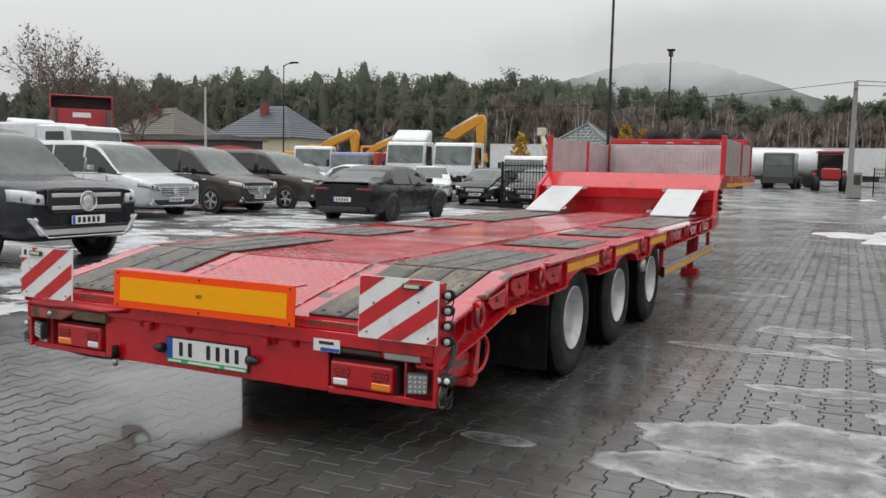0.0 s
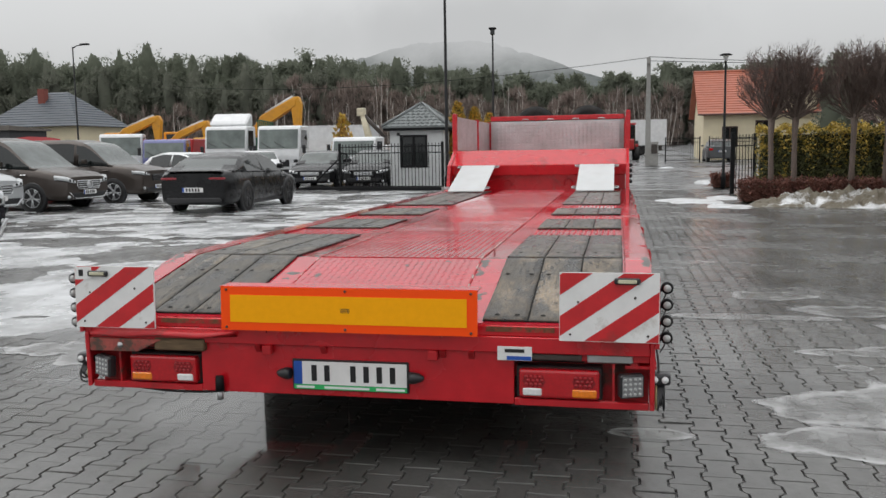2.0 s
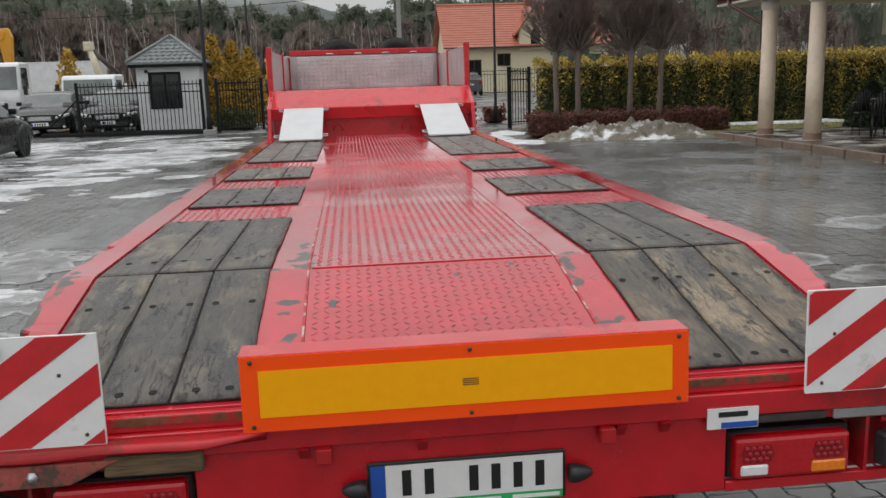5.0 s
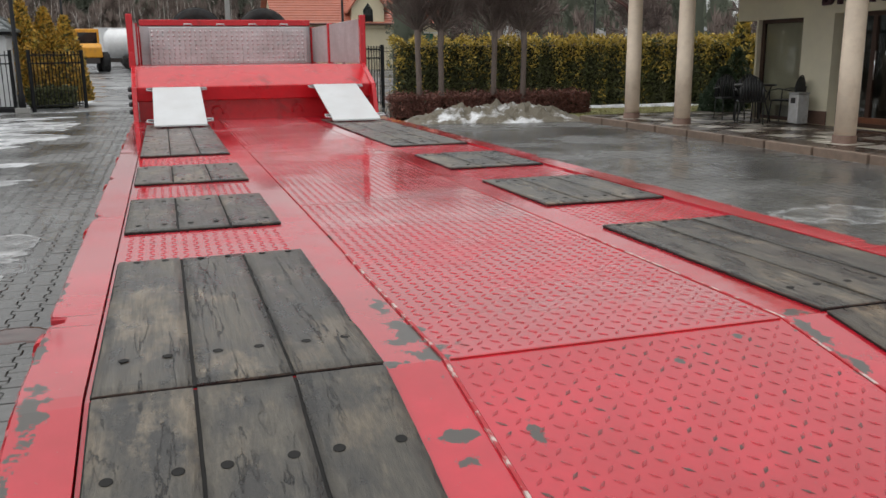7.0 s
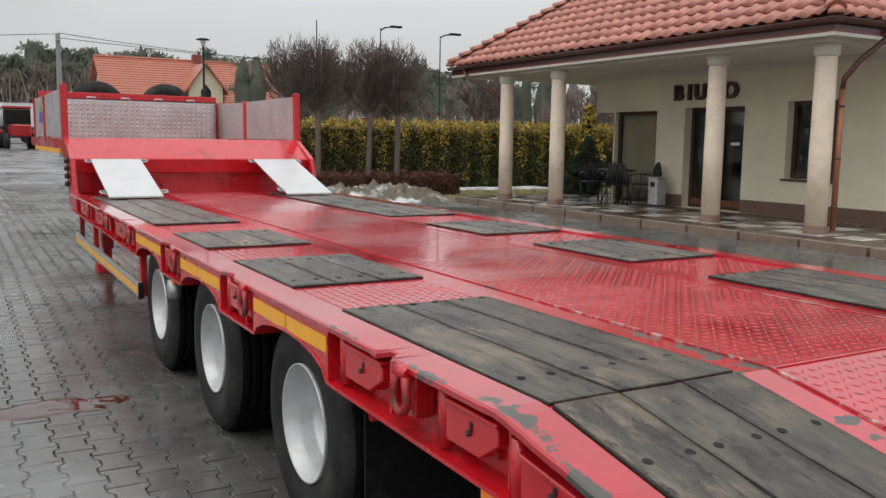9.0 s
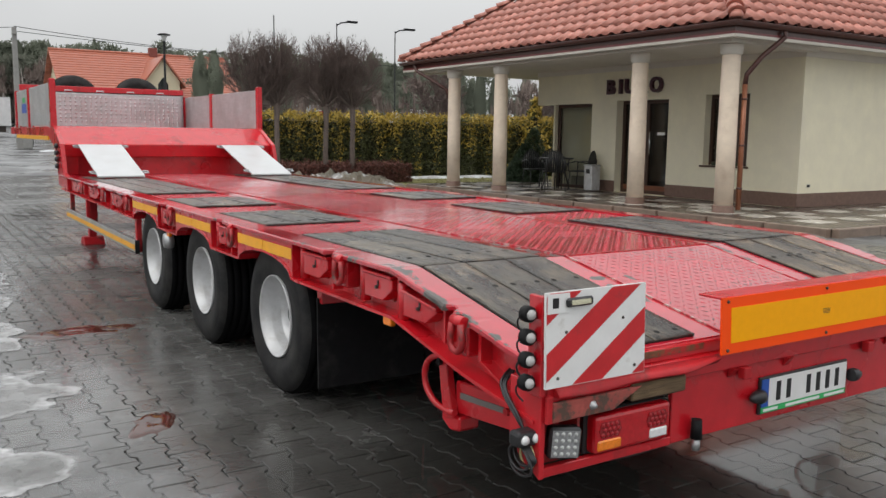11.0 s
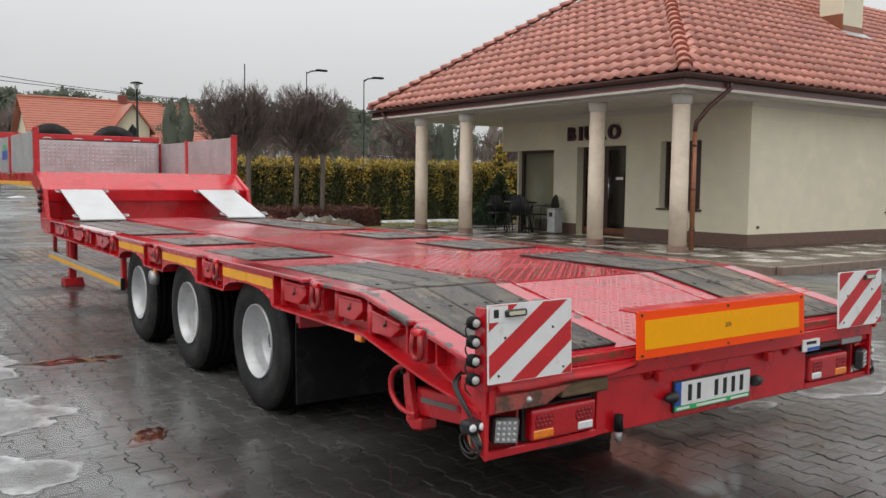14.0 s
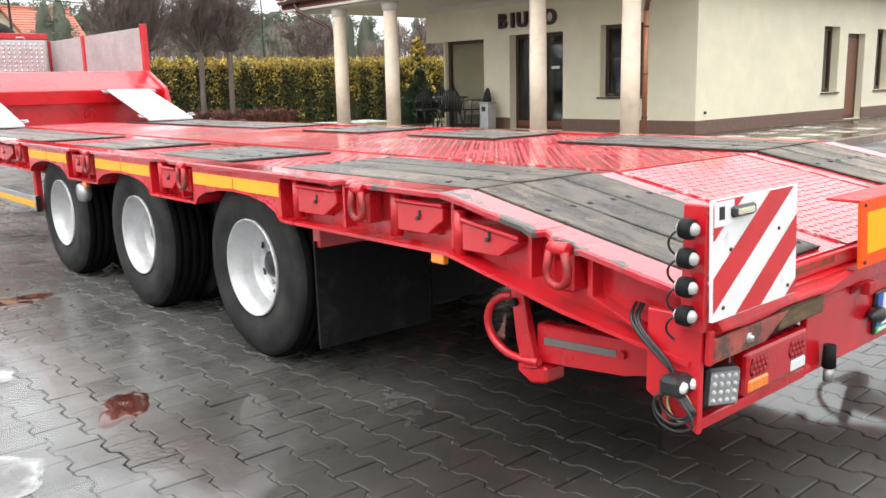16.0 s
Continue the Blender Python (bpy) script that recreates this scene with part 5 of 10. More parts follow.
# ---- office building with its colonnade ----
PLASTER = mat("cream_plaster", (0.79, 0.735, 0.55), 0.85, var=0.05, scale=3, bump=0.25, bscale=120, dirt=(0.68, 0.63, 0.50), dscale=0.8, damt=0.3, dsoft=0.4)
SOFFIT = mat("white_soffit", (0.68, 0.635, 0.56), 0.8, var=0.04, scale=3, bump=0.08, bscale=60)
PLINTH = mat("brown_plinth", (0.16, 0.095, 0.07), 0.6, var=0.2, scale=20, bump=0.3, bscale=90)
CLAY = mat("clay_roof_tile", (0.55, 0.222, 0.168), 0.30, var=0.16, scale=14, bump=0.12, bscale=60, rnd=0.13, dirt=(0.36, 0.135, 0.10), dscale=1.6, damt=0.3, dsoft=0.3)
CLAY_S = mat("clay_roof_tiles", (0.55, 0.222, 0.168), 0.30, var=0.16, scale=14, bump=0.12, bscale=60, island=0.13, dirt=(0.36, 0.135, 0.10), dscale=1.6, damt=0.3, dsoft=0.3)
GUTTER = mat("brown_gutter", (0.085, 0.03, 0.022), 0.3, var=0.15, scale=9, coat=0.2)
COPPER = mat("copper_brown_pipe", (0.30, 0.115, 0.06), 0.35, 0.3, var=0.15, scale=9)
STONE = mat("beige_stone_column", (0.84, 0.70, 0.555), 0.5, var=0.07, scale=5, bump=0.05, bscale=30, stretch=(1, 1, 1.4), dirt=(0.66, 0.51, 0.38), dscale=3, damt=0.16, dsoft=0.25)
FRAME = mat("dark_brown_window_frame", (0.055, 0.024, 0.014), 0.4, var=0.2, scale=14, stretch=(6, 6, 1))
# dark base colour stands in for the unlit office interior
ROOM = mat("shade_dark_room", (0.10, 0.085, 0.07), 0.8, var=0.3, scale=2.5)
PANE = bpy.data.materials.new("window_pane")
PANE.use_nodes = True
pb = PANE.node_tree.nodes["Principled BSDF"]
pb.inputs["Base Color"].default_value, pb.inputs["Roughness"].default_value = (0.75, 0.8, 0.78, 1), 0.02
pb.inputs["Transmission Weight"].default_value = 1.0
SLAB_D = mat("dark_wet_slab", (0.075, 0.056, 0.045), 0.26, var=0.2, scale=7, bump=0.06, rnd=0.15, rvar=0.1)
SLAB_L = mat("pale_wet_slab", (0.50, 0.465, 0.41), 0.25, var=0.12, scale=7, bump=0.06, rnd=0.12, rvar=0.1)
KERB = mat("brown_grey_kerb", (0.20, 0.145, 0.110), 0.4, var=0.2, scale=8, bump=0.2, rnd=0.1)
SIGN = mat("dark_purple_sign", (0.05, 0.012, 0.022), 0.35, var=0.1)

TX, TY, TZ = 7.85, 4.95, 0.11          # terrace edge and height
WX, WY, WT = 10.76, 7.58, 2.84         # wall corner and wall height
EX, EY, EZ = 8.17, 7.03, 3.14          # eave lines and eave height
YEND, XEND = 14.38, 24.0

bm = B()
prism(bm, [(TX + 0.12, TY + 0.12), (XEND, TY + 0.12), (XEND, 16.6), (TX + 0.12, 16.6)], "z", -0.05, TZ - 0.008)
tagged(single("terrace", bm, SLAB_D, "wet dark terrace base round the office", "terrace"), kind="structure")
kerb = tagged(thing("terrace_kerb", "dull brown-grey kerb stones edging the terrace", "kerb"), kind="structure")
bm = B()
box(bm, 0.003, 0.12, 0.004, 0.996, -0.03, TZ + 0.004, 0.008)
KERB_ME = mesh_of("kerb_stone", bm, KERB)
for i in range(11):
    o = part("kerb_stone", KERB_ME, None, kerb)
    o.matrix_basis = pose(TX, TY + 0.12 + i * 1.043, 0)
for i in range(12):
    o = part("kerb_stone", KERB_ME, None, kerb)
    o.matrix_basis = pose(TX + 0.12 + (i + 1) * 1.0, TY, 0, 0, 0, 90)
# floor slabs
floor_slabs = tagged(thing("terrace_paving", "chequered dark and pale wet slabs on the terrace", "paving"), kind="structure")
bm = box(B(), 0.004, 0.496, 0.004, 0.496, -0.02, 0.0, 0.004)
me_d = mesh_of("slab", bm, SLAB_D)
bm = box(B(), 0.004, 0.496, 0.004, 0.496, -0.02, 0.0, 0.004)
me_l = mesh_of("slab", bm, SLAB_L)
for i in range(12):
    for j in range(23):
        x, y = TX + 0.13 + 0.5 * i, TY + 0.13 + 0.5 * j
        if x + 0.3 > WX and y + 0.3 > WY and y < YEND:
            continue
        o = part("slab", me_l if (i % 2 == 1 and j % 2 == 1) or (i == 2 and j % 4 == 2) else me_d, None, floor_slabs)
        o.matrix_basis = pose(x, y, TZ + 0.002)

# walls with openings
def wall_run(name, label, axis, at, thick, a0, a1, z1, holes):
    """A wall along an axis, with openings (a, b, low, high) that go right through it."""
    bm = B()
    cuts = sorted({a0, a1, *[h[0] for h in holes], *[h[1] for h in holes]})
    for u0, u1 in zip(cuts, cuts[1:]):
        spans = sorted((h[2], h[3]) for h in holes if h[0] <= u0 + 1e-6 and h[1] >= u1 - 1e-6)
        z = 0.0
        for lo, hi in spans + [(z1, z1)]:
            if lo - z > 1e-4:
                if axis == "y":
                    box(bm, at, at + thick, u0, u1, z, lo)
                else:
                    box(bm, u0, u1, at, at + thick, z, lo)
            z = hi
    bmesh.ops.remove_doubles(bm, verts=bm.verts, dist=1e-4)
    return tagged(single(name, bm, PLASTER, label, "wall"), kind="structure")


DOOR, WIN2, WIN1 = (10.70, 12.22, TZ, 2.13), (8.70, 9.74, 0.80, 2.18), (13.02, 14.33, TZ, 2.09)
wall_run("wall_front", "cream plastered office front with door and windows", "y", WX, 0.32, WY + 0.321, YEND, WT + 0.05, [DOOR, WIN2, WIN1])
SW1, SD, SW2 = (15.68, 16.42, 0.74, 2.15), (16.85, 17.75, TZ, 2.02), (18.4, 19.15, 0.74, 2.15)
wall_run("wall_side", "cream plastered gable side of the office", "x", WY, 0.32, WX, XEND, WT + 0.05, [SW1, SD, SW2])
bm = box(B(), WX + 0.36, XEND, YEND - 0.3, YEND, 0, WT + 0.05)
tagged(single("wall_back", bm, PLASTER, "cream plastered end wall of the office", "wall"), kind="structure")
bm = box(B(), WX, WX + 0.30, YEND + 0.001, 15.0, 2.09, WT + 0.05)
tagged(single("wall_lintel", bm, PLASTER, "cream plastered lintel carried past the corner window", "wall"), kind="structure")
bm = box(B(), WX - 0.02, WX - 0.001, WY - 0.02, 15.0, WT - 0.07, WT + 0.05, 0.003)
box(bm, WX, XEND, WY - 0.02, WY - 0.001, WT - 0.07, WT + 0.05, 0.003)
tagged(single("cornice", bm, SOFFIT, "white cornice strip along the top of the office walls", "trim"), kind="structure")
bm = box(B(), XEND, XEND + 0.3, WY, YEND, 0, WT + 0.05)
tagged(single("wall_far", bm, PLASTER, "cream plastered far wall of the office", "wall"), kind="structure")
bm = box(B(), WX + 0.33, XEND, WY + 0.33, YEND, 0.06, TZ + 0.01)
tagged(single("floor", bm, ROOM, "brown floor inside the office, coloured dark for the dim room", "floor"), kind="structure")
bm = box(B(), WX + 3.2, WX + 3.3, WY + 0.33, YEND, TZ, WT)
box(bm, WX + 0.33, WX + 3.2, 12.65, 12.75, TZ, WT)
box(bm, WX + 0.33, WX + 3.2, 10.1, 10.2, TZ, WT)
tagged(single("inner_walls", bm, ROOM, "inner walls of the office, coloured dark for the dim room", "wall"), kind="structure")
# plinth strips
pl_ = tagged(thing("baseboard", "brown plinth along the foot of the office walls", "plinth"), kind="structure")
for a, b in ((WY - 0.012, 10.70), (12.22, 13.02)):
    part("plinth_strip", box(B(), WX - 0.014, WX + 0.02, a, b, TZ, 0.36, 0.004), PLINTH, pl_)
for a, b in ((WX + 0.02, 16.85), (17.75, XEND)):
    part("plinth_strip", box(B(), a, b, WY - 0.014, WY + 0.02, TZ, 0.36, 0.004), PLINTH, pl_)


def window(name, label, hole, axis, at, mullions=1, sill=True, deep=0.17, category="window"):
    a, b, lo, hi = hole
    w = tagged(thing(name, label, category), kind="structure")

    def slab(p, q, d0, d1, z0, z1, bev=0.004):
        return box(B(), at + d0, at + d1, p, q, z0, z1, bev) if axis == "y" else box(B(), p, q, at + d0, at + d1, z0, z1, bev)
    t = 0.075
    for p, q, z0, z1 in ((a, b, lo, lo + t), (a, b, hi - t, hi), (a, a + t, lo + t, hi - t), (b - t, b, lo + t, hi - t)):
        part("window_frame", slab(p, q, deep, deep + 0.07, z0, z1), FRAME, w)
    for k in range(1, mullions + 1):
        c = a + (b - a) * k / (mullions + 1)
        part("mullion", slab(c - 0.05, c + 0.05, deep - 0.004, deep + 0.066, lo + t, hi - t), FRAME, w)
    edges = [a + t] + [a + (b - a) * k / (mullions + 1) for k in range(1, mullions + 1)] + [b - t]
    for p, q in zip(edges, edges[1:]):
        o = part("pane", slab(p, q, deep + 0.03, deep + 0.036, lo + t, hi - t, 0), PANE, w)
        o.visible_shadow = False
    if sill:
        part("window_sill", slab(a - 0.05, b + 0.05, -0.05, deep, lo - 0.035, lo - 0.003), FRAME, w)
    return w


window("window_1", "tall dark-framed office window with a beige blind inside", WIN1, "y", WX, 0, False, 0.10)
bm = box(B(), WX + 0.185, WX + 0.195, 13.1, 14.26, 0.4, 2.02)
tagged(single("window_blind", bm, mat("beige_blind", (0.62, 0.54, 0.40), 0.9, var=0.15, scale=5, stretch=(1, 1, 14)), "beige blind hanging inside the office window", "blind"))
door = window("door_1", "dark wooden glazed office door in a deep reveal", DOOR, "y", WX, 1, False, 0.2, "door")
part("kick_board", box(B(), WX + 0.195, WX + 0.262, 10.78, 12.14, TZ + 0.075, TZ + 0.18, 0.004), mat("brown_wood_door", (0.16, 0.055, 0.025), 0.4, var=0.25, scale=10), door)
bm = B()
cyl(bm, (WX + 0.17, 11.36, 0.95), (WX + 0.17, 11.36, 1.45), 0.014, n=10)
part("door_handle", bm, CHROME, door, "steel pull handle")
part("opening_hours_sheet", box(B(), WX + 0.222, WX + 0.226, 10.98, 11.2, 1.38, 1.44), WHITE, door)
window("window_2", "dark brown framed window over a sill with small pots", WIN2, "y", WX, 1)
part("shutter", box(B(), WX + 0.09, WX + 0.12, 8.72, 9.20, 0.82, 2.16, 0.006), FRAME, bpy.data.objects["window_2"])
window("window_3", "narrow dark-framed window in the gable wall", SW1, "x", WY, 0)
window("window_4", "narrow dark-framed window in the gable wall", SW2, "x", WY, 0)
d2 = window("door_2", "brown wooden side door", SD, "x", WY, 0, False, 0.14, "door")
part("door_leaf", box(B(), 16.93, 17.67, WY + 0.145, WY + 0.19, TZ + 0.08, 1.94, 0.006), mat("brown_wood_door", (0.16, 0.055, 0.025), 0.4), d2)
bm = B()
cyl(bm, (16.99, WY + 0.09, 1.05), (17.1, WY + 0.09, 1.05), 0.012, n=8)
part("door_handle", bm, CHROME, d2)
part("wall_socket", box(B(), 11.03, 11.09, WY - 0.03, WY - 0.0005, 0.47, 0.52, 0.004), PLASTIC, None)
tagged(bpy.data.objects["wall_socket"], "small dark outdoor socket on the cream wall", "socket")
for y, r, h in ((8.95, 0.045, 0.07), (9.08, 0.035, 0.10), (9.5, 0.05, 0.06)):
    bm = B()
    lathe(bm, [(r * 0.75, 0), (r, h), (r * 0.9, h), (0.0, h * 0.9)], 12, pose(WX + 0.05, y, 0.798))
    single("flower_pot", bm, mat("green_pot", (0.05, 0.07, 0.04), 0.6), "small green pot on the window sill", "pot", "pots on the sill")

# letters over the door
sign = thing("office_sign", "dark letters spelling BIURO on the cream wall", "sign")
for k, ch in enumerate("BIURO"):
    cu = bpy.data.curves.new("letter", "FONT")
    cu.body, cu.size, cu.extrude, cu.offset = ch, 0.43, 0.04, 0.0115
    tmp = bpy.data.objects.new("letter_tmp", cu)
    scene.collection.objects.link(tmp)
    bpy.context.view_layer.update()
    me = bpy.data.meshes.new_from_object(tmp.evaluated_get(bpy.context.evaluated_depsgraph_get()))
    bpy.data.objects.remove(tmp)
    me.materials.append(SIGN)
    o = part("letter_" + ch.lower(), me, None, sign)
    o.matrix_basis = pose(WX - 0.045, 12.50 - (0, 0.375, 0.56, 0.94, 1.30)[k], 2.285, 90, 0, -90)

# columns
def column(y, x=8.6):
    c = thing("column", "round beige stone column on a dark base", "column", "colonnade", pose(x, y, TZ))
    bm = B()
    lathe(bm, [(0.154, 0.12), (0.155, 1.2), (0.146, 2.53), (0.146, 2.55)], 28)
    part("shaft", bm, STONE, c)
    bm = B()
    lathe(bm, [(0.19, 0.0), (0.19, 0.01), (0.172, 0.012), (0.172, 0.12), (0.16, 0.12)], 28)
    part("base_ring", bm, PLINTH, c, "dark brown base ring")
    bm = B()
    lathe(bm, [(0.148, 2.55), (0.175, 2.57), (0.182, 2.66), (0.182, 2.729)], 28)
    part("capital", bm, SOFFIT, c, "white plain capital")
    bm = box(B(), -0.3, 0.3, -0.3, 0.3, 0.0022, 0.006, 0.002)
    part("base_slab", bm, SLAB_L, c)
    return c


for x, y in ((8.5, 15.36), (8.52, 13.52), (8.68, 9.50), (8.68, 7.49)):
    column(y, x)

# roof: soffit, fascia, gutters, tiles
RY1 = 17.25                              # far eave
bm = B()
box(bm, EX + 0.08, XEND + 1, EY + 0.08, RY1 - 0.08, WT + 0.05, WT + 0.12)
tagged(single("ceiling", bm, SOFFIT, "white boarded soffit under the eaves", "soffit"), kind="structure")
bm = box(B(), 8.40, 8.80, EY + 0.25, RY1 - 0.25, WT + 0.0, WT + 0.049, 0.004)
box(bm, 8.801, WX, EY + 0.28, 7.62, WT + 0.0, WT + 0.049, 0.004)
tagged(single("trim", bm, SOFFIT, "white beam over the columns", "beam"), kind="structure")
roof = tagged(thing("roof", "hipped roof of red clay tiles with brown gutters", "roof"), kind="structure")
# fascia takes the dark gutter brown, which paints in the gutter's shade
bm = B()
box(bm, EX, EX + 0.03, EY, RY1, WT + 0.06, EZ - 0.05)
box(bm, EX + 0.03, XEND + 1, EY, EY + 0.03, WT + 0.06, EZ - 0.05)
part("fascia_board", bm, GUTTER, roof, "red-brown fascia kept dark for the shade behind the gutter")
bm = B()
box(bm, EX - 0.010, EX - 0.001, EY - 0.010, RY1, WT + 0.092, WT + 0.128, 0.002)
box(bm, EX, XEND + 1, EY - 0.010, EY - 0.001, WT + 0.092, WT + 0.128, 0.002)
part("drip_edge", bm, mat("wine_red_drip_edge", (0.20, 0.05, 0.05), 0.35, var=0.15), roof, "wine-red metal drip edge")
bm = B()
box(bm, EX - 0.006, EX - 0.001, EY - 0.006, RY1, WT + 0.045, WT + 0.091)
box(bm, EX, XEND + 1, EY - 0.006, EY - 0.001, WT + 0.045, WT + 0.091)
part("fascia_lip", bm, SOFFIT, roof, "white lip under the fascia")


def gutter(p, q, out):
    bm = B()
    o = Vector(out)
    prof = [(-0.065 * math.cos(a), -0.062 * math.sin(a)) for a in [math.pi * k / 8 for k in range(9)]]
    prof += [(0.060 * math.cos(a), -0.056 * math.sin(a)) for a in [math.pi * k / 8 for k in range(9)]]
    rings = []
    for base in (Vector(p), Vector(q)):
        rings.append([base + o * (0.068 + u) + Vector((0, 0, v)) for u, v in prof])
    loft(bm, rings)
    tube(bm, [Vector(p) + o * 0.135 + Vector((0, 0, 0)), Vector(q) + o * 0.135], 0.009, 6)
    return part("gutter", bm, GUTTER, roof, "half-round brown gutter")


gutter((EX, EY - 0.13, EZ - 0.035), (EX, RY1, EZ - 0.035), (-1, 0, 0))
gutter((EX - 0.13, EY, EZ - 0.035), (XEND, EY, EZ - 0.035), (0, -1, 0))
for pts in ([(9.3, EY - 0.06, 3.03), (9.3, EY - 0.06, 2.94), (8.98, 7.15, 2.62), (8.84, 7.30, 2.35), (8.84, 7.32, 2.2), (8.84, 7.32, 0.16)],):
    bm = B()
    tube(bm, pts[:4] + [pts[4]], 0.042, 12)
    p = part("downpipe_bend", bm, GUTTER, roof, "dark bent rainwater pipe")
    bm = B()
    tube(bm, [pts[4], pts[5]], 0.042, 12)
    part("downpipe", bm, COPPER, roof, "copper-brown rainwater pipe beside the column")
    bm = B()
    for z in (0.5, 1.2, 1.95):
        lathe(bm, [(0.05, 0), (0.05, 0.03)], 12, pose(8.84, 7.32, z))
    part("pipe_clip", bm, GUTTER, roof)
bm = B()
tube(bm, [(EX - 0.06, 16.6, 3.05), (EX - 0.04, 16.5, 2.88), (8.35, 15.95, 2.58), (8.5, 15.72, 2.42), (8.55, 15.68, 2.2)], 0.04, 10)
part("downpipe_bend", bm, GUTTER, roof)

PITCH = math.radians(35.0)
SLOPE_Z = math.tan(PITCH)
RIDGE_Y = (EY + RY1) / 2
RIDGE_R = RIDGE_Y - EY


def roof_deck():
    bm = B()
    z0, z1 = EZ - 0.03, EZ - 0.03 + RIDGE_R * SLOPE_Z
    a, b, c = (EX, EY, z0), (EX, RY1, z0), (EX + RIDGE_R, RIDGE_Y, z1)
    d, e, f = (XEND + 1, EY, z0), (XEND + 1, RY1, z0), (XEND + 1, RIDGE_Y, z1)
    va, vb, vc, vd, ve, vf = [bm.verts.new(p) for p in (a, b, c, d, e, f)]
    for q in ((va, vc, vb), (va, vd, vf, vc), (vb, vc, vf, ve), (vd, ve, vf), (va, vb, ve, vd)):
        bm.faces.new(q)
    bmesh.ops.recalc_face_normals(bm, faces=bm.faces)
    return bm


part("roof_deck", roof_deck(), mat("brown_underlay", (0.10, 0.04, 0.03), 0.8), roof)

TW, TC = 0.295, 0.345


def tile_shape():
    """One rolled tile: u across, v up the slope, w off the slope."""
    prof = [(-0.152, 0.012), (-0.138, 0.001), (-0.10, -0.004), (-0.05, -0.004), (-0.012, 0.002), (0.020, 0.022), (0.045, 0.039), (0.072, 0.045), (0.10, 0.039), (0.125, 0.022), (0.152, 0.007)]
    vs, fs = [], []
    for v, lift in ((-0.02, 0.021), (TC + 0.03, 0.0)):
        vs += [(u, v, w + lift + 0.012) for u, w in prof]
    n = len(prof)
    vs += [(u, 0.016, w * 0.86 - 0.004) for u, w in prof]
    for i in range(n - 1):
        fs.append((i, i + 1, n + i + 1, n + i))
        fs.append((2 * n + i, 2 * n + i + 1, i + 1, i))
    return vs, fs


T_V, T_F = tile_shape()
me_tile = bpy.data.meshes.new("roof_tile")
me_tile.from_pydata(T_V, [], T_F)
me_tile.materials.append(CLAY)
me_tile.polygons.foreach_set("use_smooth", [i % 2 == 0 for i in range(len(me_tile.polygons))])


def tiled_slope(origin, along_dir, up_dir, normal, length, inset_a, inset_b, rows, keep):
    """Courses of tiles on a sloping face; the ends draw in along the hips."""
    vs, fs, spots = [], [], []
    o, A, U, N = Vector(origin), Vector(along_dir), Vector(up_dir), Vector(normal)
    rng = random.Random(11)
    for r in range(rows):
        s = r * TC
        lo, hi = inset_a(s + TC * 0.5), length - inset_b(s + TC * 0.5)
        k0, k1 = int(math.floor(lo / TW)), int(math.ceil(hi / TW))
        for k in range(k0, k1):
            u = (k + 0.5) * TW
            if u < lo - 0.09 or u > hi + 0.09:
                continue
            p = o + A * u + U * s + N * rng.uniform(0.0, 0.006)
            m = Matrix((A.to_4d(), U.to_4d(), N.to_4d(), (0, 0, 0, 1))).transposed()
            m.col[3] = (*p, 1)
            if keep(p, r):
                spots.append(m)
            else:
                k = len(vs)
                vs += [tuple(p + A * x + U * y + N * z) for x, y, z in T_V]
                fs += [tuple(i + k for i in f) for f in T_F]
    return vs, fs, spots


c_, s_ = math.cos(PITCH), math.sin(PITCH)
rows = int(RIDGE_R / c_ / TC)
v1, f1, spots1 = tiled_slope((EX - 0.05, RY1, EZ - 0.01), (0, -1, 0), (c_, 0, s_), (-s_, 0, c_), RY1 - EY, lambda s: s * c_, lambda s: s * c_, rows, lambda p, r: p.y < 11.5 and r < 14)
v2, f2, spots2 = tiled_slope((EX, EY - 0.05, EZ - 0.01), (1, 0, 0), (0, c_, s_), (0, -s_, c_), XEND - EX, lambda s: s * c_, lambda s: 0, rows, lambda p, r: p.x < 11.6 and r < 10)
for vs, fs, nm in ((v1, f1, "roof_tiles_west"), (v2, f2, "roof_tiles_south")):
    o = raw("roof_tiles", vs, fs, CLAY_S, roof, smooth=False)
    o.data.polygons.foreach_set("use_smooth", [i % 2 == 0 for i in range(len(o.data.polygons))])
    tagged(o, kind="stuff")
# hip and ridge caps
bm = B()
arch = [(0.115 * math.cos(math.pi * k / 8), 0.10 * math.sin(math.pi * k / 8)) for k in range(9)]
va = [bm.verts.new((u * 1.15, 0.0, v * 1.16 + 0.038)) for u, v in arch]
vb = [bm.verts.new((u * 0.92, 0.35, v * 0.92)) for u, v in arch]
vc = [bm.verts.new((u * 0.90, 0.03, v * 0.90 + 0.002)) for u, v in arch]
for i in range(8):
    bm.faces.new((va[i], va[i + 1], vb[i + 1], vb[i])).smooth = True
    bm.faces.new((vc[i], vc[i + 1], va[i + 1], va[i]))
HIP_ME = mesh_of("hip_tile", bm, CLAY)
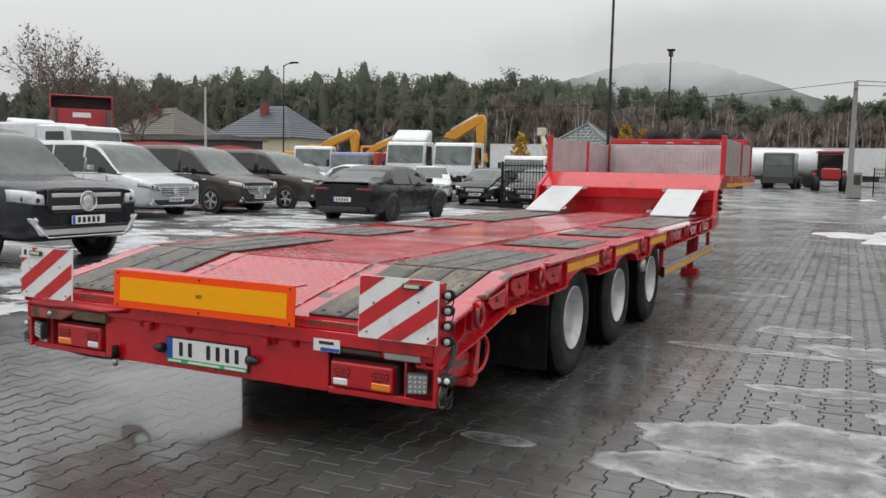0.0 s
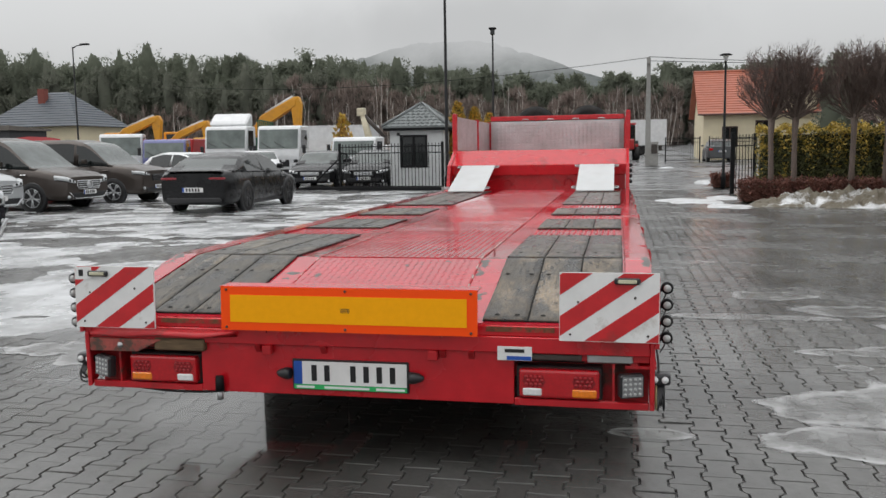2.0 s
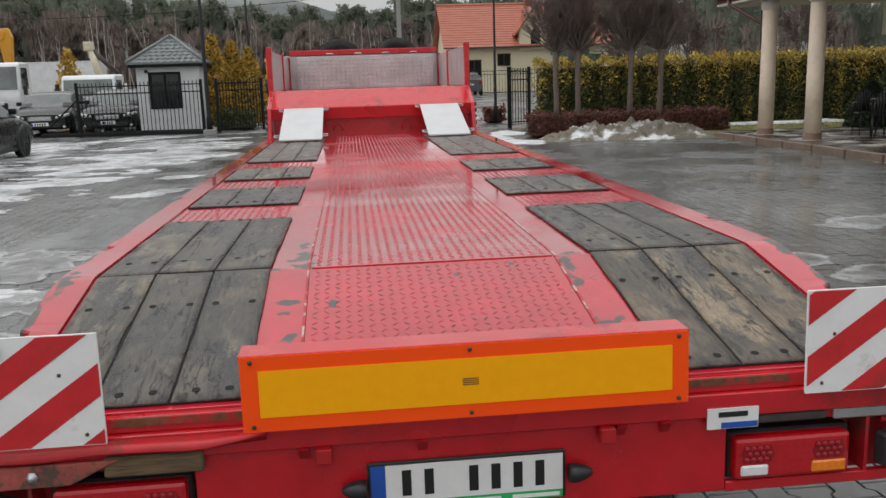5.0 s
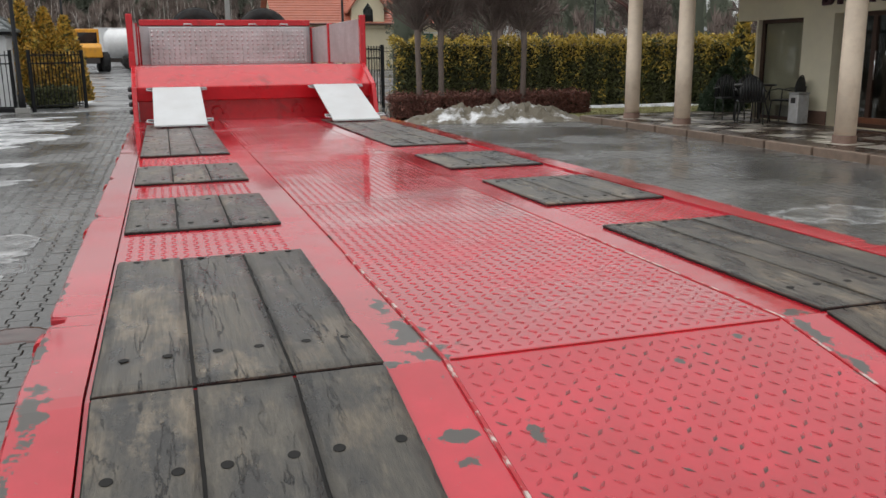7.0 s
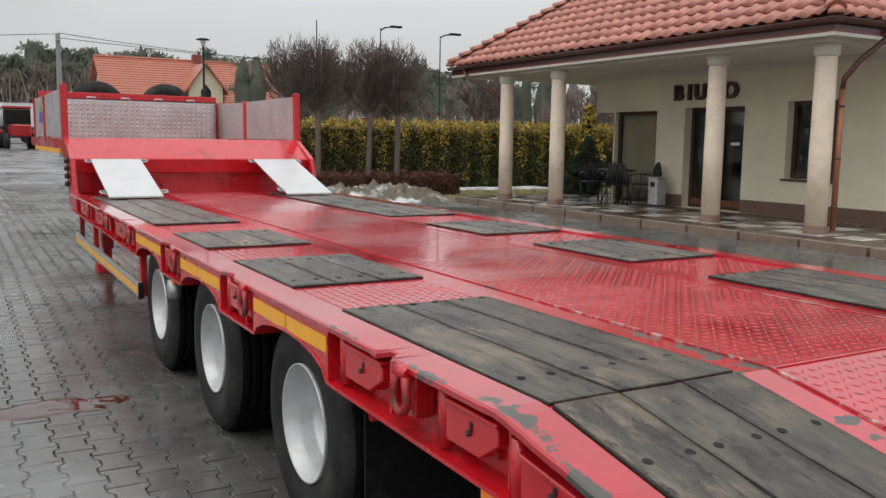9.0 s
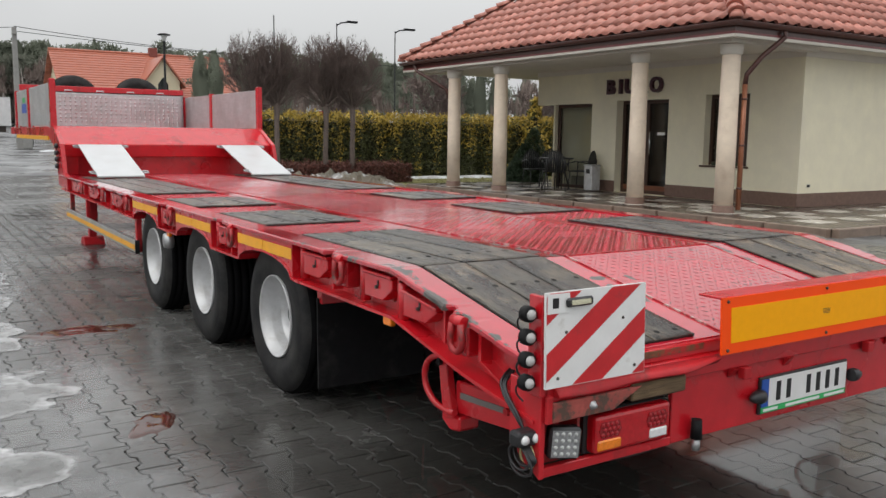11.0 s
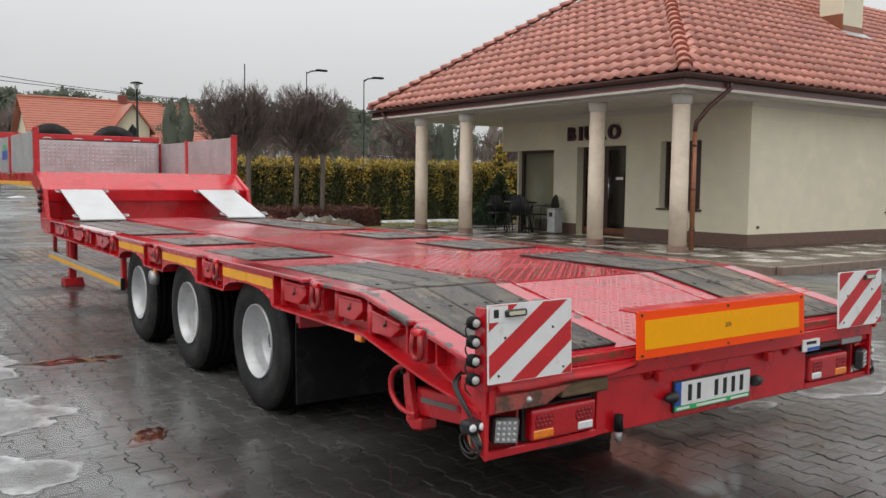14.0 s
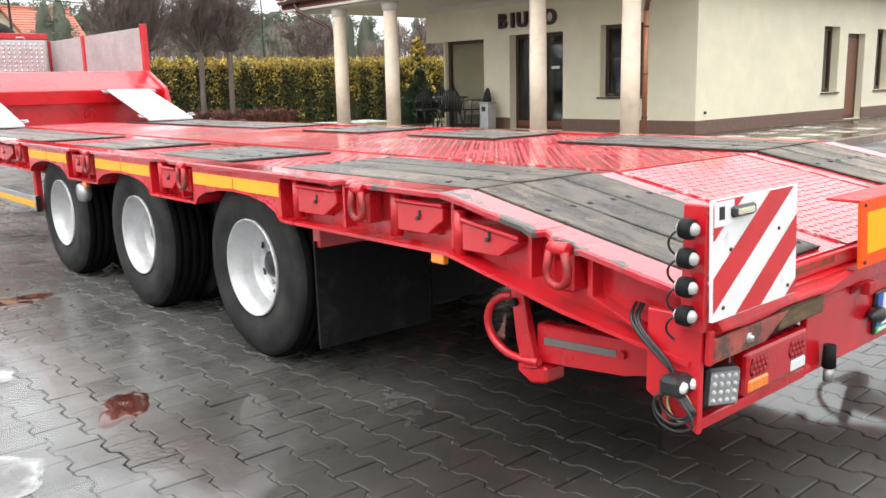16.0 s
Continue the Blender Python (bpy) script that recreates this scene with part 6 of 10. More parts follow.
for start, way in (((EX - 0.03, EY - 0.03, EZ + 0.05), (1, 1, SLOPE_Z)), ((EX - 0.03, RY1 + 0.03, EZ + 0.05), (1, -1, SLOPE_Z))):
    w = Vector(way).normalized()
    side = w.cross(Vector((0, 0, 1))).normalized()
    upv = side.cross(w)
    n_caps = int(RIDGE_R * Vector(way).length / 0.305)
    for k in range(n_caps):
        p = Vector(start) + w * 0.305 * k
        m = Matrix((side.to_4d(), w.to_4d(), upv.to_4d(), (0, 0, 0, 1))).transposed()
        m.col[3] = (*p, 1)
        o = part("hip_tile", HIP_ME, None, roof)
        o.matrix_basis = m
    bm = B()
    lathe(bm, [(0.11, 0), (0.10, 0.06), (0.06, 0.11), (0, 0.125)], 14, pose(start[0], start[1], start[2] - 0.03))
    part("hip_end", bm, CLAY, roof)
# chimney on the south slope
cx_, cy_ = 17.85, 10.1
cz_ = EZ + (cy_ - EY) * SLOPE_Z
ch = part("chimney", box(B(), cx_ - 0.45, cx_ + 0.45, cy_ - 0.30, cy_ + 0.35, cz_ - 0.5, cz_ + 1.5, 0.015), PLASTER, roof, "cream plastered chimney")
for b_ in ((cx_ - 0.47, cx_ + 0.47, cy_ - 0.32, cy_ - 0.3005, cz_ - 0.5, cz_ + 0.02), (cx_ - 0.47, cx_ - 0.4505, cy_ - 0.30, cy_ + 0.36, cz_ - 0.3, cz_ + 0.30)):
    part("chimney_flashing", box(B(), *b_), COPPER, ch)
part("flashing_apron", box(B(), -0.62, 0.5, -0.25, 0.0, 0.07, 0.085, 0, pose(cx_, cy_ - 0.3, cz_ - 0.2, math.degrees(PITCH), 0, 0)), GALV, ch)


# ---- parked vehicles ----
def paint(name, col, rough=0.25, metal=0.2):
    return mat(name, col, rough, metal, var=0.08, scale=3, coat=0.25 if max(col) < 0.1 else 0.5, spec=0.3 if max(col) < 0.1 else 0.5, dirt=tuple(c * 0.85 + 0.012 for c in col), dscale=2.5, damt=0.25, dsoft=0.3, drough=0.45)


CAR_BLACK = paint("black_car_paint", (0.009, 0.009, 0.010))
CAR_NIGHT = paint("dark_blue_black_paint", (0.018, 0.019, 0.025))
CAR_SILVER = paint("silver_car_paint", (0.50, 0.515, 0.525), 0.3, 0.3)
CAR_BROWN = paint("brown_grey_car_paint", (0.075, 0.062, 0.055), 0.28, 0.4)
CAR_WHITE = paint("white_car_paint", (0.72, 0.73, 0.74), 0.3, 0.0)
CAR_BLUE = paint("lilac_blue_paint", (0.14, 0.15, 0.33), 0.35, 0.1)
CAR_RED = paint("red_cab_paint", (0.40, 0.012, 0.016), 0.3, 0.0)
CAR_GREY = paint("grey_car_paint", (0.10, 0.105, 0.11), 0.3, 0.3)
ALLOY = mat("alloy_rim", (0.45, 0.46, 0.47), 0.3, 0.8, var=0.1)
ALLOY_D = mat("dark_alloy_rim", (0.04, 0.04, 0.042), 0.35, 0.5, var=0.1)
LIGHT_GLASS = mat("headlamp_glass", (0.55, 0.57, 0.58), 0.08, 0.3, var=0.3, scale=18, coat=0.8)
YELLOW_M = mat("machine_yellow", (0.72, 0.33, 0.02), 0.45, var=0.15, scale=2, dirt=(0.45, 0.2, 0.03), dscale=2, damt=0.3, dsoft=0.3)
# grey-green base holds the wet film and some reflected sky
WET_SKY_GLASS = mat("wet_sky_grey_glass", (0.10, 0.118, 0.113), 0.13, var=0.35, scale=2.5, coat=0.2, dirt=(0.05, 0.06, 0.058), dscale=1.2, damt=0.4, dsoft=0.4)
GLASS_REAR = mat("wet_rear_glass", (0.05, 0.06, 0.058), 0.10, var=0.3, scale=2.5, coat=0.4)
GREEN_T = mat("green_tipper_paint", (0.015, 0.10, 0.055), 0.5, var=0.2, scale=3)


def lerp_line(line, y):
    if y <= line[0][0]:
        return line[0][1]
    for (a, p), (b, q) in zip(line, line[1:]):
        if y <= b:
            t = (y - a) / (b - a)
            t = t * t * (3 - 2 * t) * 0.5 + t * 0.5
            return p + (q - p) * t
    return line[-1][1]


def plate_on(parent, x, y, z, front):
    d = 1 if front else -1
    bm = box(B(), x - 0.26, x + 0.26, y - 0.006, y + 0.006, z - 0.056, z + 0.056, 0.004)
    p = part("number_plate", bm, WHITE, parent, "white number plate")
    bm = box(B(), x - 0.256 * 1, x - 0.215, y + d * 0.0065 - 0.001, y + d * 0.0065 + 0.001, z - 0.052, z + 0.052) if not front else box(B(), x + 0.215, x + 0.256, y + 0.0055, y + 0.0075, z - 0.052, z + 0.052)
    part("blue_strip", bm, BLUE_PL, p)
    for k in range(5):
        u = x - 0.17 + 0.075 * k
        part("plate_bar", box(B(), u, u + 0.045, y + d * 0.0065 - 0.001, y + d * 0.0065 + 0.001, z - 0.036, z + 0.036), INK, p)


def car(name, label, colour, m, spec, rim=None, group="parked cars"):
    """A car heading along local +y with its middle at the origin. top: height of bonnet and belt; roof: outline of the cabin."""
    L, W, R = spec["L"], spec["W"] / 2, spec["R"]
    y0, y1 = -L / 2, L / 2
    c = thing(name, label, "pickup" if "pickup" in name else "van" if "van" in name else "car", group, m)
    low = spec.get("low", 0.24)
    top = [(y + y0, z) for y, z in spec["top"]]
    bm = B()
    rings = []
    for f in (0.0, 0.008, 0.025, 0.06, 0.12, 0.2, 0.3, 0.4, 0.5, 0.6, 0.7, 0.78, 0.85, 0.90, 0.94, 0.97, 0.987, 1.0):
        y = y0 + f * L
        e = min(f, 1 - f)
        w = W * (1 - 0.16 * max(0, 1 - e / 0.10) ** 2.2)
        zt = lerp_line(top, y)
        lo = low + 0.10 * max(0, 1 - e / 0.03) ** 2
        sh = zt - lo
        ring = [(w * 0.80, y, lo), (w * 0.955, y, lo + 0.05), (w * 0.985, y, lo + sh * 0.22), (w, y, lo + sh * 0.48), (w * 0.992, y, lo + sh * 0.72), (w * 0.955, y, zt - 0.055), (w * 0.90, y, zt - 0.012), (w * 0.72, y, zt + 0.012), (w * 0.36, y, zt + 0.026)]
        rings.append(ring + [(-a, b, d) for a, b, d in ring[::-1]])
    loft(bm, rings)
    part("body", bm, colour, c)
    # cabin
    roof_ = [(y + y0, z) for y, z in spec["roof"]]
    ys_ = [roof_[0][0]]
    for (a, p), (b, q) in zip(roof_, roof_[1:]):
        n = max(2, int((b - a) / 0.07))
        ys_ += [a + (b - a) * k / n for k in range(1, n + 1)]
    tap = spec.get("taper", 0.80)

    def cabin(y):
        zr, zb = lerp_line(roof_, y), lerp_line(top, y) - 0.03
        zr = max(zr, zb + 0.012)
        wb = W * 0.945
        h = (zr - zb) / max(0.1, spec["H"] - zb)
        wt = wb * (1 - (1 - tap) * min(1, h))
        ring = [(wb, y, zb), (wb + (wt - wb) * 0.5, y, zb + (zr - zb) * 0.5), (wt + (wb - wt) * 0.10, y, zb + (zr - zb) * 0.86), (wt * 0.95, y, zr - 0.012 * h), (wt * 0.6, y, zr + 0.012 * h)]
        return ring + [(-a, b, d) for a, b, d in ring[::-1]]
    whole = B()
    loft(whole, [cabin(y) for y in ys_])
    pil = [(y0 + yb, y0 + yt, wd) for yb, yt, wd in spec["pillars"]]
    ra, rb = y0 + spec["skin"][0], y0 + spec["skin"][1]

    def glazed(f):
        """None for painted metal, else the kind of pane."""
        q = f.calc_center_median()
        zb, zr = lerp_line(top, q.y) - 0.03, max(lerp_line(roof_, q.y), lerp_line(top, q.y))
        h = (q.z - zb) / max(0.05, zr - zb)
        wt = W * 0.945 * tap
        if abs(f.normal.y) > 0.97 or f.normal.z < -0.5:
            return None
        if abs(q.x) < wt * 0.93 and abs(f.normal.x) < 0.45:
            return "screen" if (q.y > rb + 0.03 or q.y < ra - 0.03) and zr - zb > 0.05 else None
        if abs(f.normal.x) < 0.45 or h > 0.88:
            return None
        hh = (q.z - zb) / max(0.1, spec["H"] - zb)
        at = [(yb + (yt - yb) * min(1, hh), wd) for yb, yt, wd in pil]
        if q.y > at[0][0] - at[0][1] or q.y < at[-1][0] + at[-1][1] * 1.4:
            return None
        return None if any(abs(q.y - yy) < wd * 1.1 for yy, wd in at[1:-1]) else "side"
    whole.normal_update()
    whole.faces.ensure_lookup_table()
    whole.faces.index_update()
    kinds = [glazed(f) for f in whole.faces]
    bm = whole.copy()
    bm.faces.ensure_lookup_table()
    bmesh.ops.delete(bm, geom=[f for f, k in zip(list(bm.faces), kinds) if k], context="FACES")
    part("cabin_shell", bm, colour, c)
    left = {f.index: k for f, k in zip(whole.faces, kinds) if k}
    while left:
        first = min(left)
        kind = left.pop(first)
        pane, todo = {first}, [whole.faces[first]]
        while todo:
            for e in todo.pop().edges:
                for g in e.link_faces:
                    if left.get(g.index) == kind:
                        left.pop(g.index)
                        pane.add(g.index)
                        todo.append(g)
        bm = whole.copy()
        bm.faces.ensure_lookup_table()
        y_mid = sum(bm.faces[i].calc_center_median().y for i in pane) / len(pane)
        bmesh.ops.delete(bm, geom=[f for f in bm.faces if f.index not in pane], context="FACES")
        if kind == "side":
            part("side_window", bm, GLASS_CAR, c, "dark tinted side window")
        elif y_mid > 0:
            part("windscreen", bm, WET_SKY_GLASS, c, "wet windscreen with reflected sky put into its grey")
        else:
            part("rear_window", bm, GLASS_REAR, c, "dark wet rear window")
    whole.free()
    # belt line and sills
    for s in (-1, 1):
        bm = B()
        ya, yb = spec["skin"][0] - 0.2, spec["skin"][1] + 0.35
        pts = [(s * W * 0.958, y0 + ya + (yb - ya) * k / 10, lerp_line(top, y0 + ya + (yb - ya) * k / 10) - 0.03) for k in range(11)]
        tube(bm, pts, 0.012, 6)
        part("belt_trim", bm, CHROME if spec.get("chrome") else PLASTIC, c)
        bm = box(B(), s * W * 0.90 - 0.05, s * W * 0.90 + 0.05, y0 + L * 0.16, y0 + L * 0.84, low - 0.04, low + 0.07, 0.012)
        part("sill", bm, PLASTIC, c)
        # mirror
        ym = y0 + spec["skin"][1] + 0.25
        zm = lerp_line(top, ym) + 0.09
        bm = box(B(), s * (W + 0.10) - 0.085, s * (W + 0.10) + 0.085, ym - 0.05, ym + 0.06, zm - 0.055, zm + 0.075, 0.03)
        part("mirror", bm, spec.get("mirror", colour), c)
        for yd in spec["doors"]:
            bm = box(B(), s * (W * 0.999) - 0.006, s * (W * 0.999) + 0.004, y0 + yd - 0.004, y0 + yd + 0.004, low + 0.10, lerp_line(top, y0 + yd) - 0.08)
            part("door_gap", bm, INK, c)
            bm = box(B(), s * (W + 0.004) - 0.015, s * (W + 0.004) + 0.015, y0 + yd + 0.08, y0 + yd + 0.26, lerp_line(top, y0 + yd) - 0.19, lerp_line(top, y0 + yd) - 0.165, 0.008)
            part("door_handle", bm, CHROME if spec.get("chrome") else colour, c)
    # wheels
    for ya in spec["axles"]:
        for s in (-1, 1):
            bm = B()
            lathe(bm, [(R + 0.055, 0.0), (R + 0.055, 0.10), (R + 0.035, 0.112), (0.0, 0.112)], 32, pose(s * (W - 0.105), y0 + ya, R, 0, s * 90, 0))
            part("wheel_arch", bm, PLASTIC, c)
            w = thing("wheel", "", "")
            w.parent = c
            w.matrix_basis = pose(s * (W - 0.085), y0 + ya, R, 0, s * 90, 0)
            bm = B()
            k = R / 0.34
            lathe(bm, [(0.225 * k, -0.1), (R - 0.02, -0.1), (R, -0.08), (R, 0.075), (R - 0.02, 0.098), (0.27 * k, 0.106), (0.245 * k, 0.10)], 36, cap=False)
            part("tyre", bm, TYRE, w)
            bm = B()
            lathe(bm, [(0.246 * k, 0.10), (0.238 * k, 0.102), (0.228 * k, 0.08), (0.222 * k, 0.03), (0.0, 0.03)], 32, cap=False)
            part("rim_barrel", bm, ALLOY_D, w)
            bm = B()
            ns = spec.get("spokes", 5)
            for q in range(ns):
                a = 2 * math.pi * q / ns
                for da in (-0.10, 0.10):
                    ca, sa = math.cos(a + da), math.sin(a + da)
                    ca2, sa2 = math.cos(a + da * 1.6), math.sin(a + da * 1.6)
                    tube(bm, [(0.05 * k * ca, 0.05 * k * sa, 0.088), (0.14 * k * ca, 0.14 * k * sa, 0.094), (0.234 * k * ca2, 0.234 * k * sa2, 0.096)], [0.022 * k, 0.017 * k, 0.015 * k], 6)
            lathe(bm, [(0.06 * k, 0.07), (0.06 * k, 0.1), (0.03 * k, 0.108), (0.0, 0.108)], 14)
            lathe(bm, [(0.246 * k, 0.098), (0.240 * k, 0.106), (0.230 * k, 0.10)], 36, cap=False)
            part("rim", bm, rim or ALLOY, w, "alloy wheel rim")
    return c


GRILLE_S = mat("bright_grille_metal", (0.62, 0.63, 0.64), 0.25, 0.4, var=0.06)


def nose_back(spec, xr):
    """How far the corner of the nose lies behind its front, at a share of the half width."""
    return 0.0 if xr <= 0.84 else spec["L"] * 0.1 * (1 - ((1 - xr) / 0.16) ** 0.4545)


def swept(spec, lines, proud, thick, s=1, n=9):
    """A plate that wraps round the corner of the nose: lines of (share of half width, low, high)."""
    bm = B()
    W, yf = spec["W"] / 2, spec["L"] / 2
    rings = []
    for k in range(n + 1):
        xr = lines[0][0] + (lines[-1][0] - lines[0][0]) * k / n
        lo, hi = lerp_line([(a, b) for a, b, _ in lines], xr), lerp_line([(a, c) for a, _, c in lines], xr)
        d = nose_back(spec, xr)
        x, y = s * W * (xr + proud * 0.6 * (xr > 0.84)), yf - d + proud
        back = [(x - s * thick * 0.6, y - thick, hi), (x - s * thick * 0.6, y - thick, lo)]
        rings.append([(x, y, lo), (x, y, (lo + hi) / 2 + 0.0), (x, y - 0.02, hi)] + back)
    return loft(bm, rings)


def front_face(c, spec, kind, colour):
    L, W = spec["L"], spec["W"] / 2
    y = L / 2
    gz, gh, gw = spec.get("grille", (0.62, 0.12, 0.36))
    bm = B()
    prism(bm, [(-gw * 0.86, gz - gh), (gw * 0.86, gz - gh), (gw, gz - gh * 0.2), (gw * 0.97, gz + gh), (-gw * 0.97, gz + gh), (-gw, gz - gh * 0.2)], "y", y - 0.06, y + 0.02, 0.012)
    g = part("grille", bm, PLASTIC, c, "black radiator grille")
    nb, bh = spec.get("slats", 3), spec.get("bar", 0.013)
    for k in range(nb):
        zz = gz - gh * 0.55 + gh * 1.1 * k / max(1, nb - 1)
        part("grille_bar", box(B(), -gw * 0.9, gw * 0.9, y + 0.012, y + 0.036, zz - bh, zz + bh, 0.007), GRILLE_S if kind != "plain" else PLASTIC, g)
    if kind != "plain":
        out = [(-gw * 0.88, gz - gh), (gw * 0.88, gz - gh), (gw * 1.01, gz - gh * 0.2), (gw * 0.98, gz + gh), (-gw * 0.98, gz + gh), (-gw * 1.01, gz - gh * 0.2)]
        part("grille_surround", tube(B(), [(u, y + 0.018, v) for u, v in out], 0.012, 6, True), GRILLE_S if kind == "round" and bh < 0.02 else PLASTIC, g)
    if kind == "round":
        br = spec.get("badge", 0.10)
        bm = B()
        tube(bm, [(br * math.cos(t * math.pi / 12), y + 0.045, gz + br * math.sin(t * math.pi / 12)) for t in range(24)], 0.012, 8, True)
        lathe(bm, [(br * 0.9, 0.0), (br * 0.4, 0.014), (0, 0.016)], 24, pose(0, y + 0.03, gz, -90, 0, 0))
        part("round_badge", bm, GRILLE_S, g, "plain round chrome badge")
    a0, a1, z0, z1, z2, z3 = spec.get("lamp", (0.50, 0.965, 0.70, 0.79, 0.80, 0.90))
    for s in (-1, 1):
        lm = part("headlamp", swept(spec, [(a0, z0, z1), ((a0 + a1) / 2, z0 + (z2 - z0) * 0.25, z1 + (z3 - z1) * 0.55), (a1, z2, z3)], 0.014, 0.05, s), LIGHT_GLASS, c, "clear swept headlamp")
        part("lamp_rim", swept(spec, [(a0 - 0.02, z0 - 0.014, z0 + 0.004), ((a0 + a1) / 2, z0 + (z2 - z0) * 0.25 - 0.014, z0 + (z2 - z0) * 0.25 + 0.004), (a1, z2 - 0.014, z2 + 0.004)], 0.018, 0.04, s), PLASTIC, lm)
        for xr in (a0 + 0.10, a0 + 0.24):
            zc = z0 + (z2 - z0) * (xr - a0) / (a1 - a0) * 0.6 + 0.05
            bm = B()
            lathe(bm, [(0.0, 0.006), (0.028, 0.004), (0.034, 0.0), (0.03, -0.01)], 12, pose(s * W * xr, y - nose_back(spec, xr) + 0.013, zc, -90, 0, 0))
            part("lamp_lens", bm, GLASS_CAR, lm)
        bm = B()
        lathe(bm, [(0.0, 0.02), (0.045, 0.015), (0.05, 0.0)], 14, pose(s * W * 0.80, y - 0.012, spec.get("fog_z", gz - gh - 0.20), -90, 0, s * -15))
        part("fog_lamp", bm, LIGHT_GLASS, c)
    bz = spec.get("low", 0.24)
    part("lower_grille", prism(B(), [(-W * 0.62, bz + 0.07), (W * 0.62, bz + 0.07), (W * 0.74, bz + 0.20), (-W * 0.74, bz + 0.20)], "y", y - 0.1, y + 0.014, 0.01), PLASTIC, c)
    if kind == "round":
        part("bumper_strip", tube(B(), [(-W * 0.80, y + 0.012, bz + 0.22), (-W * 0.62, y + 0.02, bz + 0.055), (W * 0.62, y + 0.02, bz + 0.055), (W * 0.80, y + 0.012, bz + 0.22)], 0.012, 6), CHROME, c)
    plate_on(c, 0.0, y + 0.042, spec.get("plate_z", bz + 0.27), True)
    bm = B()
    for s in (-1, 1):
        yb = spec["skin"][1] - spec["L"] / 2 + 0.62
        tube(bm, [(s * 0.1 + 0.35, yb + 0.02, lerp_line(spec["top"], yb + spec["L"] / 2) + 0.03), (s * 0.1 - 0.1, yb - 0.16, lerp_line(spec["top"], yb + spec["L"] / 2) + 0.12)], 0.010, 6)
    part("wipers", bm, PLASTIC, c)


PICKUP = dict(L=5.3, W=1.92, H=1.82, R=0.39, low=0.33, top=[(0, 1.12), (1.6, 1.14), (3.6, 1.16), (4.1, 1.13), (5.0, 1.06), (5.3, 0.98)],
              roof=[(1.55, 1.14), (1.75, 1.76), (2.2, 1.82), (3.0, 1.80), (3.35, 1.70), (4.05, 1.12)], skin=(1.75, 3.2), pillars=[(4.0, 3.25, 0.035), (2.55, 2.5, 0.04), (1.62, 1.75, 0.05)],
              doors=(1.75, 2.55, 3.6), axles=(1.15, 4.35), grille=(0.84, 0.145, 0.60), slats=2, bar=0.026, badge=0.125, lamp=(0.66, 0.975, 0.80, 0.95, 0.84, 0.99), fog_z=0.60, plate_z=0.60, taper=0.82)
VAN = dict(L=5.1, W=1.93, H=1.90, R=0.345, low=0.26, top=[(0, 1.08), (1.5, 1.1), (3.6, 1.12), (4.15, 1.09), (4.75, 0.98), (5.1, 0.84)],
           roof=[(0.02, 1.1), (0.14, 1.82), (0.7, 1.90), (2.6, 1.90), (3.15, 1.80), (4.2, 1.08)], skin=(0.12, 3.05), pillars=[(4.15, 3.1, 0.035), (2.9, 2.75, 0.05), (1.6, 1.6, 0.04), (0.25, 0.3, 0.06)],
           doors=(1.65, 2.9, 3.75), axles=(0.95, 4.15), grille=(0.66, 0.105, 0.46), slats=3, lamp=(0.52, 0.975, 0.70, 0.78, 0.80, 0.91), plate_z=0.47, chrome=True, taper=0.84)
VAN_B = dict(VAN, L=4.95, top=[(0, 1.08), (1.5, 1.1), (3.5, 1.14), (4.0, 1.12), (4.6, 1.04), (4.95, 0.92)], roof=[(0.02, 1.1), (0.12, 1.80), (0.7, 1.88), (2.5, 1.88), (3.05, 1.78), (4.0, 1.11)], axles=(0.95, 4.05), chrome=False, slats=4, lamp=(0.50, 0.975, 0.80, 0.88, 0.86, 0.95), grille=(0.74, 0.10, 0.36), doors=(1.6, 2.8, 3.65), skin=(0.12, 2.95), pillars=[(3.95, 3.0, 0.04), (2.85, 2.7, 0.05), (1.55, 1.55, 0.05), (0.25, 0.3, 0.06)])
COUPE = dict(L=4.86, W=1.87, H=1.43, R=0.345, low=0.20, top=[(0, 0.92), (0.25, 1.00), (0.8, 1.0), (2.4, 0.98), (3.5, 0.95), (4.4, 0.80), (4.86, 0.66)],
             roof=[(0.35, 1.0), (1.2, 1.34), (1.9, 1.43), (2.5, 1.42), (2.9, 1.34), (3.65, 0.95)], skin=(1.02, 2.75), pillars=[(3.6, 2.85, 0.03), (2.2, 2.1, 0.03), (0.95, 1.45, 0.06)],
             doors=(1.35, 2.25, 3.3), axles=(1.02, 3.86), taper=0.76)
SEDAN = dict(L=4.8, W=1.83, H=1.46, R=0.325, low=0.21, top=[(0, 0.96), (0.6, 1.0), (2.4, 0.98), (3.4, 0.96), (4.3, 0.86), (4.8, 0.68)],
             roof=[(0.6, 1.0), (1.4, 1.38), (2.0, 1.46), (2.6, 1.45), (2.95, 1.37), (3.65, 0.96)], skin=(1.4, 2.8), pillars=[(3.6, 2.9, 0.03), (2.25, 2.15, 0.035), (0.95, 1.45, 0.05)],
             doors=(1.4, 2.3, 3.3), axles=(0.98, 3.78), grille=(0.58, 0.085, 0.40), slats=4, lamp=(0.54, 0.975, 0.58, 0.66, 0.66, 0.74), plate_z=0.40, taper=0.77)
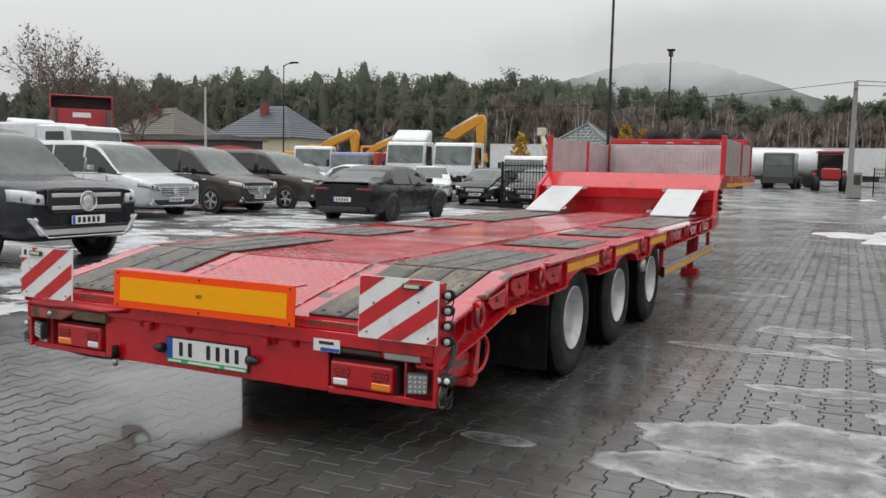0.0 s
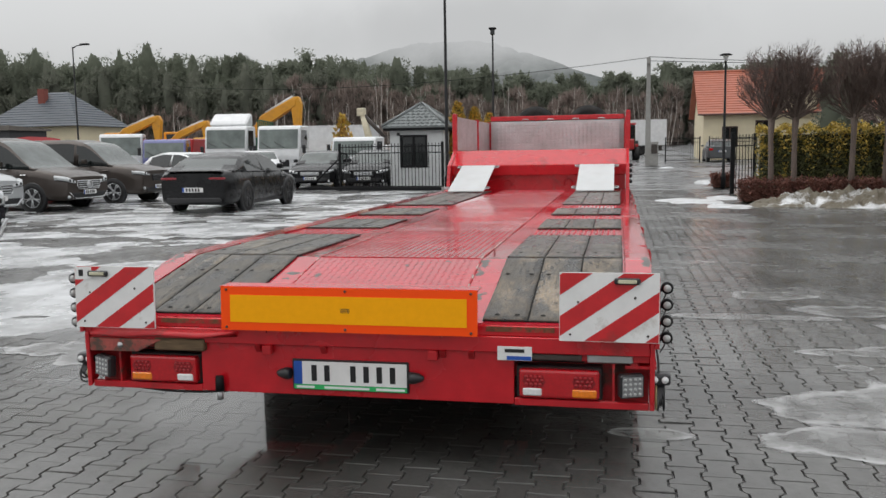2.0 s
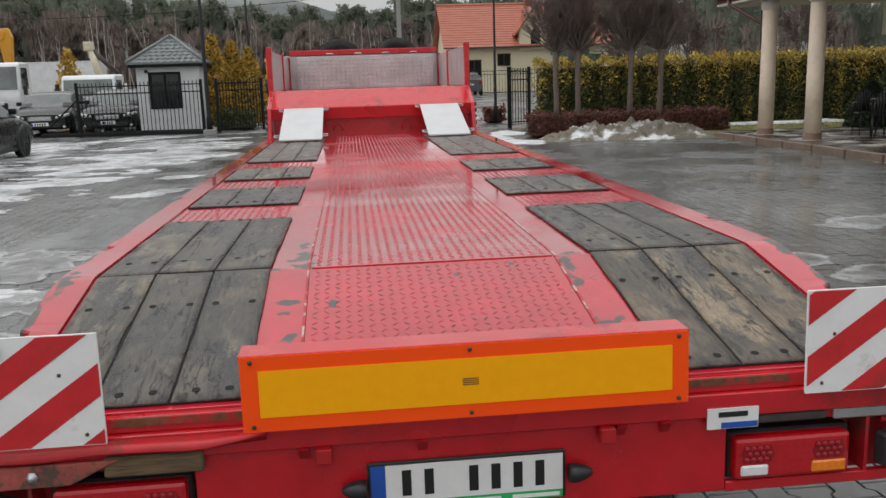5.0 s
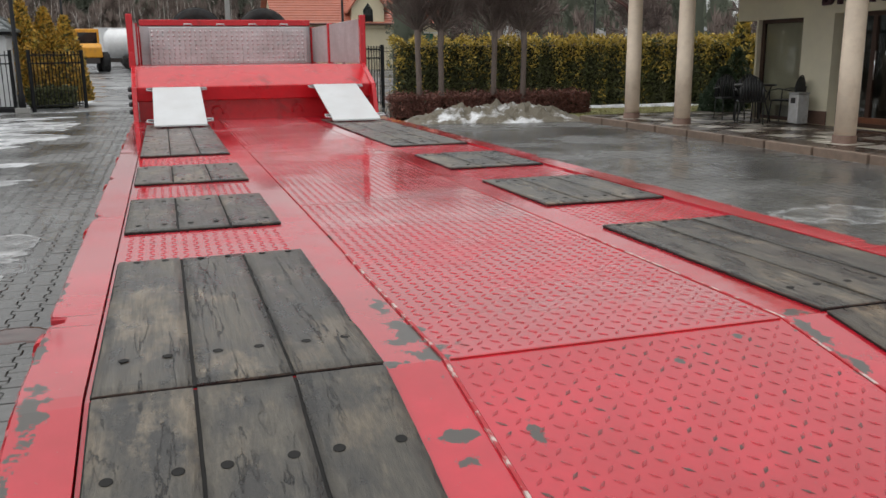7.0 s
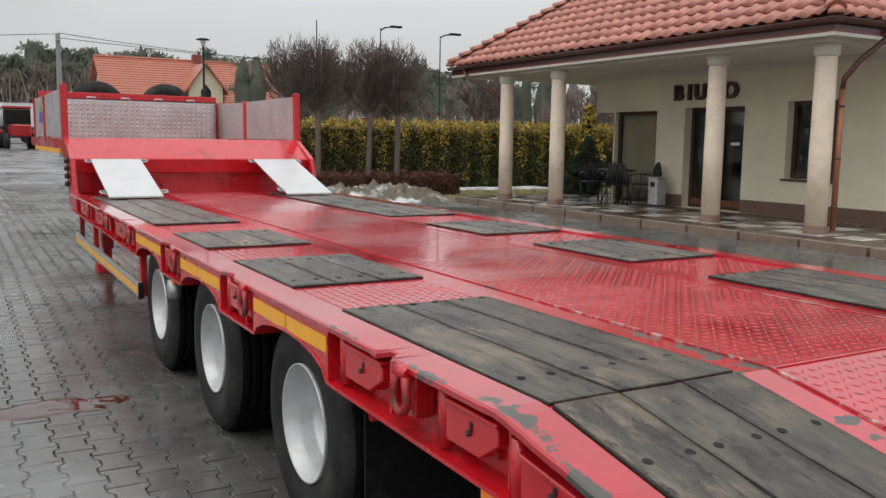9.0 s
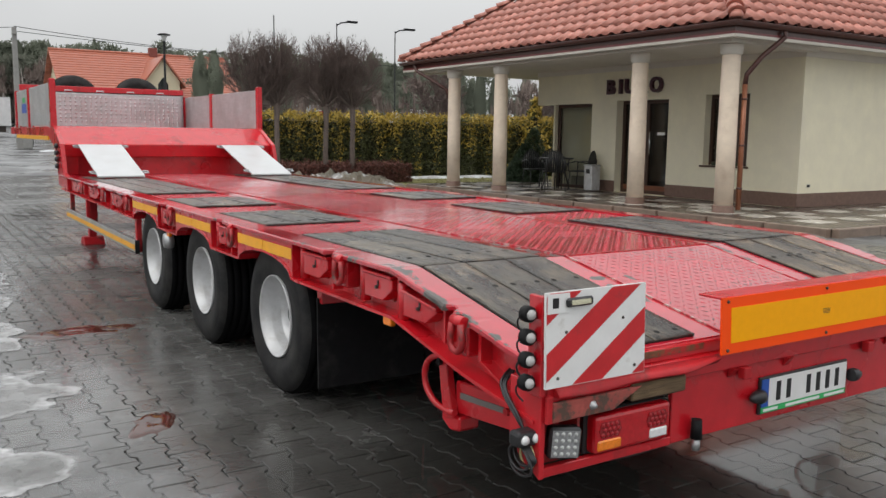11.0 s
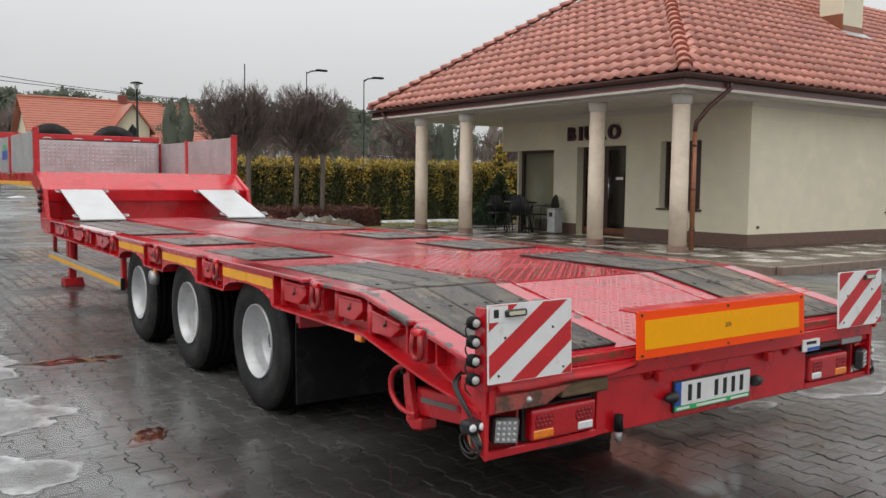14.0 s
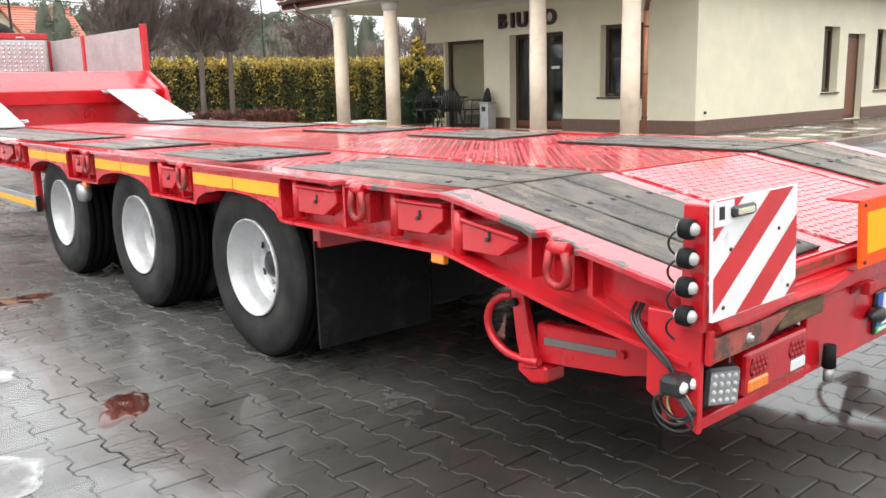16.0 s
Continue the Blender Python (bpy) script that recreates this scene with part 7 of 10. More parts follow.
HATCH = dict(SEDAN, L=4.3, H=1.5, top=[(0, 0.98), (2.0, 0.98), (3.0, 0.98), (3.9, 0.88), (4.3, 0.72)], roof=[(0.05, 1.0), (0.5, 1.36), (1.2, 1.50), (2.1, 1.48), (2.5, 1.40), (3.2, 0.98)], skin=(0.5, 2.35), pillars=[(3.1, 2.45, 0.03), (1.8, 1.75, 0.035), (0.4, 0.6, 0.05)], doors=(1.0, 1.9, 2.9), axles=(0.8, 3.4))

c = car("pickup", "dark blue-black pickup truck with chrome-barred grille on slushy ground", CAR_NIGHT, pose(-8.88, 4.95, 0, 0, 0, -92), PICKUP, ALLOY)
front_face(c, PICKUP, "round", CAR_NIGHT)
part("bumper_guard", prism(B(), [(-0.86, 0.64), (-0.80, 0.64), (-0.66, 0.475), (0.66, 0.475), (0.80, 0.64), (0.86, 0.64), (0.70, 0.41), (-0.70, 0.41)], "y", 2.60, 2.672, 0.015), mat("silver_bumper_paint", (0.55, 0.56, 0.57), 0.3, 0.3, var=0.06), c, "silver bumper guard")
part("cargo_bed_cover", box(B(), -0.8, 0.8, -2.6, -1.15, 1.12, 1.17, 0.02), PLASTIC, c)
c = car("van", "silver passenger van with chrome grille, parked in the row", CAR_SILVER, pose(-15.0, 13.3, 0, 0, 0, -93), VAN)
front_face(c, VAN, "round", CAR_SILVER)
c = car("van", "brown-grey passenger van with chrome grille, parked in the row", CAR_BROWN, pose(-15.1, 16.75, 0, 0, 0, -92), VAN)
front_face(c, VAN, "round", CAR_BROWN)
c = car("van", "dark brown van with alloy wheels, parked in the row", CAR_BROWN, pose(-15.0, 20.1, 0, 0, 0, -90), VAN_B)
front_face(c, VAN_B, "plain", CAR_BROWN)
c = car("coupe", "black fastback saloon seen from behind on slush", CAR_BLACK, pose(-8.75, 17.4, 0, 0, 0, 2), COUPE, ALLOY_D)
yb = -COUPE["L"] / 2
for s in (-1, 1):
    part("tail_lamp", box(B(), s * 0.60 - 0.20, s * 0.60 + 0.20, yb - 0.012, yb + 0.14, 0.795, 0.855, 0.02), mat("smoked_red_lens", (0.24, 0.010, 0.018), 0.15, var=0.2, scale=30, coat=0.4), c)
    part("exhaust_trim", box(B(), s * 0.6 - 0.1, s * 0.6 + 0.1, yb - 0.014, yb + 0.03, 0.29, 0.34, 0.012), PLASTIC, c)
part("boot_spoiler", box(B(), -0.72, 0.72, yb - 0.02, yb + 0.18, 0.985, 1.01, 0.01), CAR_BLACK, c)
part("rear_diffuser", box(B(), -0.68, 0.68, yb - 0.016, yb + 0.1, 0.24, 0.38, 0.03), PLASTIC, c)
plate_on(c, 0.0, yb - 0.02, 0.56, False)
c = car("saloon", "black saloon facing the yard behind the fence", CAR_BLACK, pose(-10.75, 30.0, 0.02, 0, 0, 186), SEDAN)
front_face(c, SEDAN, "bars", CAR_BLACK)
c = car("saloon", "black saloon behind the iron fence", CAR_BLACK, pose(-8.35, 29.6, 0.02, 0, 0, 183), SEDAN)
front_face(c, SEDAN, "bars", CAR_BLACK)
c = car("hatchback", "white hatchback parked behind the saloon", CAR_WHITE, pose(-15.3, 27.6, 0.0, 0, 0, 250), HATCH)
front_face(c, HATCH, "plain", CAR_WHITE)
c = car("hatchback", "pale blue-white small car in the far row", mat("pale_blue_paint", (0.5, 0.58, 0.66), 0.3, 0.1, coat=0.5), pose(-19.8, 29.0, 0.01, 0, 0, 255), HATCH)
front_face(c, HATCH, "plain", CAR_WHITE)
c = car("hatchback", "white hatchback in the far row", CAR_WHITE, pose(-13.9, 30.6, 0.03, 0, 0, 205), HATCH)
front_face(c, HATCH, "plain", CAR_WHITE)
c = car("estate_car", "dark grey estate car by the far fence", CAR_GREY, pose(7.8, 57.6, rise(7.8, 57.6), 0, 0, 0), HATCH)
for s in (-1, 1):
    part("tail_lamp", box(B(), s * 0.7 - 0.12, s * 0.7 + 0.12, -2.17, -2.0, 0.75, 0.9, 0.02), LENS_RED, c)
plate_on(c, 0.0, -2.17, 0.7, False)


# base lightened to stand in for sky reflected in and seen through the glass
SCREEN = mat("sky_paled_green_screen", (0.13, 0.155, 0.145), 0.08, var=0.3, scale=1.5, coat=0.3)


def lorry(label, colour, m, cab_h=2.2, deflector=True, back=None, group="parked lorries"):
    """A light lorry heading along +y: cab, screen, lamps, chassis and wheels."""
    t = thing("lorry", label, "lorry", group, m)
    w = 0.98
    bm = B()
    prism(bm, [(-0.2, 0.55), (1.35, 0.45), (1.62, 0.55), (1.62, 1.15), (1.38, cab_h - 0.1), (1.25, cab_h), (-0.1, cab_h + 0.02), (-0.2, cab_h - 0.05)], "x", -w, w, 0.05)
    part("cab", bm, colour, t)
    bm = B()
    zl = max(1.2, cab_h - 1.02)
    ya = 1.625 - 0.225 * (zl - 1.15) / (cab_h - 0.1 - 1.15)
    prism(bm, [(ya + 0.004, zl), (ya + 0.014, zl), (1.41, cab_h - 0.17), (1.40, cab_h - 0.17)], "x", -w + 0.09, w - 0.09)
    ws = part("windscreen", bm, SCREEN, t, "greenish windscreen")
    for xx in (-0.3, 0.35):
        part("wiper", tube(B(), [(xx, ya + 0.03, zl + 0.02), (xx + 0.45, ya - 0.03, zl + 0.28)], 0.014, 6), PLASTIC, ws)
    for s in (-1, 1):
        bm = B()
        a, b = sorted((s * (w + 0.002), s * (w + 0.012)))
        prism(bm, [(0.25, zl), (1.28, zl), (1.16, cab_h - 0.2), (0.3, cab_h - 0.2)], "x", a, b)
        part("side_window", bm, GLASS_CAR, t)
        part("headlamp", box(B(), s * 0.74 - 0.15, s * 0.74 + 0.15, 1.55, 1.64, 0.66, 0.82, 0.03), LIGHT_GLASS, t)
        part("mirror", box(B(), s * (w + 0.16) - 0.08, s * (w + 0.16) + 0.08, 1.4, 1.46, 1.3, 1.68, 0.03), PLASTIC, t)
        for y in (0.85, -2.6):
            bm = B()
            lathe(bm, [(0.2, -0.11), (0.38, -0.11), (0.4, -0.07), (0.4, 0.07), (0.38, 0.11), (0.24, 0.11), (0.22, 0.03), (0.0, 0.03)], 24, pose(s * (w - 0.12), y, 0.4, 0, s * 90, 0))
            part("wheel", bm, TYRE, t)
    part("bumper", box(B(), -w, w, 1.58, 1.70, 0.36, 0.60, 0.03), PLASTIC, t)
    part("grille", box(B(), -0.5, 0.5, 1.60, 1.635, 0.72, 1.02, 0.02), PLASTIC, t)
    part("chassis", box(B(), -0.4, 0.4, -3.4, 0.6, 0.5, 0.75), DARK, t)
    if deflector:
        bm = B()
        prism(bm, [(-0.15, cab_h + 0.02), (1.05, cab_h + 0.02), (0.95, cab_h + 0.22), (0.2, cab_h + 0.62), (-0.15, cab_h + 0.62)], "x", -0.88, 0.88, 0.08)
        part("roof_deflector", bm, colour, t)
    if back == "green":
        part("tipper_body", box(B(), -1.1, 1.1, -3.6, -0.35, 0.95, 2.1, 0.03), GREEN_T, t)
        for k in range(9):
            y = -3.55 + 0.39 * k
            part("cage_post", box(B(), -1.09, -1.03, y - 0.03, y + 0.03, 2.1, 2.95), GREEN_T, t)
            part("cage_post", box(B(), 1.03, 1.09, y - 0.03, y + 0.03, 2.1, 2.95), GREEN_T, t)
        for z in (2.4, 2.9):
            part("cage_rail", box(B(), -1.1, -1.04, -3.6, -0.35, z, z + 0.05), GREEN_T, t)
            part("cage_rail", box(B(), 1.04, 1.1, -3.6, -0.35, z, z + 0.05), GREEN_T, t)
    elif back == "box":
        part("box_body", box(B(), -1.0, 1.0, -4.5, -0.25, 0.7, cab_h + 0.12, 0.09), CAR_WHITE, t)
    elif back == "flat":
        part("flat_bed", box(B(), -1.05, 1.05, -3.5, -0.35, 0.85, 1.25, 0.02), CAR_RED if colour is CAR_BLUE else GALV, t)
    return t


lorry("white lorry cab with roof deflector and green caged tipper body", CAR_WHITE, pose(-16.95, 34.8, 0.09, 0, 0, 190), 2.6, True, "green")
lorry("white flat-bed lorry with dark screen", CAR_WHITE, pose(-14.0, 34.2, 0.09, 0, 0, 186), 2.55, False, "flat")
lorry("white van-like lorry behind the iron fence", CAR_WHITE, pose(-10.2, 33.6, 0.08, 0, 0, 182), 1.98, False, "flat")
lorry("lilac-blue pick-up lorry in the far row", CAR_BLUE, pose(-20.5, 35.0, 0.1, 0, 0, 200), 2.05, False, "flat")
lorry("white double-cab lorry in the far row", CAR_WHITE, pose(-22.9, 35.0, 0.1, 0, 0, 205), 2.35, False, "flat")
lorry("white van standing behind the silver van", CAR_WHITE, pose(-20.2, 16.6, 0, 0, 0, -95), 2.48, False, "box")
lorry("white box lorry behind the row of vans", CAR_WHITE, pose(-25.2, 19.2, 0, 0, 0, -95), 2.3, True, "box")
# red lorry cab with an open top hatch, seen over the vans
t = thing("red_lorry", "red lorry cab with a dark open wind shield on its roof", "lorry", "", pose(-27.2, 23.4, 0, 0, 0, 48))
part("cab", prism(B(), [(-1.2, 0.6), (1.2, 0.6), (1.3, 1.9), (1.1, 3.2), (-1.2, 3.25)], "x", -1.25, 1.25, 0.06), CAR_RED, t)
part("windscreen", prism(B(), [(1.31, 2.0), (1.32, 2.0), (1.18, 3.0), (1.17, 3.0)], "x", -1.1, 1.1), GLASS_CAR, t)
for b_ in ((-1.22, -1.15, -1.2, 0.9, 3.26, 4.06), (1.15, 1.22, -1.2, 0.9, 3.26, 4.06), (-1.15, 1.15, 0.8, 0.9, 3.26, 4.06), (-1.22, 1.22, -1.2, 0.95, 4.061, 4.12)):
    part("wind_shield_panel", box(B(), *b_, 0.02), CAR_RED, t)
# dark panel stands in for the shade inside the open shield
part("shield_inside", box(B(), -1.14, 1.14, -0.5, -0.4, 3.3, 4.06), DARK, t)
part("rear_panel", box(B(), -1.2, 1.2, -1.27, -1.21, 2.8, 3.55, 0.01), CAR_RED, t)
part("badge_plate", box(B(), -0.35, 0.35, -1.29, -1.272, 3.2, 3.4), WHITE, t)
for s in (-1, 1):
    part("exhaust_stack", cyl(B(), (s * 1.05, -1.45, 1.0), (s * 1.05, -1.45, 3.5), 0.11, n=12), DARK, t)
    for y in (0.6, -2.4):
        part("wheel", lathe(B(), [(0.25, -0.14), (0.5, -0.14), (0.5, 0.14), (0.3, 0.14), (0.2, 0.02), (0, 0.02)], 24, pose(s * 1.0, y, 0.5, 0, s * 90, 0)), TYRE, t)
part("chassis", box(B(), -0.45, 0.45, -4.2, 0.8, 0.55, 0.95), DARK, t)
for x, y, rz, h, ln in ((-22.3, 23.1, 45, 2.22, 1.6), (-20.4, 24.9, 48, 2.15, 0.9)):
    o = thing("covered_car", "vehicle under a bright red cover behind the vans", "car", "covered cars", pose(x, y, 0, 0, 0, rz))
    part("cover", loft(B(), [[(xx, -0.95, 0.25), (xx, -0.95, hh * 0.72), (xx, -0.75, hh), (xx, 0.75, hh), (xx, 0.95, hh * 0.72), (xx, 0.95, 0.25)] for xx, hh in ((-ln, h * 0.8), (-ln * 0.9, h * 0.97), (-ln * 0.3, h), (ln * 0.4, h * 0.99), (ln * 0.9, h * 0.96), (ln, h * 0.8))], smooth=False), CAR_RED, o)
    for s in (-1, 1):
        for xx in (-ln * 0.6, ln * 0.6):
            part("wheel", lathe(B(), [(0.2, -0.1), (0.33, -0.1), (0.33, 0.1), (0.2, 0.1), (0, 0.05)], 20, pose(xx, s * 0.88, 0.33, 90, 0, 0)), TYRE, o)


def excavator(label, m, reach=1.0, k=1.0):
    e = thing("excavator", label, "excavator", "excavators", m)

    def q(pts):
        return [(y * reach, 1.5 + (z - 1.5) * k) for y, z in pts]
    part("house", box(B(), -1.2, 1.2, -2.2, 1.2, 1.1, 2.2, 0.1), YELLOW_M, e)
    part("cab", box(B(), -1.25, -0.3, 0.2, 1.5, 1.1, 2.75, 0.08), YELLOW_M, e)
    part("cab_window", box(B(), -1.265, -0.28, 0.45, 1.515, 1.75, 2.6, 0.03), GLASS_CAR, e)
    for s in (-1, 1):
        bm = B()
        prism(bm, [(-1.9, 0.25), (-1.6, 0.0), (1.6, 0.0), (1.9, 0.25), (1.9, 0.6), (1.6, 0.85), (-1.6, 0.85), (-1.9, 0.6)], "x", s * 0.95 - 0.28, s * 0.95 + 0.28, 0.04)
        part("track", bm, DARK, e)
    part("turntable", lathe(B(), [(0.6, 0.8), (0.6, 1.1)], 20), DARK, e)
    part("boom", prism(B(), q([(0.9, 1.7), (1.3, 1.6), (2.9, 3.15), (5.2, 4.35), (5.3, 4.8), (4.9, 4.9), (2.5, 3.75)]), "x", 0.25, 0.65, 0.05), YELLOW_M, e, "yellow boom")
    part("stick", prism(B(), q([(4.9, 4.95), (5.4, 5.0), (5.6, 4.5), (5.4, 2.2), (5.05, 2.2), (4.8, 4.3)]), "x", 0.28, 0.62, 0.05), YELLOW_M, e)
    a_, b_ = q([(2.8, 3.95), (4.9, 5.0)])
    part("ram", cyl(B(), (0.45, *a_), (0.45, *b_), 0.08, n=10), GALV, e)
    part("bucket", prism(B(), q([(4.7, 2.3), (5.5, 2.3), (5.6, 1.7), (5.1, 1.3), (4.6, 1.7)]), "x", 0.0, 0.9, 0.04), YELLOW_M, e)
    return e


excavator("yellow excavator with its boom raised over the lorries", pose(-22.0, 45.5, 0.25, 0, 0, -92), 0.84, 0.86)
excavator("yellow excavator with folded boom in the back row", pose(-34.6, 50.5, 0.3, 0, 0, -92), 0.95, 0.66)
excavator("yellow excavator beside another machine", pose(-30.6, 51.5, 0.3, 0, 0, -95), 0.8, 0.55)
ld = thing("wheel_loader", "yellow wheel loader far across the road", "loader", "", pose(-5.8, 66.0, 0.55, 0, 0, 190))
part("engine_cover", prism(B(), [(0.2, 1.0), (2.2, 1.0), (2.2, 1.7), (1.8, 1.95), (0.2, 2.0)], "x", -0.7, 0.7, 0.06), YELLOW_M, ld)
lc = part("cab", box(B(), -0.8, 0.8, -1.3, 0.2, 1.0, 3.0, 0.08), YELLOW_M, ld)
for b_ in ((-0.815, 0.815, -1.15, 0.05, 1.75, 2.75), (-0.65, 0.65, -1.315, 0.215, 1.75, 2.75)):
    part("cab_window", box(B(), *b_, 0.02), GLASS_CAR, lc)
part("frame", box(B(), -0.5, 0.5, -2.2, 2.1, 0.6, 1.05, 0.03), DARK, ld)
for sx in (-1, 1):
    for y in (-1.5, 1.4):
        part("wheel", lathe(B(), [(0.3, -0.25), (0.62, -0.25), (0.7, -0.18), (0.7, 0.18), (0.62, 0.25), (0.3, 0.22), (0.0, 0.1)], 24, pose(sx * 0.95, y, 0.7, 0, sx * 90, 0)), TYRE, ld)
# pale crane arm by the kiosk
cr = thing("loader_crane", "pale loader crane standing behind the lorry", "crane", "", pose(-12.4, 42.5, 0.2))
part("base", box(B(), -1.0, 1.0, -0.8, 0.8, 0, 1.6, 0.05), CAR_WHITE, cr)
part("lower_arm", cyl(B(), (0, 0, 1.5), (-0.45, 0, 3.3), 0.22, 0.17), mat("cream_crane", (0.62, 0.56, 0.42), 0.5), cr)
part("upper_arm", cyl(B(), (-0.5, 0, 3.35), (0.8, 0, 2.0), 0.13, 0.1), DARK, cr)
part("head", box(B(), -0.75, -0.3, -0.2, 0.2, 3.2, 3.65, 0.05), mat("cream_crane", (0.62, 0.56, 0.42)), cr)
# red tippers far off
for x, y in ((-22.3, 40.5),):
    o = thing("tipper_body", "red tipper skip far behind the lorries", "tipper", "red tippers", pose(x, y, rise(x, y)))
    part("skip", prism(B(), [(-0.8, 0.9), (0.8, 0.9), (1.0, 2.1), (-1.0, 2.1)], "y", -1.5, 1.5, 0.05), CAR_RED, o)
    part("frame", box(B(), -0.7, 0.7, -1.5, 1.5, 0, 0.9, 0.03), DARK, o)
# silo tankers and a red tractor across the road
for x, y, rz in ((-1.7, 72.0, 88),):
    o = thing("silo_tanker", "white silo tanker trailer parked across the road", "tanker", "tankers", pose(x, y, 0.63, 0, 0, rz))
    bm = B()
    lathe(bm, [(0.3, -3.4), (0.8, -3.25), (1.12, -2.9), (1.12, 2.2), (0.85, 3.1), (0.3, 3.4)], 24, pose(0, 0, 2.0, 90, 0, 0))
    part("tank", bm, CAR_WHITE, o)
    part("legs", box(B(), -0.9, 0.9, -2.0, 2.0, 0.5, 1.0, 0.03), DARK, o)
    for s in (-1, 1):
        for y2 in (-1.6, -0.5, 1.5):
            part("wheel", lathe(B(), [(0.3, -0.15), (0.5, -0.15), (0.5, 0.15), (0.3, 0.15), (0, 0.1)], 20, pose(s * 1.0, y2, 0.5, 0, s * 90, 0)), TYRE, o)
o = thing("tractor_unit", "dark tractor unit in front of the tanker", "lorry", "", pose(-1.9, 66.0, 0.53, 0, 0, 175))
part("cab", box(B(), -1.1, 1.1, -0.9, 1.2, 0.7, 2.7, 0.12), CAR_GREY, o)
part("windscreen", box(B(), -0.95, 0.95, 1.19, 1.215, 1.75, 2.45, 0.02), SCREEN, o)
part("bumper", box(B(), -1.1, 1.1, 1.1, 1.3, 0.4, 0.9, 0.04), DARK, o)
for s in (-1, 1):
    part("wheel", lathe(B(), [(0.3, -0.15), (0.5, -0.15), (0.5, 0.15), (0.3, 0.15), (0, 0.1)], 20, pose(s * 1.0, 0.3, 0.5, 0, s * 90, 0)), TYRE, o)
    part("rear_wheel", lathe(B(), [(0.3, -0.15), (0.5, -0.15), (0.5, 0.15), (0.3, 0.15), (0, 0.1)], 20, pose(s * 1.0, -2.2, 0.5, 0, s * 90, 0)), TYRE, o)
part("chassis", box(B(), -0.4, 0.4, -3, 0.2, 0.6, 0.9), DARK, o)
o = thing("farm_tractor", "red machine with cab across the road", "tractor", "", pose(1.5, 64.5, 0.5, 0, 0, 185))
part("bonnet", box(B(), -0.6, 0.6, 0.3, 2.0, 0.8, 1.6, 0.1), CAR_RED, o)
part("cab", box(B(), -0.85, 0.85, -1.2, 0.4, 0.9, 2.7, 0.1), GLASS_CAR, o)
part("cab_roof", box(B(), -0.9, 0.9, -1.25, 0.45, 2.7, 2.85, 0.04), CAR_RED, o)
part("mudguards", box(B(), -1.15, 1.15, -1.3, 0.0, 0.9, 1.25, 0.08), CAR_RED, o)
for s in (-1, 1):
    part("rear_wheel", lathe(B(), [(0.3, -0.2), (0.75, -0.2), (0.75, 0.2), (0.4, 0.2), (0, 0.1)], 24, pose(s * 0.95, -0.7, 0.75, 0, s * 90, 0)), TYRE, o)
    part("front_wheel", lathe(B(), [(0.2, -0.15), (0.5, -0.15), (0.5, 0.15), (0.25, 0.15), (0, 0.1)], 24, pose(s * 0.85, 1.5, 0.5, 0, s * 90, 0)), TYRE, o)
# long trailers behind the hedge
for x, y, ln, col, z1 in ((-0.3, 82, 11.8, CAR_WHITE, 3.3), (-18.6, 56, 5.0, CAR_WHITE, 2.9), (22.5, 61, 5.0, CAR_WHITE, 3.0), (27.5, 62, 6.5, CAR_RED, 2.65), (33.5, 60, 4.0, CAR_WHITE, 2.85), (40, 64, 9, CAR_WHITE, 3.0), (17.5, 63, 3.2, GREEN_T, 2.6)):
    o = thing("box_trailer", "long box trailer parked behind the hedge", "trailer", "far trailers", pose(x, y, rise(x, y)))
    part("box_body", box(B(), -ln / 2, ln / 2, -1.2, 1.2, 0.9, z1, 0.04), col, o)
    part("roof_strip", box(B(), -ln / 2 - 0.01, ln / 2 + 0.01, -1.22, 1.22, z1, z1 + 0.06, 0.02), CAR_WHITE, o)
    part("underframe", box(B(), -ln / 2 + 0.4, ln / 2 - 0.4, -0.9, 0.9, 0.4, 0.9), DARK, o)
    for k in (-1, 1):
        for s in (-1, 1):
            part("wheel", lathe(B(), [(0.3, -0.15), (0.45, -0.15), (0.45, 0.15), (0.3, 0.15), (0, 0.1)], 18, pose(k * ln * 0.3, s * 1.05, 0.45, 90, 0, 0)), TYRE, o)


# ---- planting ----
LEAF_G = mat("dark_green_thuja", (0.085, 0.092, 0.030), 0.6, var=0.4, scale=6, island=0.35)
LEAF_Y = mat("yellow_thuja", (0.44, 0.315, 0.05), 0.6, var=0.3, scale=6, island=0.3)
LEAF_O = mat("golden_thuja", (0.55, 0.32, 0.045), 0.6, var=0.3, scale=6, island=0.3)
LEAF_B = mat("brown_twig_hedge", (0.15, 0.060, 0.044), 0.8, var=0.4, scale=6, island=0.35)
# near-black filler colour: stands in for the shade deep inside the foliage
SHADE_CORE = mat("hedge_shade_core", (0.030, 0.030, 0.015), 0.9, var=0.3)
BARK = mat("grey_brown_bark", (0.15, 0.115, 0.098), 0.8, var=0.3, scale=20, bump=0.4, bscale=50, stretch=(3, 3, 0.6))
TWIG = mat("brown_twigs", (0.135, 0.098, 0.085), 0.8, var=0.25)
# needle colours lifted and greyed: haze over the far wood put into them
PINE = mat("haze_paled_pine_needles", (0.190, 0.208, 0.160), 0.95, spec=0.1, var=0.25, scale=0.12, island=0.07)
PINE_B = mat("haze_paled_dull_needles", (0.190, 0.200, 0.160), 0.95, spec=0.1, var=0.25, scale=0.12, island=0.07)
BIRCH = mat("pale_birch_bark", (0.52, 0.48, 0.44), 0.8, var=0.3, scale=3)
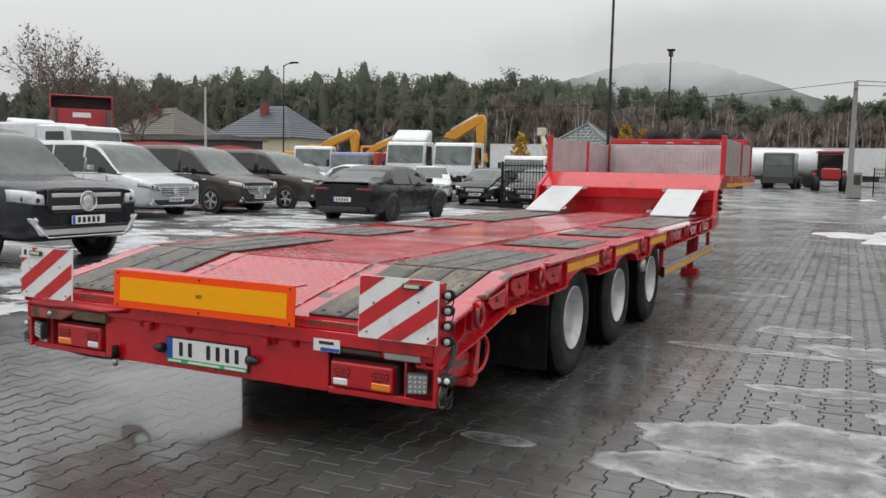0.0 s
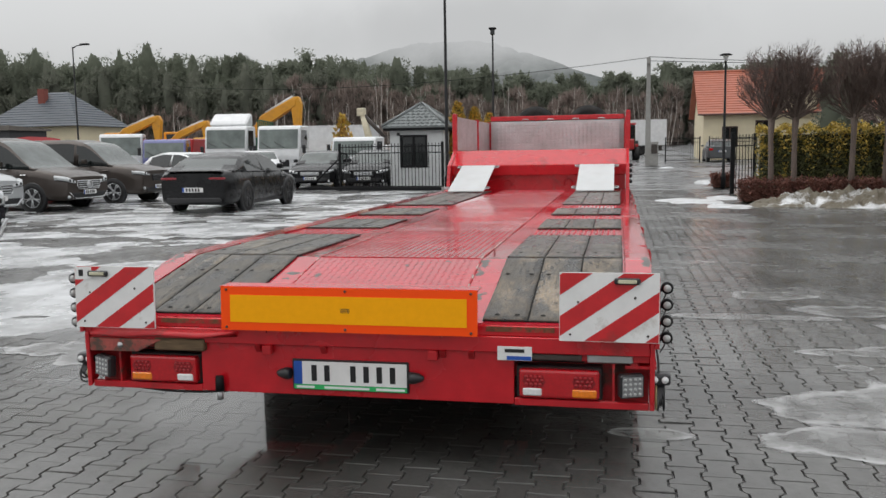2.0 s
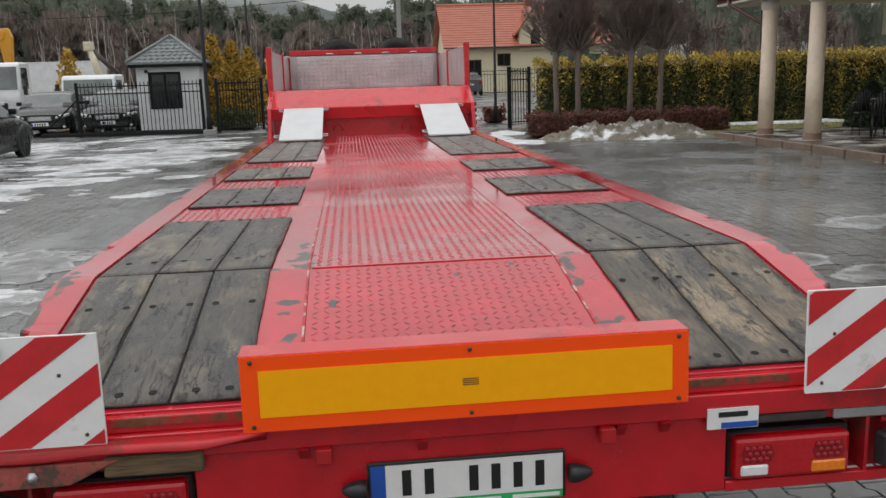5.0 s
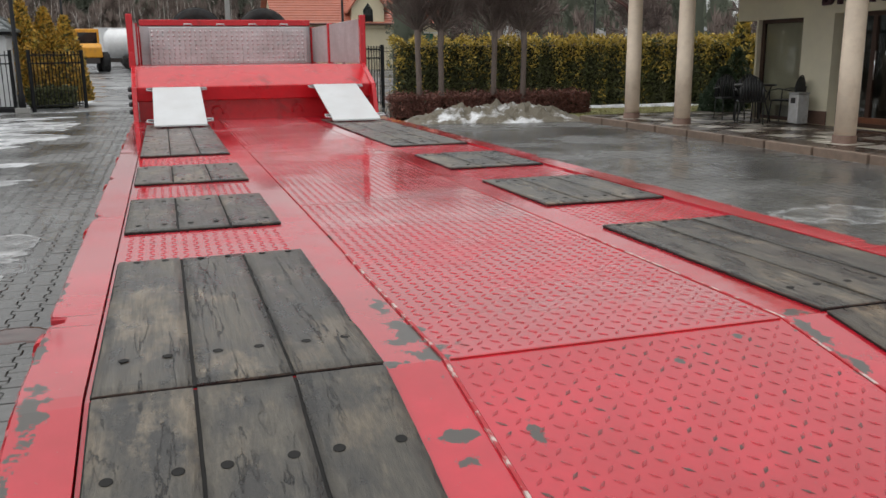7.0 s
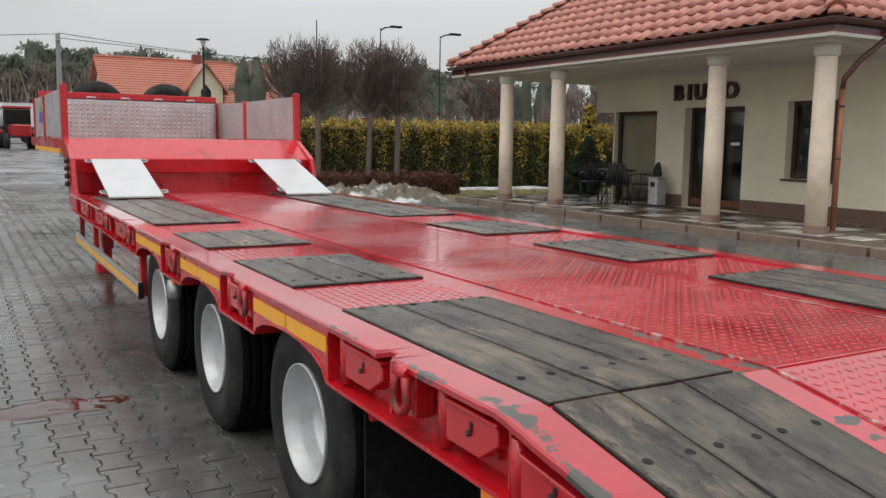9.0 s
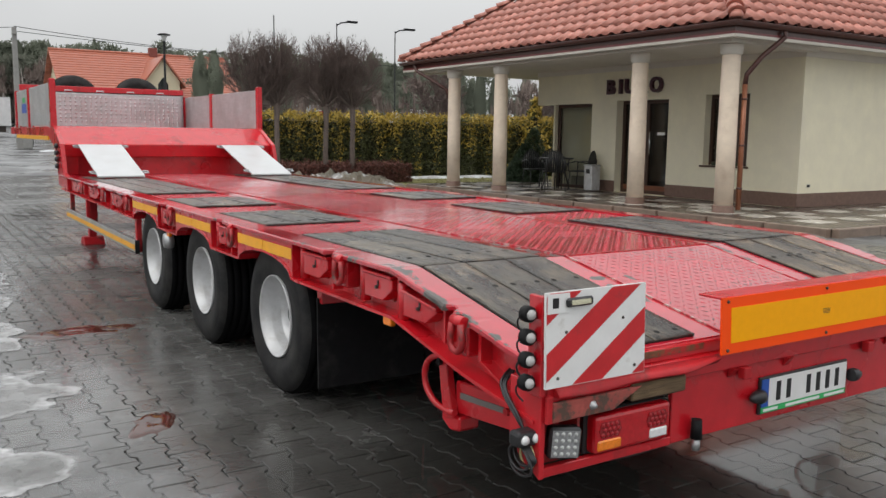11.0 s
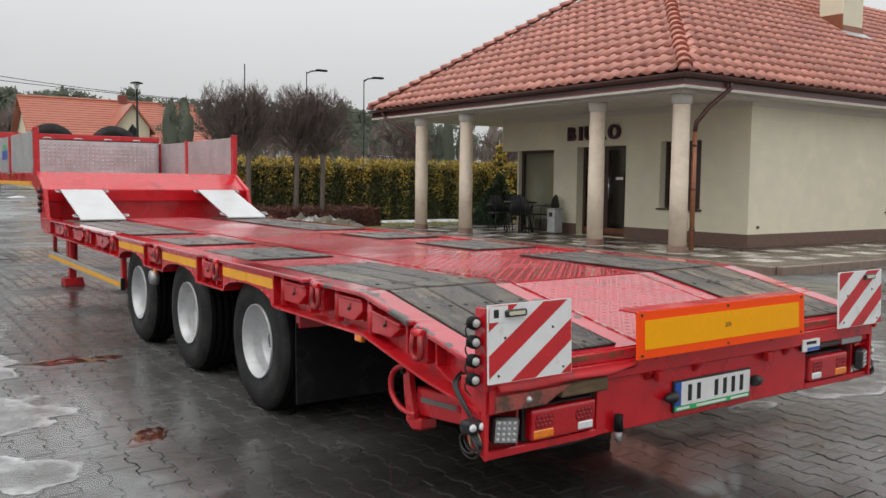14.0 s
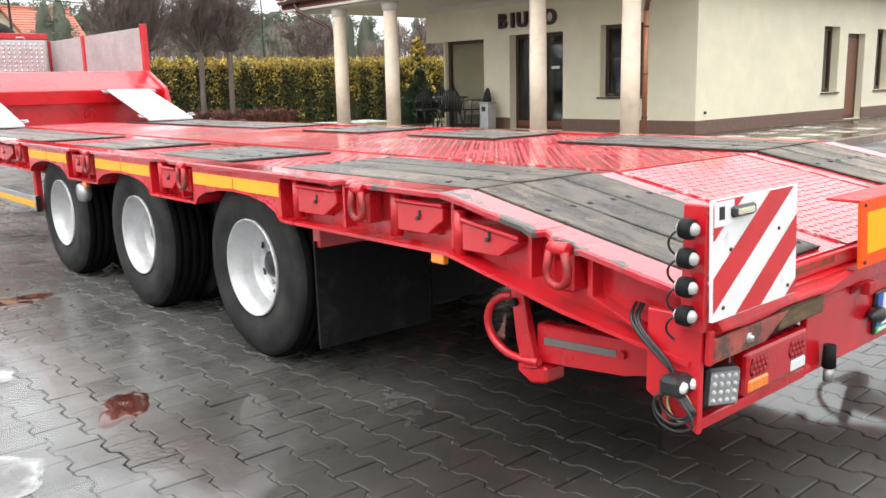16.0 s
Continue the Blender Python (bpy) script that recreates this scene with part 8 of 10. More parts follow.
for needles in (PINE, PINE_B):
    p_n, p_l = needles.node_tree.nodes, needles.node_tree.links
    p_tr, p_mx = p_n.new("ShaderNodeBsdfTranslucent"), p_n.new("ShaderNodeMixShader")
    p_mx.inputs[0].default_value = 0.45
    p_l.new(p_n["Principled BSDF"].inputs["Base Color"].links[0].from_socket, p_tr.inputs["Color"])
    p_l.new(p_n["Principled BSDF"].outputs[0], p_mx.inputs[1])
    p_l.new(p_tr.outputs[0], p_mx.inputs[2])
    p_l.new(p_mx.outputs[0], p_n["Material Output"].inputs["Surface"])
# brush brown paled for the same haze
BRUSH = mat("haze_paled_brown_brush", (0.225, 0.18, 0.157), 0.9, spec=0.15, var=0.3, scale=0.15, island=0.22)


def sprigs(rng, pts, size, spread=0.5, flat=0.5):
    """Small pointed sprays, one at each point, turned at random."""
    n = len(pts)
    a = rng.normal(size=(n, 3))
    a[:, 2] = np.abs(a[:, 2]) * (1 - flat) + 0.35
    a /= np.linalg.norm(a, axis=1)[:, None]
    b = np.cross(a, rng.normal(size=(n, 3)))
    b /= np.linalg.norm(b, axis=1)[:, None]
    s = (size * rng.uniform(0.6, 1.4, n))[:, None]
    v = np.stack([pts - b * s * spread * 0.55, pts + a * s * 0.45 - b * s * spread * 0.25, pts + a * s, pts + a * s * 0.5 + b * s * spread * 0.5, pts - a * s * 0.15 + b * s * 0.1], axis=1)
    return v


def foliage(name, parent, rng, pts, size, material, spread=0.6):
    v = sprigs(rng, np.asarray(pts, float), size, spread)
    n = len(v)
    f = [(5 * i, 5 * i + 1, 5 * i + 2, 5 * i + 3, 5 * i + 4) for i in range(n)]
    o = raw(name, v.reshape(-1, 3).tolist(), f, material, parent)
    return tagged(o, kind="stuff")


rngf = np.random.default_rng(21)


def hedge_points(n, x0, x1, y0, y1, z1, bump=0.12):
    """Points on the skin of a clipped hedge of single plants set close together."""
    out = []
    while len(out) < n:
        u = rngf.uniform(x0, x1)
        side = rngf.random()
        lump = 1 + bump * math.cos(2 * math.pi * u / 0.62) + rngf.normal(0, 0.06)
        yc, hw = (y0 + y1) / 2, (y1 - y0) / 2
        if side < 0.62:
            z = rngf.uniform(0.05, z1)
            out.append((u, yc - hw * lump * (1 - 0.12 * z / z1), z))
        elif side < 0.9:
            out.append((u, yc + hw * rngf.uniform(-1, 1), z1 * (1 + 0.05 * math.cos(2 * math.pi * u / 0.62)) + rngf.normal(0, 0.05)))
        else:
            out.append((u, yc + hw * lump, rngf.uniform(0.05, z1)))
    return np.array(out)


def hedge(label, x0, x1, y0, y1, z1, n, m=None, top=LEAF_Y, low=LEAF_G, size=0.10, share=0.5):
    h = thing("hedge", label, "hedge", "", m)
    # added dark box blocks light through the hedge
    part("inside", box(B(), x0 + 0.1, x1 - 0.1, y0 + 0.14, y1 - 0.14, 0, z1 - 0.12, 0.05), SHADE_CORE, h)
    p = hedge_points(n, x0, x1, y0, y1, z1)
    f = np.clip((p[:, 2] / z1 - 0.35) / 0.65, 0, 1) ** 1.2 + 0.06
    # cosine thins the yellow between plants, painting the shaded gaps dark green
    patch = np.array([noise.noise(Vector((q[0] * 1.4, q[2] * 1.4, 3.0))) for q in p]) * 0.5 + 0.22 * np.cos(2 * math.pi * p[:, 0] / 0.62) - 0.06
    yel = rngf.random(n) < (f + patch) * share * 1.6
    foliage("green_sprays", h, rngf, p[~yel], size, low)
    foliage("yellow_sprays", h, rngf, p[yel], size, top)
    return h


hedge("clipped thuja hedge, yellow-tipped over dark green", 4.85, 16.2, -0.5, 0.5, 1.80, 36000, pose(0, 22.0, 0, 0, 0, -6.5), LEAF_Y, LEAF_G, 0.065)
hedge("low bare reddish-brown hedge along the bed", 4.0, 9.0, -0.42, 0.42, 0.50, 15000, pose(0, 18.85, 0, 0, 0, -2), LEAF_B, LEAF_B, 0.055)
hedge("dark evergreen bush beside the drive", -4.9, -3.5, -0.4, 0.4, 0.55, 1200, pose(0, 28.3, 0), LEAF_G, LEAF_G, 0.1)
hedge("low brown bush by the gate post", 4.15, 4.9, -0.35, 0.35, 0.42, 700, pose(0, 26.6, 0), LEAF_B, LEAF_B, 0.1)


SPRUCE = mat("dark_spruce_needles", (0.042, 0.072, 0.036), 0.7, var=0.35, scale=8, island=0.3)


def cone_tree(name, label, m, h, r, n, mats, size=0.12, group="", core=None):
    t = thing(name, label, "tree", group, m)
    bm = B()
    cyl(bm, (0, 0, 0), (0, 0, h * 0.9), 0.05, 0.015, 8)
    part("trunk", bm, BARK, t)
    # solid core fills the gaps; its darker colour stands for inner shade
    part("inside", lathe(B(), [(r * 0.45, 0.12), (r * 0.72, h * 0.25), (r * 0.45, h * 0.65), (0.0, h * 0.93)], 12), core or SHADE_CORE, t)
    a, z = rngf.uniform(0, 2 * math.pi, n), h * (0.05 + 0.95 * rngf.random(n) ** 1.35)
    rad = r * np.minimum(1, (1.04 - z / h) * 1.55) ** 0.8 * (0.82 + 0.25 * rngf.random(n)) * (1 + 0.12 * np.sin(3 * a + z * 4))
    p = np.stack([rad * np.cos(a), rad * np.sin(a), z], axis=1)
    pick = rngf.random(n)
    for i, mt in enumerate(mats):
        k = (pick >= i / len(mats)) & (pick < (i + 1) / len(mats))
        foliage("sprays", t, rngf, p[k], size, mt)
    return t


for x, y, h, r in ((-4.95, 29.0, 3.2, 0.62), (-4.35, 29.4, 3.0, 0.6), (-3.75, 29.2, 2.75, 0.55)):
    cone_tree("golden_thuja", "golden thuja beside the gate kiosk", pose(x, y, 0.01), h, r, 7000, (LEAF_O, LEAF_O, LEAF_Y, LEAF_O, LEAF_G), 0.09, "golden thujas", mat("golden_shade_core", (0.25, 0.14, 0.03), 0.9))
cone_tree("golden_thuja", "small golden thuja behind the white lorry", pose(-13.2, 40.0, 0.16), 3.2, 0.7, 900, (LEAF_O, LEAF_Y), 0.16, "golden thujas", mat("golden_shade_core", (0.12, 0.07, 0.015), 0.9))
cone_tree("dwarf_spruce", "dark green cone-shaped dwarf spruce by the terrace", pose(11.55, 16.45, 0.02), 1.10, 0.46, 6500, (SPRUCE, SPRUCE), 0.06)
cone_tree("dwarf_spruce", "dark green slim conifer behind the terrace", pose(13.05, 18.0, 0), 1.55, 0.4, 3000, (SPRUCE, LEAF_G), 0.07)
cone_tree("yellow_cypress", "slim yellow cypress behind the hedge", pose(14.5, 19.8, 0), 2.5, 0.42, 1400, (LEAF_Y, LEAF_Y, LEAF_G), 0.12)


def grow(rng, base, way, length, rad, depth, out, kids, spread, shrink):
    """Limbs that fork, written as straight pieces (from, to, radius, radius)."""
    p = Vector(base)
    d = Vector(way).normalized()
    steps = 3
    for k in range(steps):
        d = (d + Vector((rng.gauss(0, 0.10), rng.gauss(0, 0.10), rng.gauss(0.04, 0.07)))).normalized()
        q = p + d * (length / steps)
        r0, r1 = rad * (1 - 0.22 * k), rad * (1 - 0.22 * (k + 1))
        out.append((p.copy(), q.copy(), r0, r1))
        p = q
        if depth > 0 and k > 0 or (depth > 0 and k == 0 and rng.random() < 0.5):
            for _ in range(kids):
                side = Vector((rng.gauss(0, 1), rng.gauss(0, 1), rng.gauss(0.1, 0.7)))
                side = (side - d * side.dot(d)).normalized()
                nd = (d * (1 - spread) + side * spread).normalized()
                grow(rng, q, nd, length * shrink * rng.uniform(0.75, 1.1), rad * 0.5, depth - 1, out, kids, spread, shrink)


def limbs_mesh(name, pieces, material, parent, n=4):
    vs, fs = [], []
    for p, q, r0, r1 in pieces:
        d = q - p
        if d.length < 1e-5:
            continue
        s = d.orthogonal().normalized()
        t = d.normalized().cross(s)
        k = len(vs)
        for c, r in ((p, r0), (q, r1)):
            vs += [tuple(c + s * (r * math.cos(2 * math.pi * i / n)) + t * (r * math.sin(2 * math.pi * i / n))) for i in range(n)]
        fs += [(k + i, k + (i + 1) % n, k + n + (i + 1) % n, k + n + i) for i in range(n)]
    return raw(name, vs, fs, material, parent, smooth=True)


def ball_tree(m, seed, trunk=1.98):
    rng = random.Random(seed)
    t = thing("ball_tree", "bare ball-headed tree with a dense crown of upright twigs", "tree", "ball-headed trees", m)
    bm = B()
    tube(bm, [(0, 0, 0), (0.015, 0.01, trunk * 0.4), (-0.01, 0.015, trunk * 0.8), (0, 0, trunk + 0.1)], [0.075, 0.066, 0.062, 0.085], 10)
    part("trunk", bm, BARK, t)
    big, fine = [], []
    for k in range(44):
        a, el = 2 * math.pi * k * 0.382 + rng.uniform(-0.2, 0.2), 0.42 + 1.12 * (k + 0.5) / 44
        d = Vector((math.cos(a) * math.cos(el), math.sin(a) * math.cos(el), math.sin(el)))
        pc = []
        grow(rng, (0, 0, trunk), d, rng.uniform(0.82, 1.02), 0.020, 3, pc, 2, 0.34, 0.58)
        for q in pc:
            e = Vector((q[1].x / 0.84, q[1].y / 0.84, (q[1].z - trunk - 0.92) / 1.02))
            if e.length < 1.0 + rng.uniform(-0.05, 0.04):
                (big if q[2] > 0.011 else fine).append(q)
    tagged(limbs_mesh("branch_mass", big, BARK, t, 5), kind="stuff")
    o = limbs_mesh("twig_mass", [(a, b, max(r0, 0.0034), max(r1, 0.0026)) for a, b, r0, r1 in fine], TWIG, t, 3)
    tagged(o, kind="stuff")
    return t


for i, (x, y) in enumerate(((4.74, 18.6), (5.27, 18.5), (6.55, 18.4), (7.25, 18.3))):
    ball_tree(pose(x, y, 0.0, 0, 0, 70 * i), 30 + i)


def bare_tree(label, m, h, seed, spread=0.42, leaves=0):
    rng = random.Random(seed)
    t = thing("bare_tree", label, "tree", "far bare trees", m)
    pcs = []
    grow(rng, (0, 0, 0), (0, 0, 1), h * 0.42, h * 0.016, 0, pcs, 0, 0, 0)
    top = pcs[-1][1]
    for k in range(6):
        a = 2 * math.pi * k / 6 + rng.uniform(-0.3, 0.3)
        grow(rng, top * rng.uniform(0.55, 1.0), (math.cos(a) * 0.6, math.sin(a) * 0.6, 1), h * 0.27, h * 0.007, 3, pcs, 2, spread, 0.62)
    limbs_mesh("trunk", pcs[:3], BARK, t, 8)
    tagged(limbs_mesh("bough_mass", [(a, b, max(r0, 0.022), max(r1, 0.016)) for a, b, r0, r1 in pcs[3:]], TWIG, t, 3), kind="stuff")
    if leaves:
        ends = np.array([q[1][:] for q in pcs if q[2] < 0.03])
        ends = ends[rngf.integers(0, len(ends), leaves)] + rngf.normal(0, 0.25, (leaves, 3))
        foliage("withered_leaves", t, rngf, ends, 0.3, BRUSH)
    return t


bare_tree("tall half-bare oak with withered brown leaves", pose(-73, 60, 0.4), 17, 3, 0.45, 1000)
bare_tree("tall half-bare oak with withered brown leaves", pose(-80, 66, 0.5), 15, 8, 0.45, 800)
bare_tree("slim bare tree before the far roofs", pose(-60, 60, 0.4), 10.5, 5, 0.35)
bare_tree("slim bare tree before the far roofs", pose(-64, 63, 0.4), 8.5, 6, 0.35)
for i, (x, y) in enumerate(((12, 34), (15, 36), (19, 33), (23, 30), (27, 33), (31, 28), (36, 30))):
    bare_tree("bare garden tree behind the hedge", pose(x, y, rise(x, y)), 4.4 + 0.5 * (i % 3), 40 + i, 0.4)

# far pine wood: rows of trees, each with its own crown
def tall(x):
    """The wood stands higher towards the left."""
    return lerp_line([(-200, 20.6), (-110, 20.6), (-62, 19.6), (-38, 16.6), (-4, 13.2), (25, 14.4), (120, 15.0)], x)


def wood(label, spots, hmin, hmax, clumps, per, material, seed, low=0.35, width=0.15, size=0.5, name="pine_wood", pale=0.0, twiggy=False):
    """Trees of uneven height whose crowns are loose clumps of sprays, open lower down."""
    rg = np.random.default_rng(seed)
    pts, pieces, thin, core_v, core_f = [], [], [], [], []
    for x, y in spots:
        h = rg.uniform(hmin, hmax) * (tall(x) if hmax < 2 else 1.0) * (1.07 if rg.random() < 0.14 else 1.0)
        z0 = rise(x, y)
        k = max(4, int(clumps * rg.uniform(0.7, 1.3)))
        t = np.sort(low + (1 - low) * rg.random(k) ** 0.8)
        t[-1] = 0.97
        shape = np.sqrt(np.maximum(0.03, 1 - np.clip((t - 0.55) / 0.47, -0.6, 1) ** 2)) * rg.uniform(0.75, 1.25)
        a = rg.uniform(0, 2 * math.pi, k)
        r = h * width * shape * (0.35 + 0.75 * rg.random(k))
        c = np.stack([x + r * np.cos(a), y + r * np.sin(a), z0 + t * h * 0.96], axis=1)
        cs = h * 0.045 * rg.uniform(0.7, 1.5, k)
        p = np.repeat(c, per, axis=0) + np.clip(rg.normal(size=(k * per, 3)), -1.1, 1.1) * np.repeat(cs, per)[:, None] * np.array((1.0, 1.0, 0.62))
        pts.append(p)
        lean = rg.normal(0, 0.15, 2)
        pieces.append((Vector((x, y, z0)), Vector((x + lean[0], y + lean[1], z0 + h * 0.95)), 0.17, 0.04))
        if not twiggy:
            nt, na = 9, 9
            tt = np.linspace(low, 0.97, nt)[:, None]
            aa = (np.arange(na) * 2 * math.pi / na)[None, :] + rg.uniform(0, 6)
            rr = h * width * rg.uniform(0.7, 1.0) * np.sqrt(np.maximum(0.004, 1 - np.clip((tt - 0.5) / 0.49, -0.7, 1) ** 2)) * rg.uniform(0.30, 0.78, (nt, na))
            zz = z0 + tt * h + rg.normal(0, 0.022 * h, (nt, na))
            base = len(core_v)
            core_v += np.stack([x + rr * np.cos(aa), y + rr * np.sin(aa), zz], axis=2).reshape(-1, 3).tolist()
            core_f += [(base + i * na + j, base + i * na + (j + 1) % na, base + (i + 1) * na + (j + 1) % na, base + (i + 1) * na + j) for i in range(nt - 1) for j in range(na)]
        if rg.random() < pale:
            for _ in range(2):
                u, top_ = x + rg.normal(0, 0.9), h * rg.uniform(0.75, 1.1)
                thin.append((Vector((u, y - 2.4, z0)), Vector((u + rg.normal(0, 0.5), y - 2.4, z0 + top_ * 0.6)), 0.075, 0.05))
                thin.append((thin[-1][1], thin[-1][1] + Vector((rg.normal(0, 0.4), 0, top_ * 0.4)), 0.05, 0.02))
                for _ in range(5):
                    q = Vector((u, y - 2.4, z0 + top_ * rg.uniform(0.35, 0.95)))
                    thin.append((q, q + Vector((rg.normal(0, 0.6), rg.normal(0, 0.4), rg.uniform(0.6, 1.5))), 0.028, 0.012))
    pts = np.concatenate(pts)
    w = thing(name, label, "wood")
    w["kind"] = "stuff"
    k = len(pts)
    ax = rg.normal(size=(k, 3))
    bx = rg.normal(size=(k, 3))
    if twiggy:
        ax = ax * 0.22 + np.array((0, 0, 1.0))
        bx[:, 2] *= 0.1
    ax /= np.linalg.norm(ax, axis=1)[:, None]
    bx /= np.linalg.norm(bx, axis=1)[:, None]
    s = (size * rg.uniform(0.5, 1.5, k))[:, None]
    half = 0.07 if twiggy else 0.34
    v = np.stack([pts - bx * s * half, pts + bx * s * half, pts + ax * s], axis=1)
    tagged(raw("crowns", v.reshape(-1, 3).tolist(), [(3 * i, 3 * i + 1, 3 * i + 2) for i in range(k)], material, w), kind="stuff")
    tagged(limbs_mesh("trunks", pieces, BARK, w, 4), kind="stuff")
    if core_f:
        tagged(raw("inner_boughs", core_v, core_f, material, w, True), kind="stuff")
    if thin:
        tagged(limbs_mesh("pale_trunks", thin, BIRCH, w, 4), kind="stuff")
    return w


rs = random.Random(77)


def row(x0, x1, y, gap, jit):
    n = int((x1 - x0) / gap)
    return [(x0 + (x1 - x0) * (i + rs.uniform(0.1, 0.9)) / n, y + rs.uniform(-jit, jit)) for i in range(n)]


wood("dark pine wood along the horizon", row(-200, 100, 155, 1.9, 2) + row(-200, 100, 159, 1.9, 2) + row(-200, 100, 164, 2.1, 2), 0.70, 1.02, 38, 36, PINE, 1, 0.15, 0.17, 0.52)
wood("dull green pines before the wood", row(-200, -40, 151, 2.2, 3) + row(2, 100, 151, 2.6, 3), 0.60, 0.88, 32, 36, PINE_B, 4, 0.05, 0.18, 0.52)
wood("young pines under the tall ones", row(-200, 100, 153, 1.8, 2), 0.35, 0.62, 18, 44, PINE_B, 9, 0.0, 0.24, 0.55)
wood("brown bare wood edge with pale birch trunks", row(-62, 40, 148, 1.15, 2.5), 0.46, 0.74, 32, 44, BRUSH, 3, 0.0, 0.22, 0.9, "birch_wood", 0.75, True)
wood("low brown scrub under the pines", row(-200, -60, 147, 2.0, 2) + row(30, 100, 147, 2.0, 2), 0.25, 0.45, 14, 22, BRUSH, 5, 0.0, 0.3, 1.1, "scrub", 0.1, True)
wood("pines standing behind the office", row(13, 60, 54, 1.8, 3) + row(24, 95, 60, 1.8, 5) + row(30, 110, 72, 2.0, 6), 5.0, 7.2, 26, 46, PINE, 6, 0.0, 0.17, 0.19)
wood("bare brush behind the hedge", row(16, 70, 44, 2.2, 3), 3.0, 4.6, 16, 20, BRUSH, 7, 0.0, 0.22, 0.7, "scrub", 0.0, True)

# wooded hill far behind, its top in low cloud
HILL = mat("far_wooded_hill", (0.112, 0.124, 0.120), 1.0, var=0.35, scale=0.035, bump=0.0)
hv, hf = [], []
NX, NY = 150, 22
for j in range(NY + 1):
    for i in range(NX):
        x = -620 + 900 * i / (NX - 1)
        u = (x + 170) / 175
        crest = 78 * math.exp(-u * u) + 26 * math.exp(-((x + 420) / 190) ** 2) + 34
        f = j / NY
        hv.append((x, 700 + 260 * f, 6 + crest * math.sin(f * math.pi * 0.5) + 5.0 * noise.noise(Vector((x * 0.09, f * 18, 1)))))
for j in range(NY):
    for i in range(NX - 1):
        hf.append((j * NX + i, j * NX + i + 1, (j + 1) * NX + i + 1, (j + 1) * NX + i))
tagged(raw("backdrop", hv, hf, HILL, smooth=False), "grey-green wooded hill on the horizon", "hill", kind="structure")

# see-through sheet that glows like the sky, standing in for cloud on the hill
CLOUD = bpy.data.materials.new("glowing_mist_sheet")
CLOUD.use_nodes = True
c_n, c_l = CLOUD.node_tree.nodes, CLOUD.node_tree.links
c_b = c_n["Principled BSDF"]
c_b.inputs["Base Color"].default_value, c_b.inputs["Roughness"].default_value, c_b.inputs["Specular IOR Level"].default_value = (0, 0, 0, 1), 1.0, 0.0
c_b.inputs["Emission Color"].default_value, c_b.inputs["Emission Strength"].default_value = (0.985, 1.0, 1.01, 1), 1.0
c_geo, c_sub, c_mul, c_len, c_noi, c_mad, c_rng = [c_n.new(k) for k in ("ShaderNodeNewGeometry", "ShaderNodeVectorMath", "ShaderNodeVectorMath", "ShaderNodeVectorMath", "ShaderNodeTexNoise", "ShaderNodeMath", "ShaderNodeMapRange")]
c_sub.operation, c_mul.operation, c_len.operation = "SUBTRACT", "MULTIPLY", "LENGTH"
c_sub.inputs[1].default_value, c_mul.inputs[1].default_value = (-105, 690, 100), (1 / 250, 0, 1 / 50)
c_noi.inputs["Scale"].default_value, c_noi.inputs["Detail"].default_value = 0.016, 4
c_mad.operation, c_mad.inputs[1].default_value = "MULTIPLY_ADD", 0.7
c_rng.interpolation_type = "SMOOTHSTEP"
c_rng.inputs["From Min"].default_value, c_rng.inputs["From Max"].default_value = 1.32, 0.55
c_rng.inputs["To Max"].default_value = 0.9
c_l.new(c_geo.outputs["Position"], c_sub.inputs[0])
c_l.new(c_sub.outputs[0], c_mul.inputs[0])
c_l.new(c_mul.outputs[0], c_len.inputs[0])
c_l.new(c_geo.outputs["Position"], c_noi.inputs["Vector"])
c_l.new(c_noi.outputs["Fac"], c_mad.inputs[0])
c_l.new(c_len.outputs["Value"], c_mad.inputs[2])
c_l.new(c_mad.outputs[0], c_rng.inputs["Value"])
c_l.new(c_rng.outputs[0], c_b.inputs["Alpha"])
cv = [(-480 + 720 * i / 20, 690, 40 + 160 * j / 4) for j in range(5) for i in range(21)]
cf = [(j * 21 + i, j * 21 + i + 1, (j + 1) * 21 + i + 1, (j + 1) * 21 + i) for j in range(4) for i in range(20)]
cloud = tagged(raw("glowing_mist_sheet", cv, cf, CLOUD), "glowing sheet standing in for mist over the hill top", "cloud", kind="structure")
cloud.visible_shadow = False

# ---- kiosk, fences, posts ----
KW = mat("pale_kiosk_render", (0.60, 0.61, 0.61), 0.8, var=0.06, scale=3, bump=0.15, bscale=80)
GREYTILE = mat("grey_metal_tile", (0.17, 0.185, 0.185), 0.35, 0.3, var=0.15, scale=5)
IRON = mat("black_iron", (0.007, 0.007, 0.008), 0.6, var=0.2, spec=0.25)
CONCRETE = mat("grey_concrete", (0.30, 0.295, 0.28), 0.85, var=0.12, scale=4, bump=0.2, bscale=40)
k = thing("gate_kiosk", "small pale gate kiosk with a grey tiled pyramid roof", "kiosk", "", pose(-6.2, 28.3, -0.12))
for nm, b_ in (("wall", (-1.0, -0.55, -1.0, -0.9, 0, 2.28)), ("wall", (0.35, 1.0, -1.0, -0.9, 0, 2.28)), ("wall", (-0.55, 0.35, -1.0, -0.9, 0, 0.98)), ("wall", (-0.55, 0.35, -1.0, -0.9, 2.06, 2.28)), ("wall", (-1.0, -0.9, -0.9, 1.0, 0, 2.28)), ("wall", (0.9, 1.0, -0.9, 1.0, 0, 2.28)), ("wall", (-0.9, 0.9, 0.9, 1.0, 0, 2.28))):
    part(nm, box(B(), *b_), KW, k)
w = part("window", box(B(), -0.55, 0.35, -0.96, -0.93, 0.98, 2.06), GLASS_CAR, k)
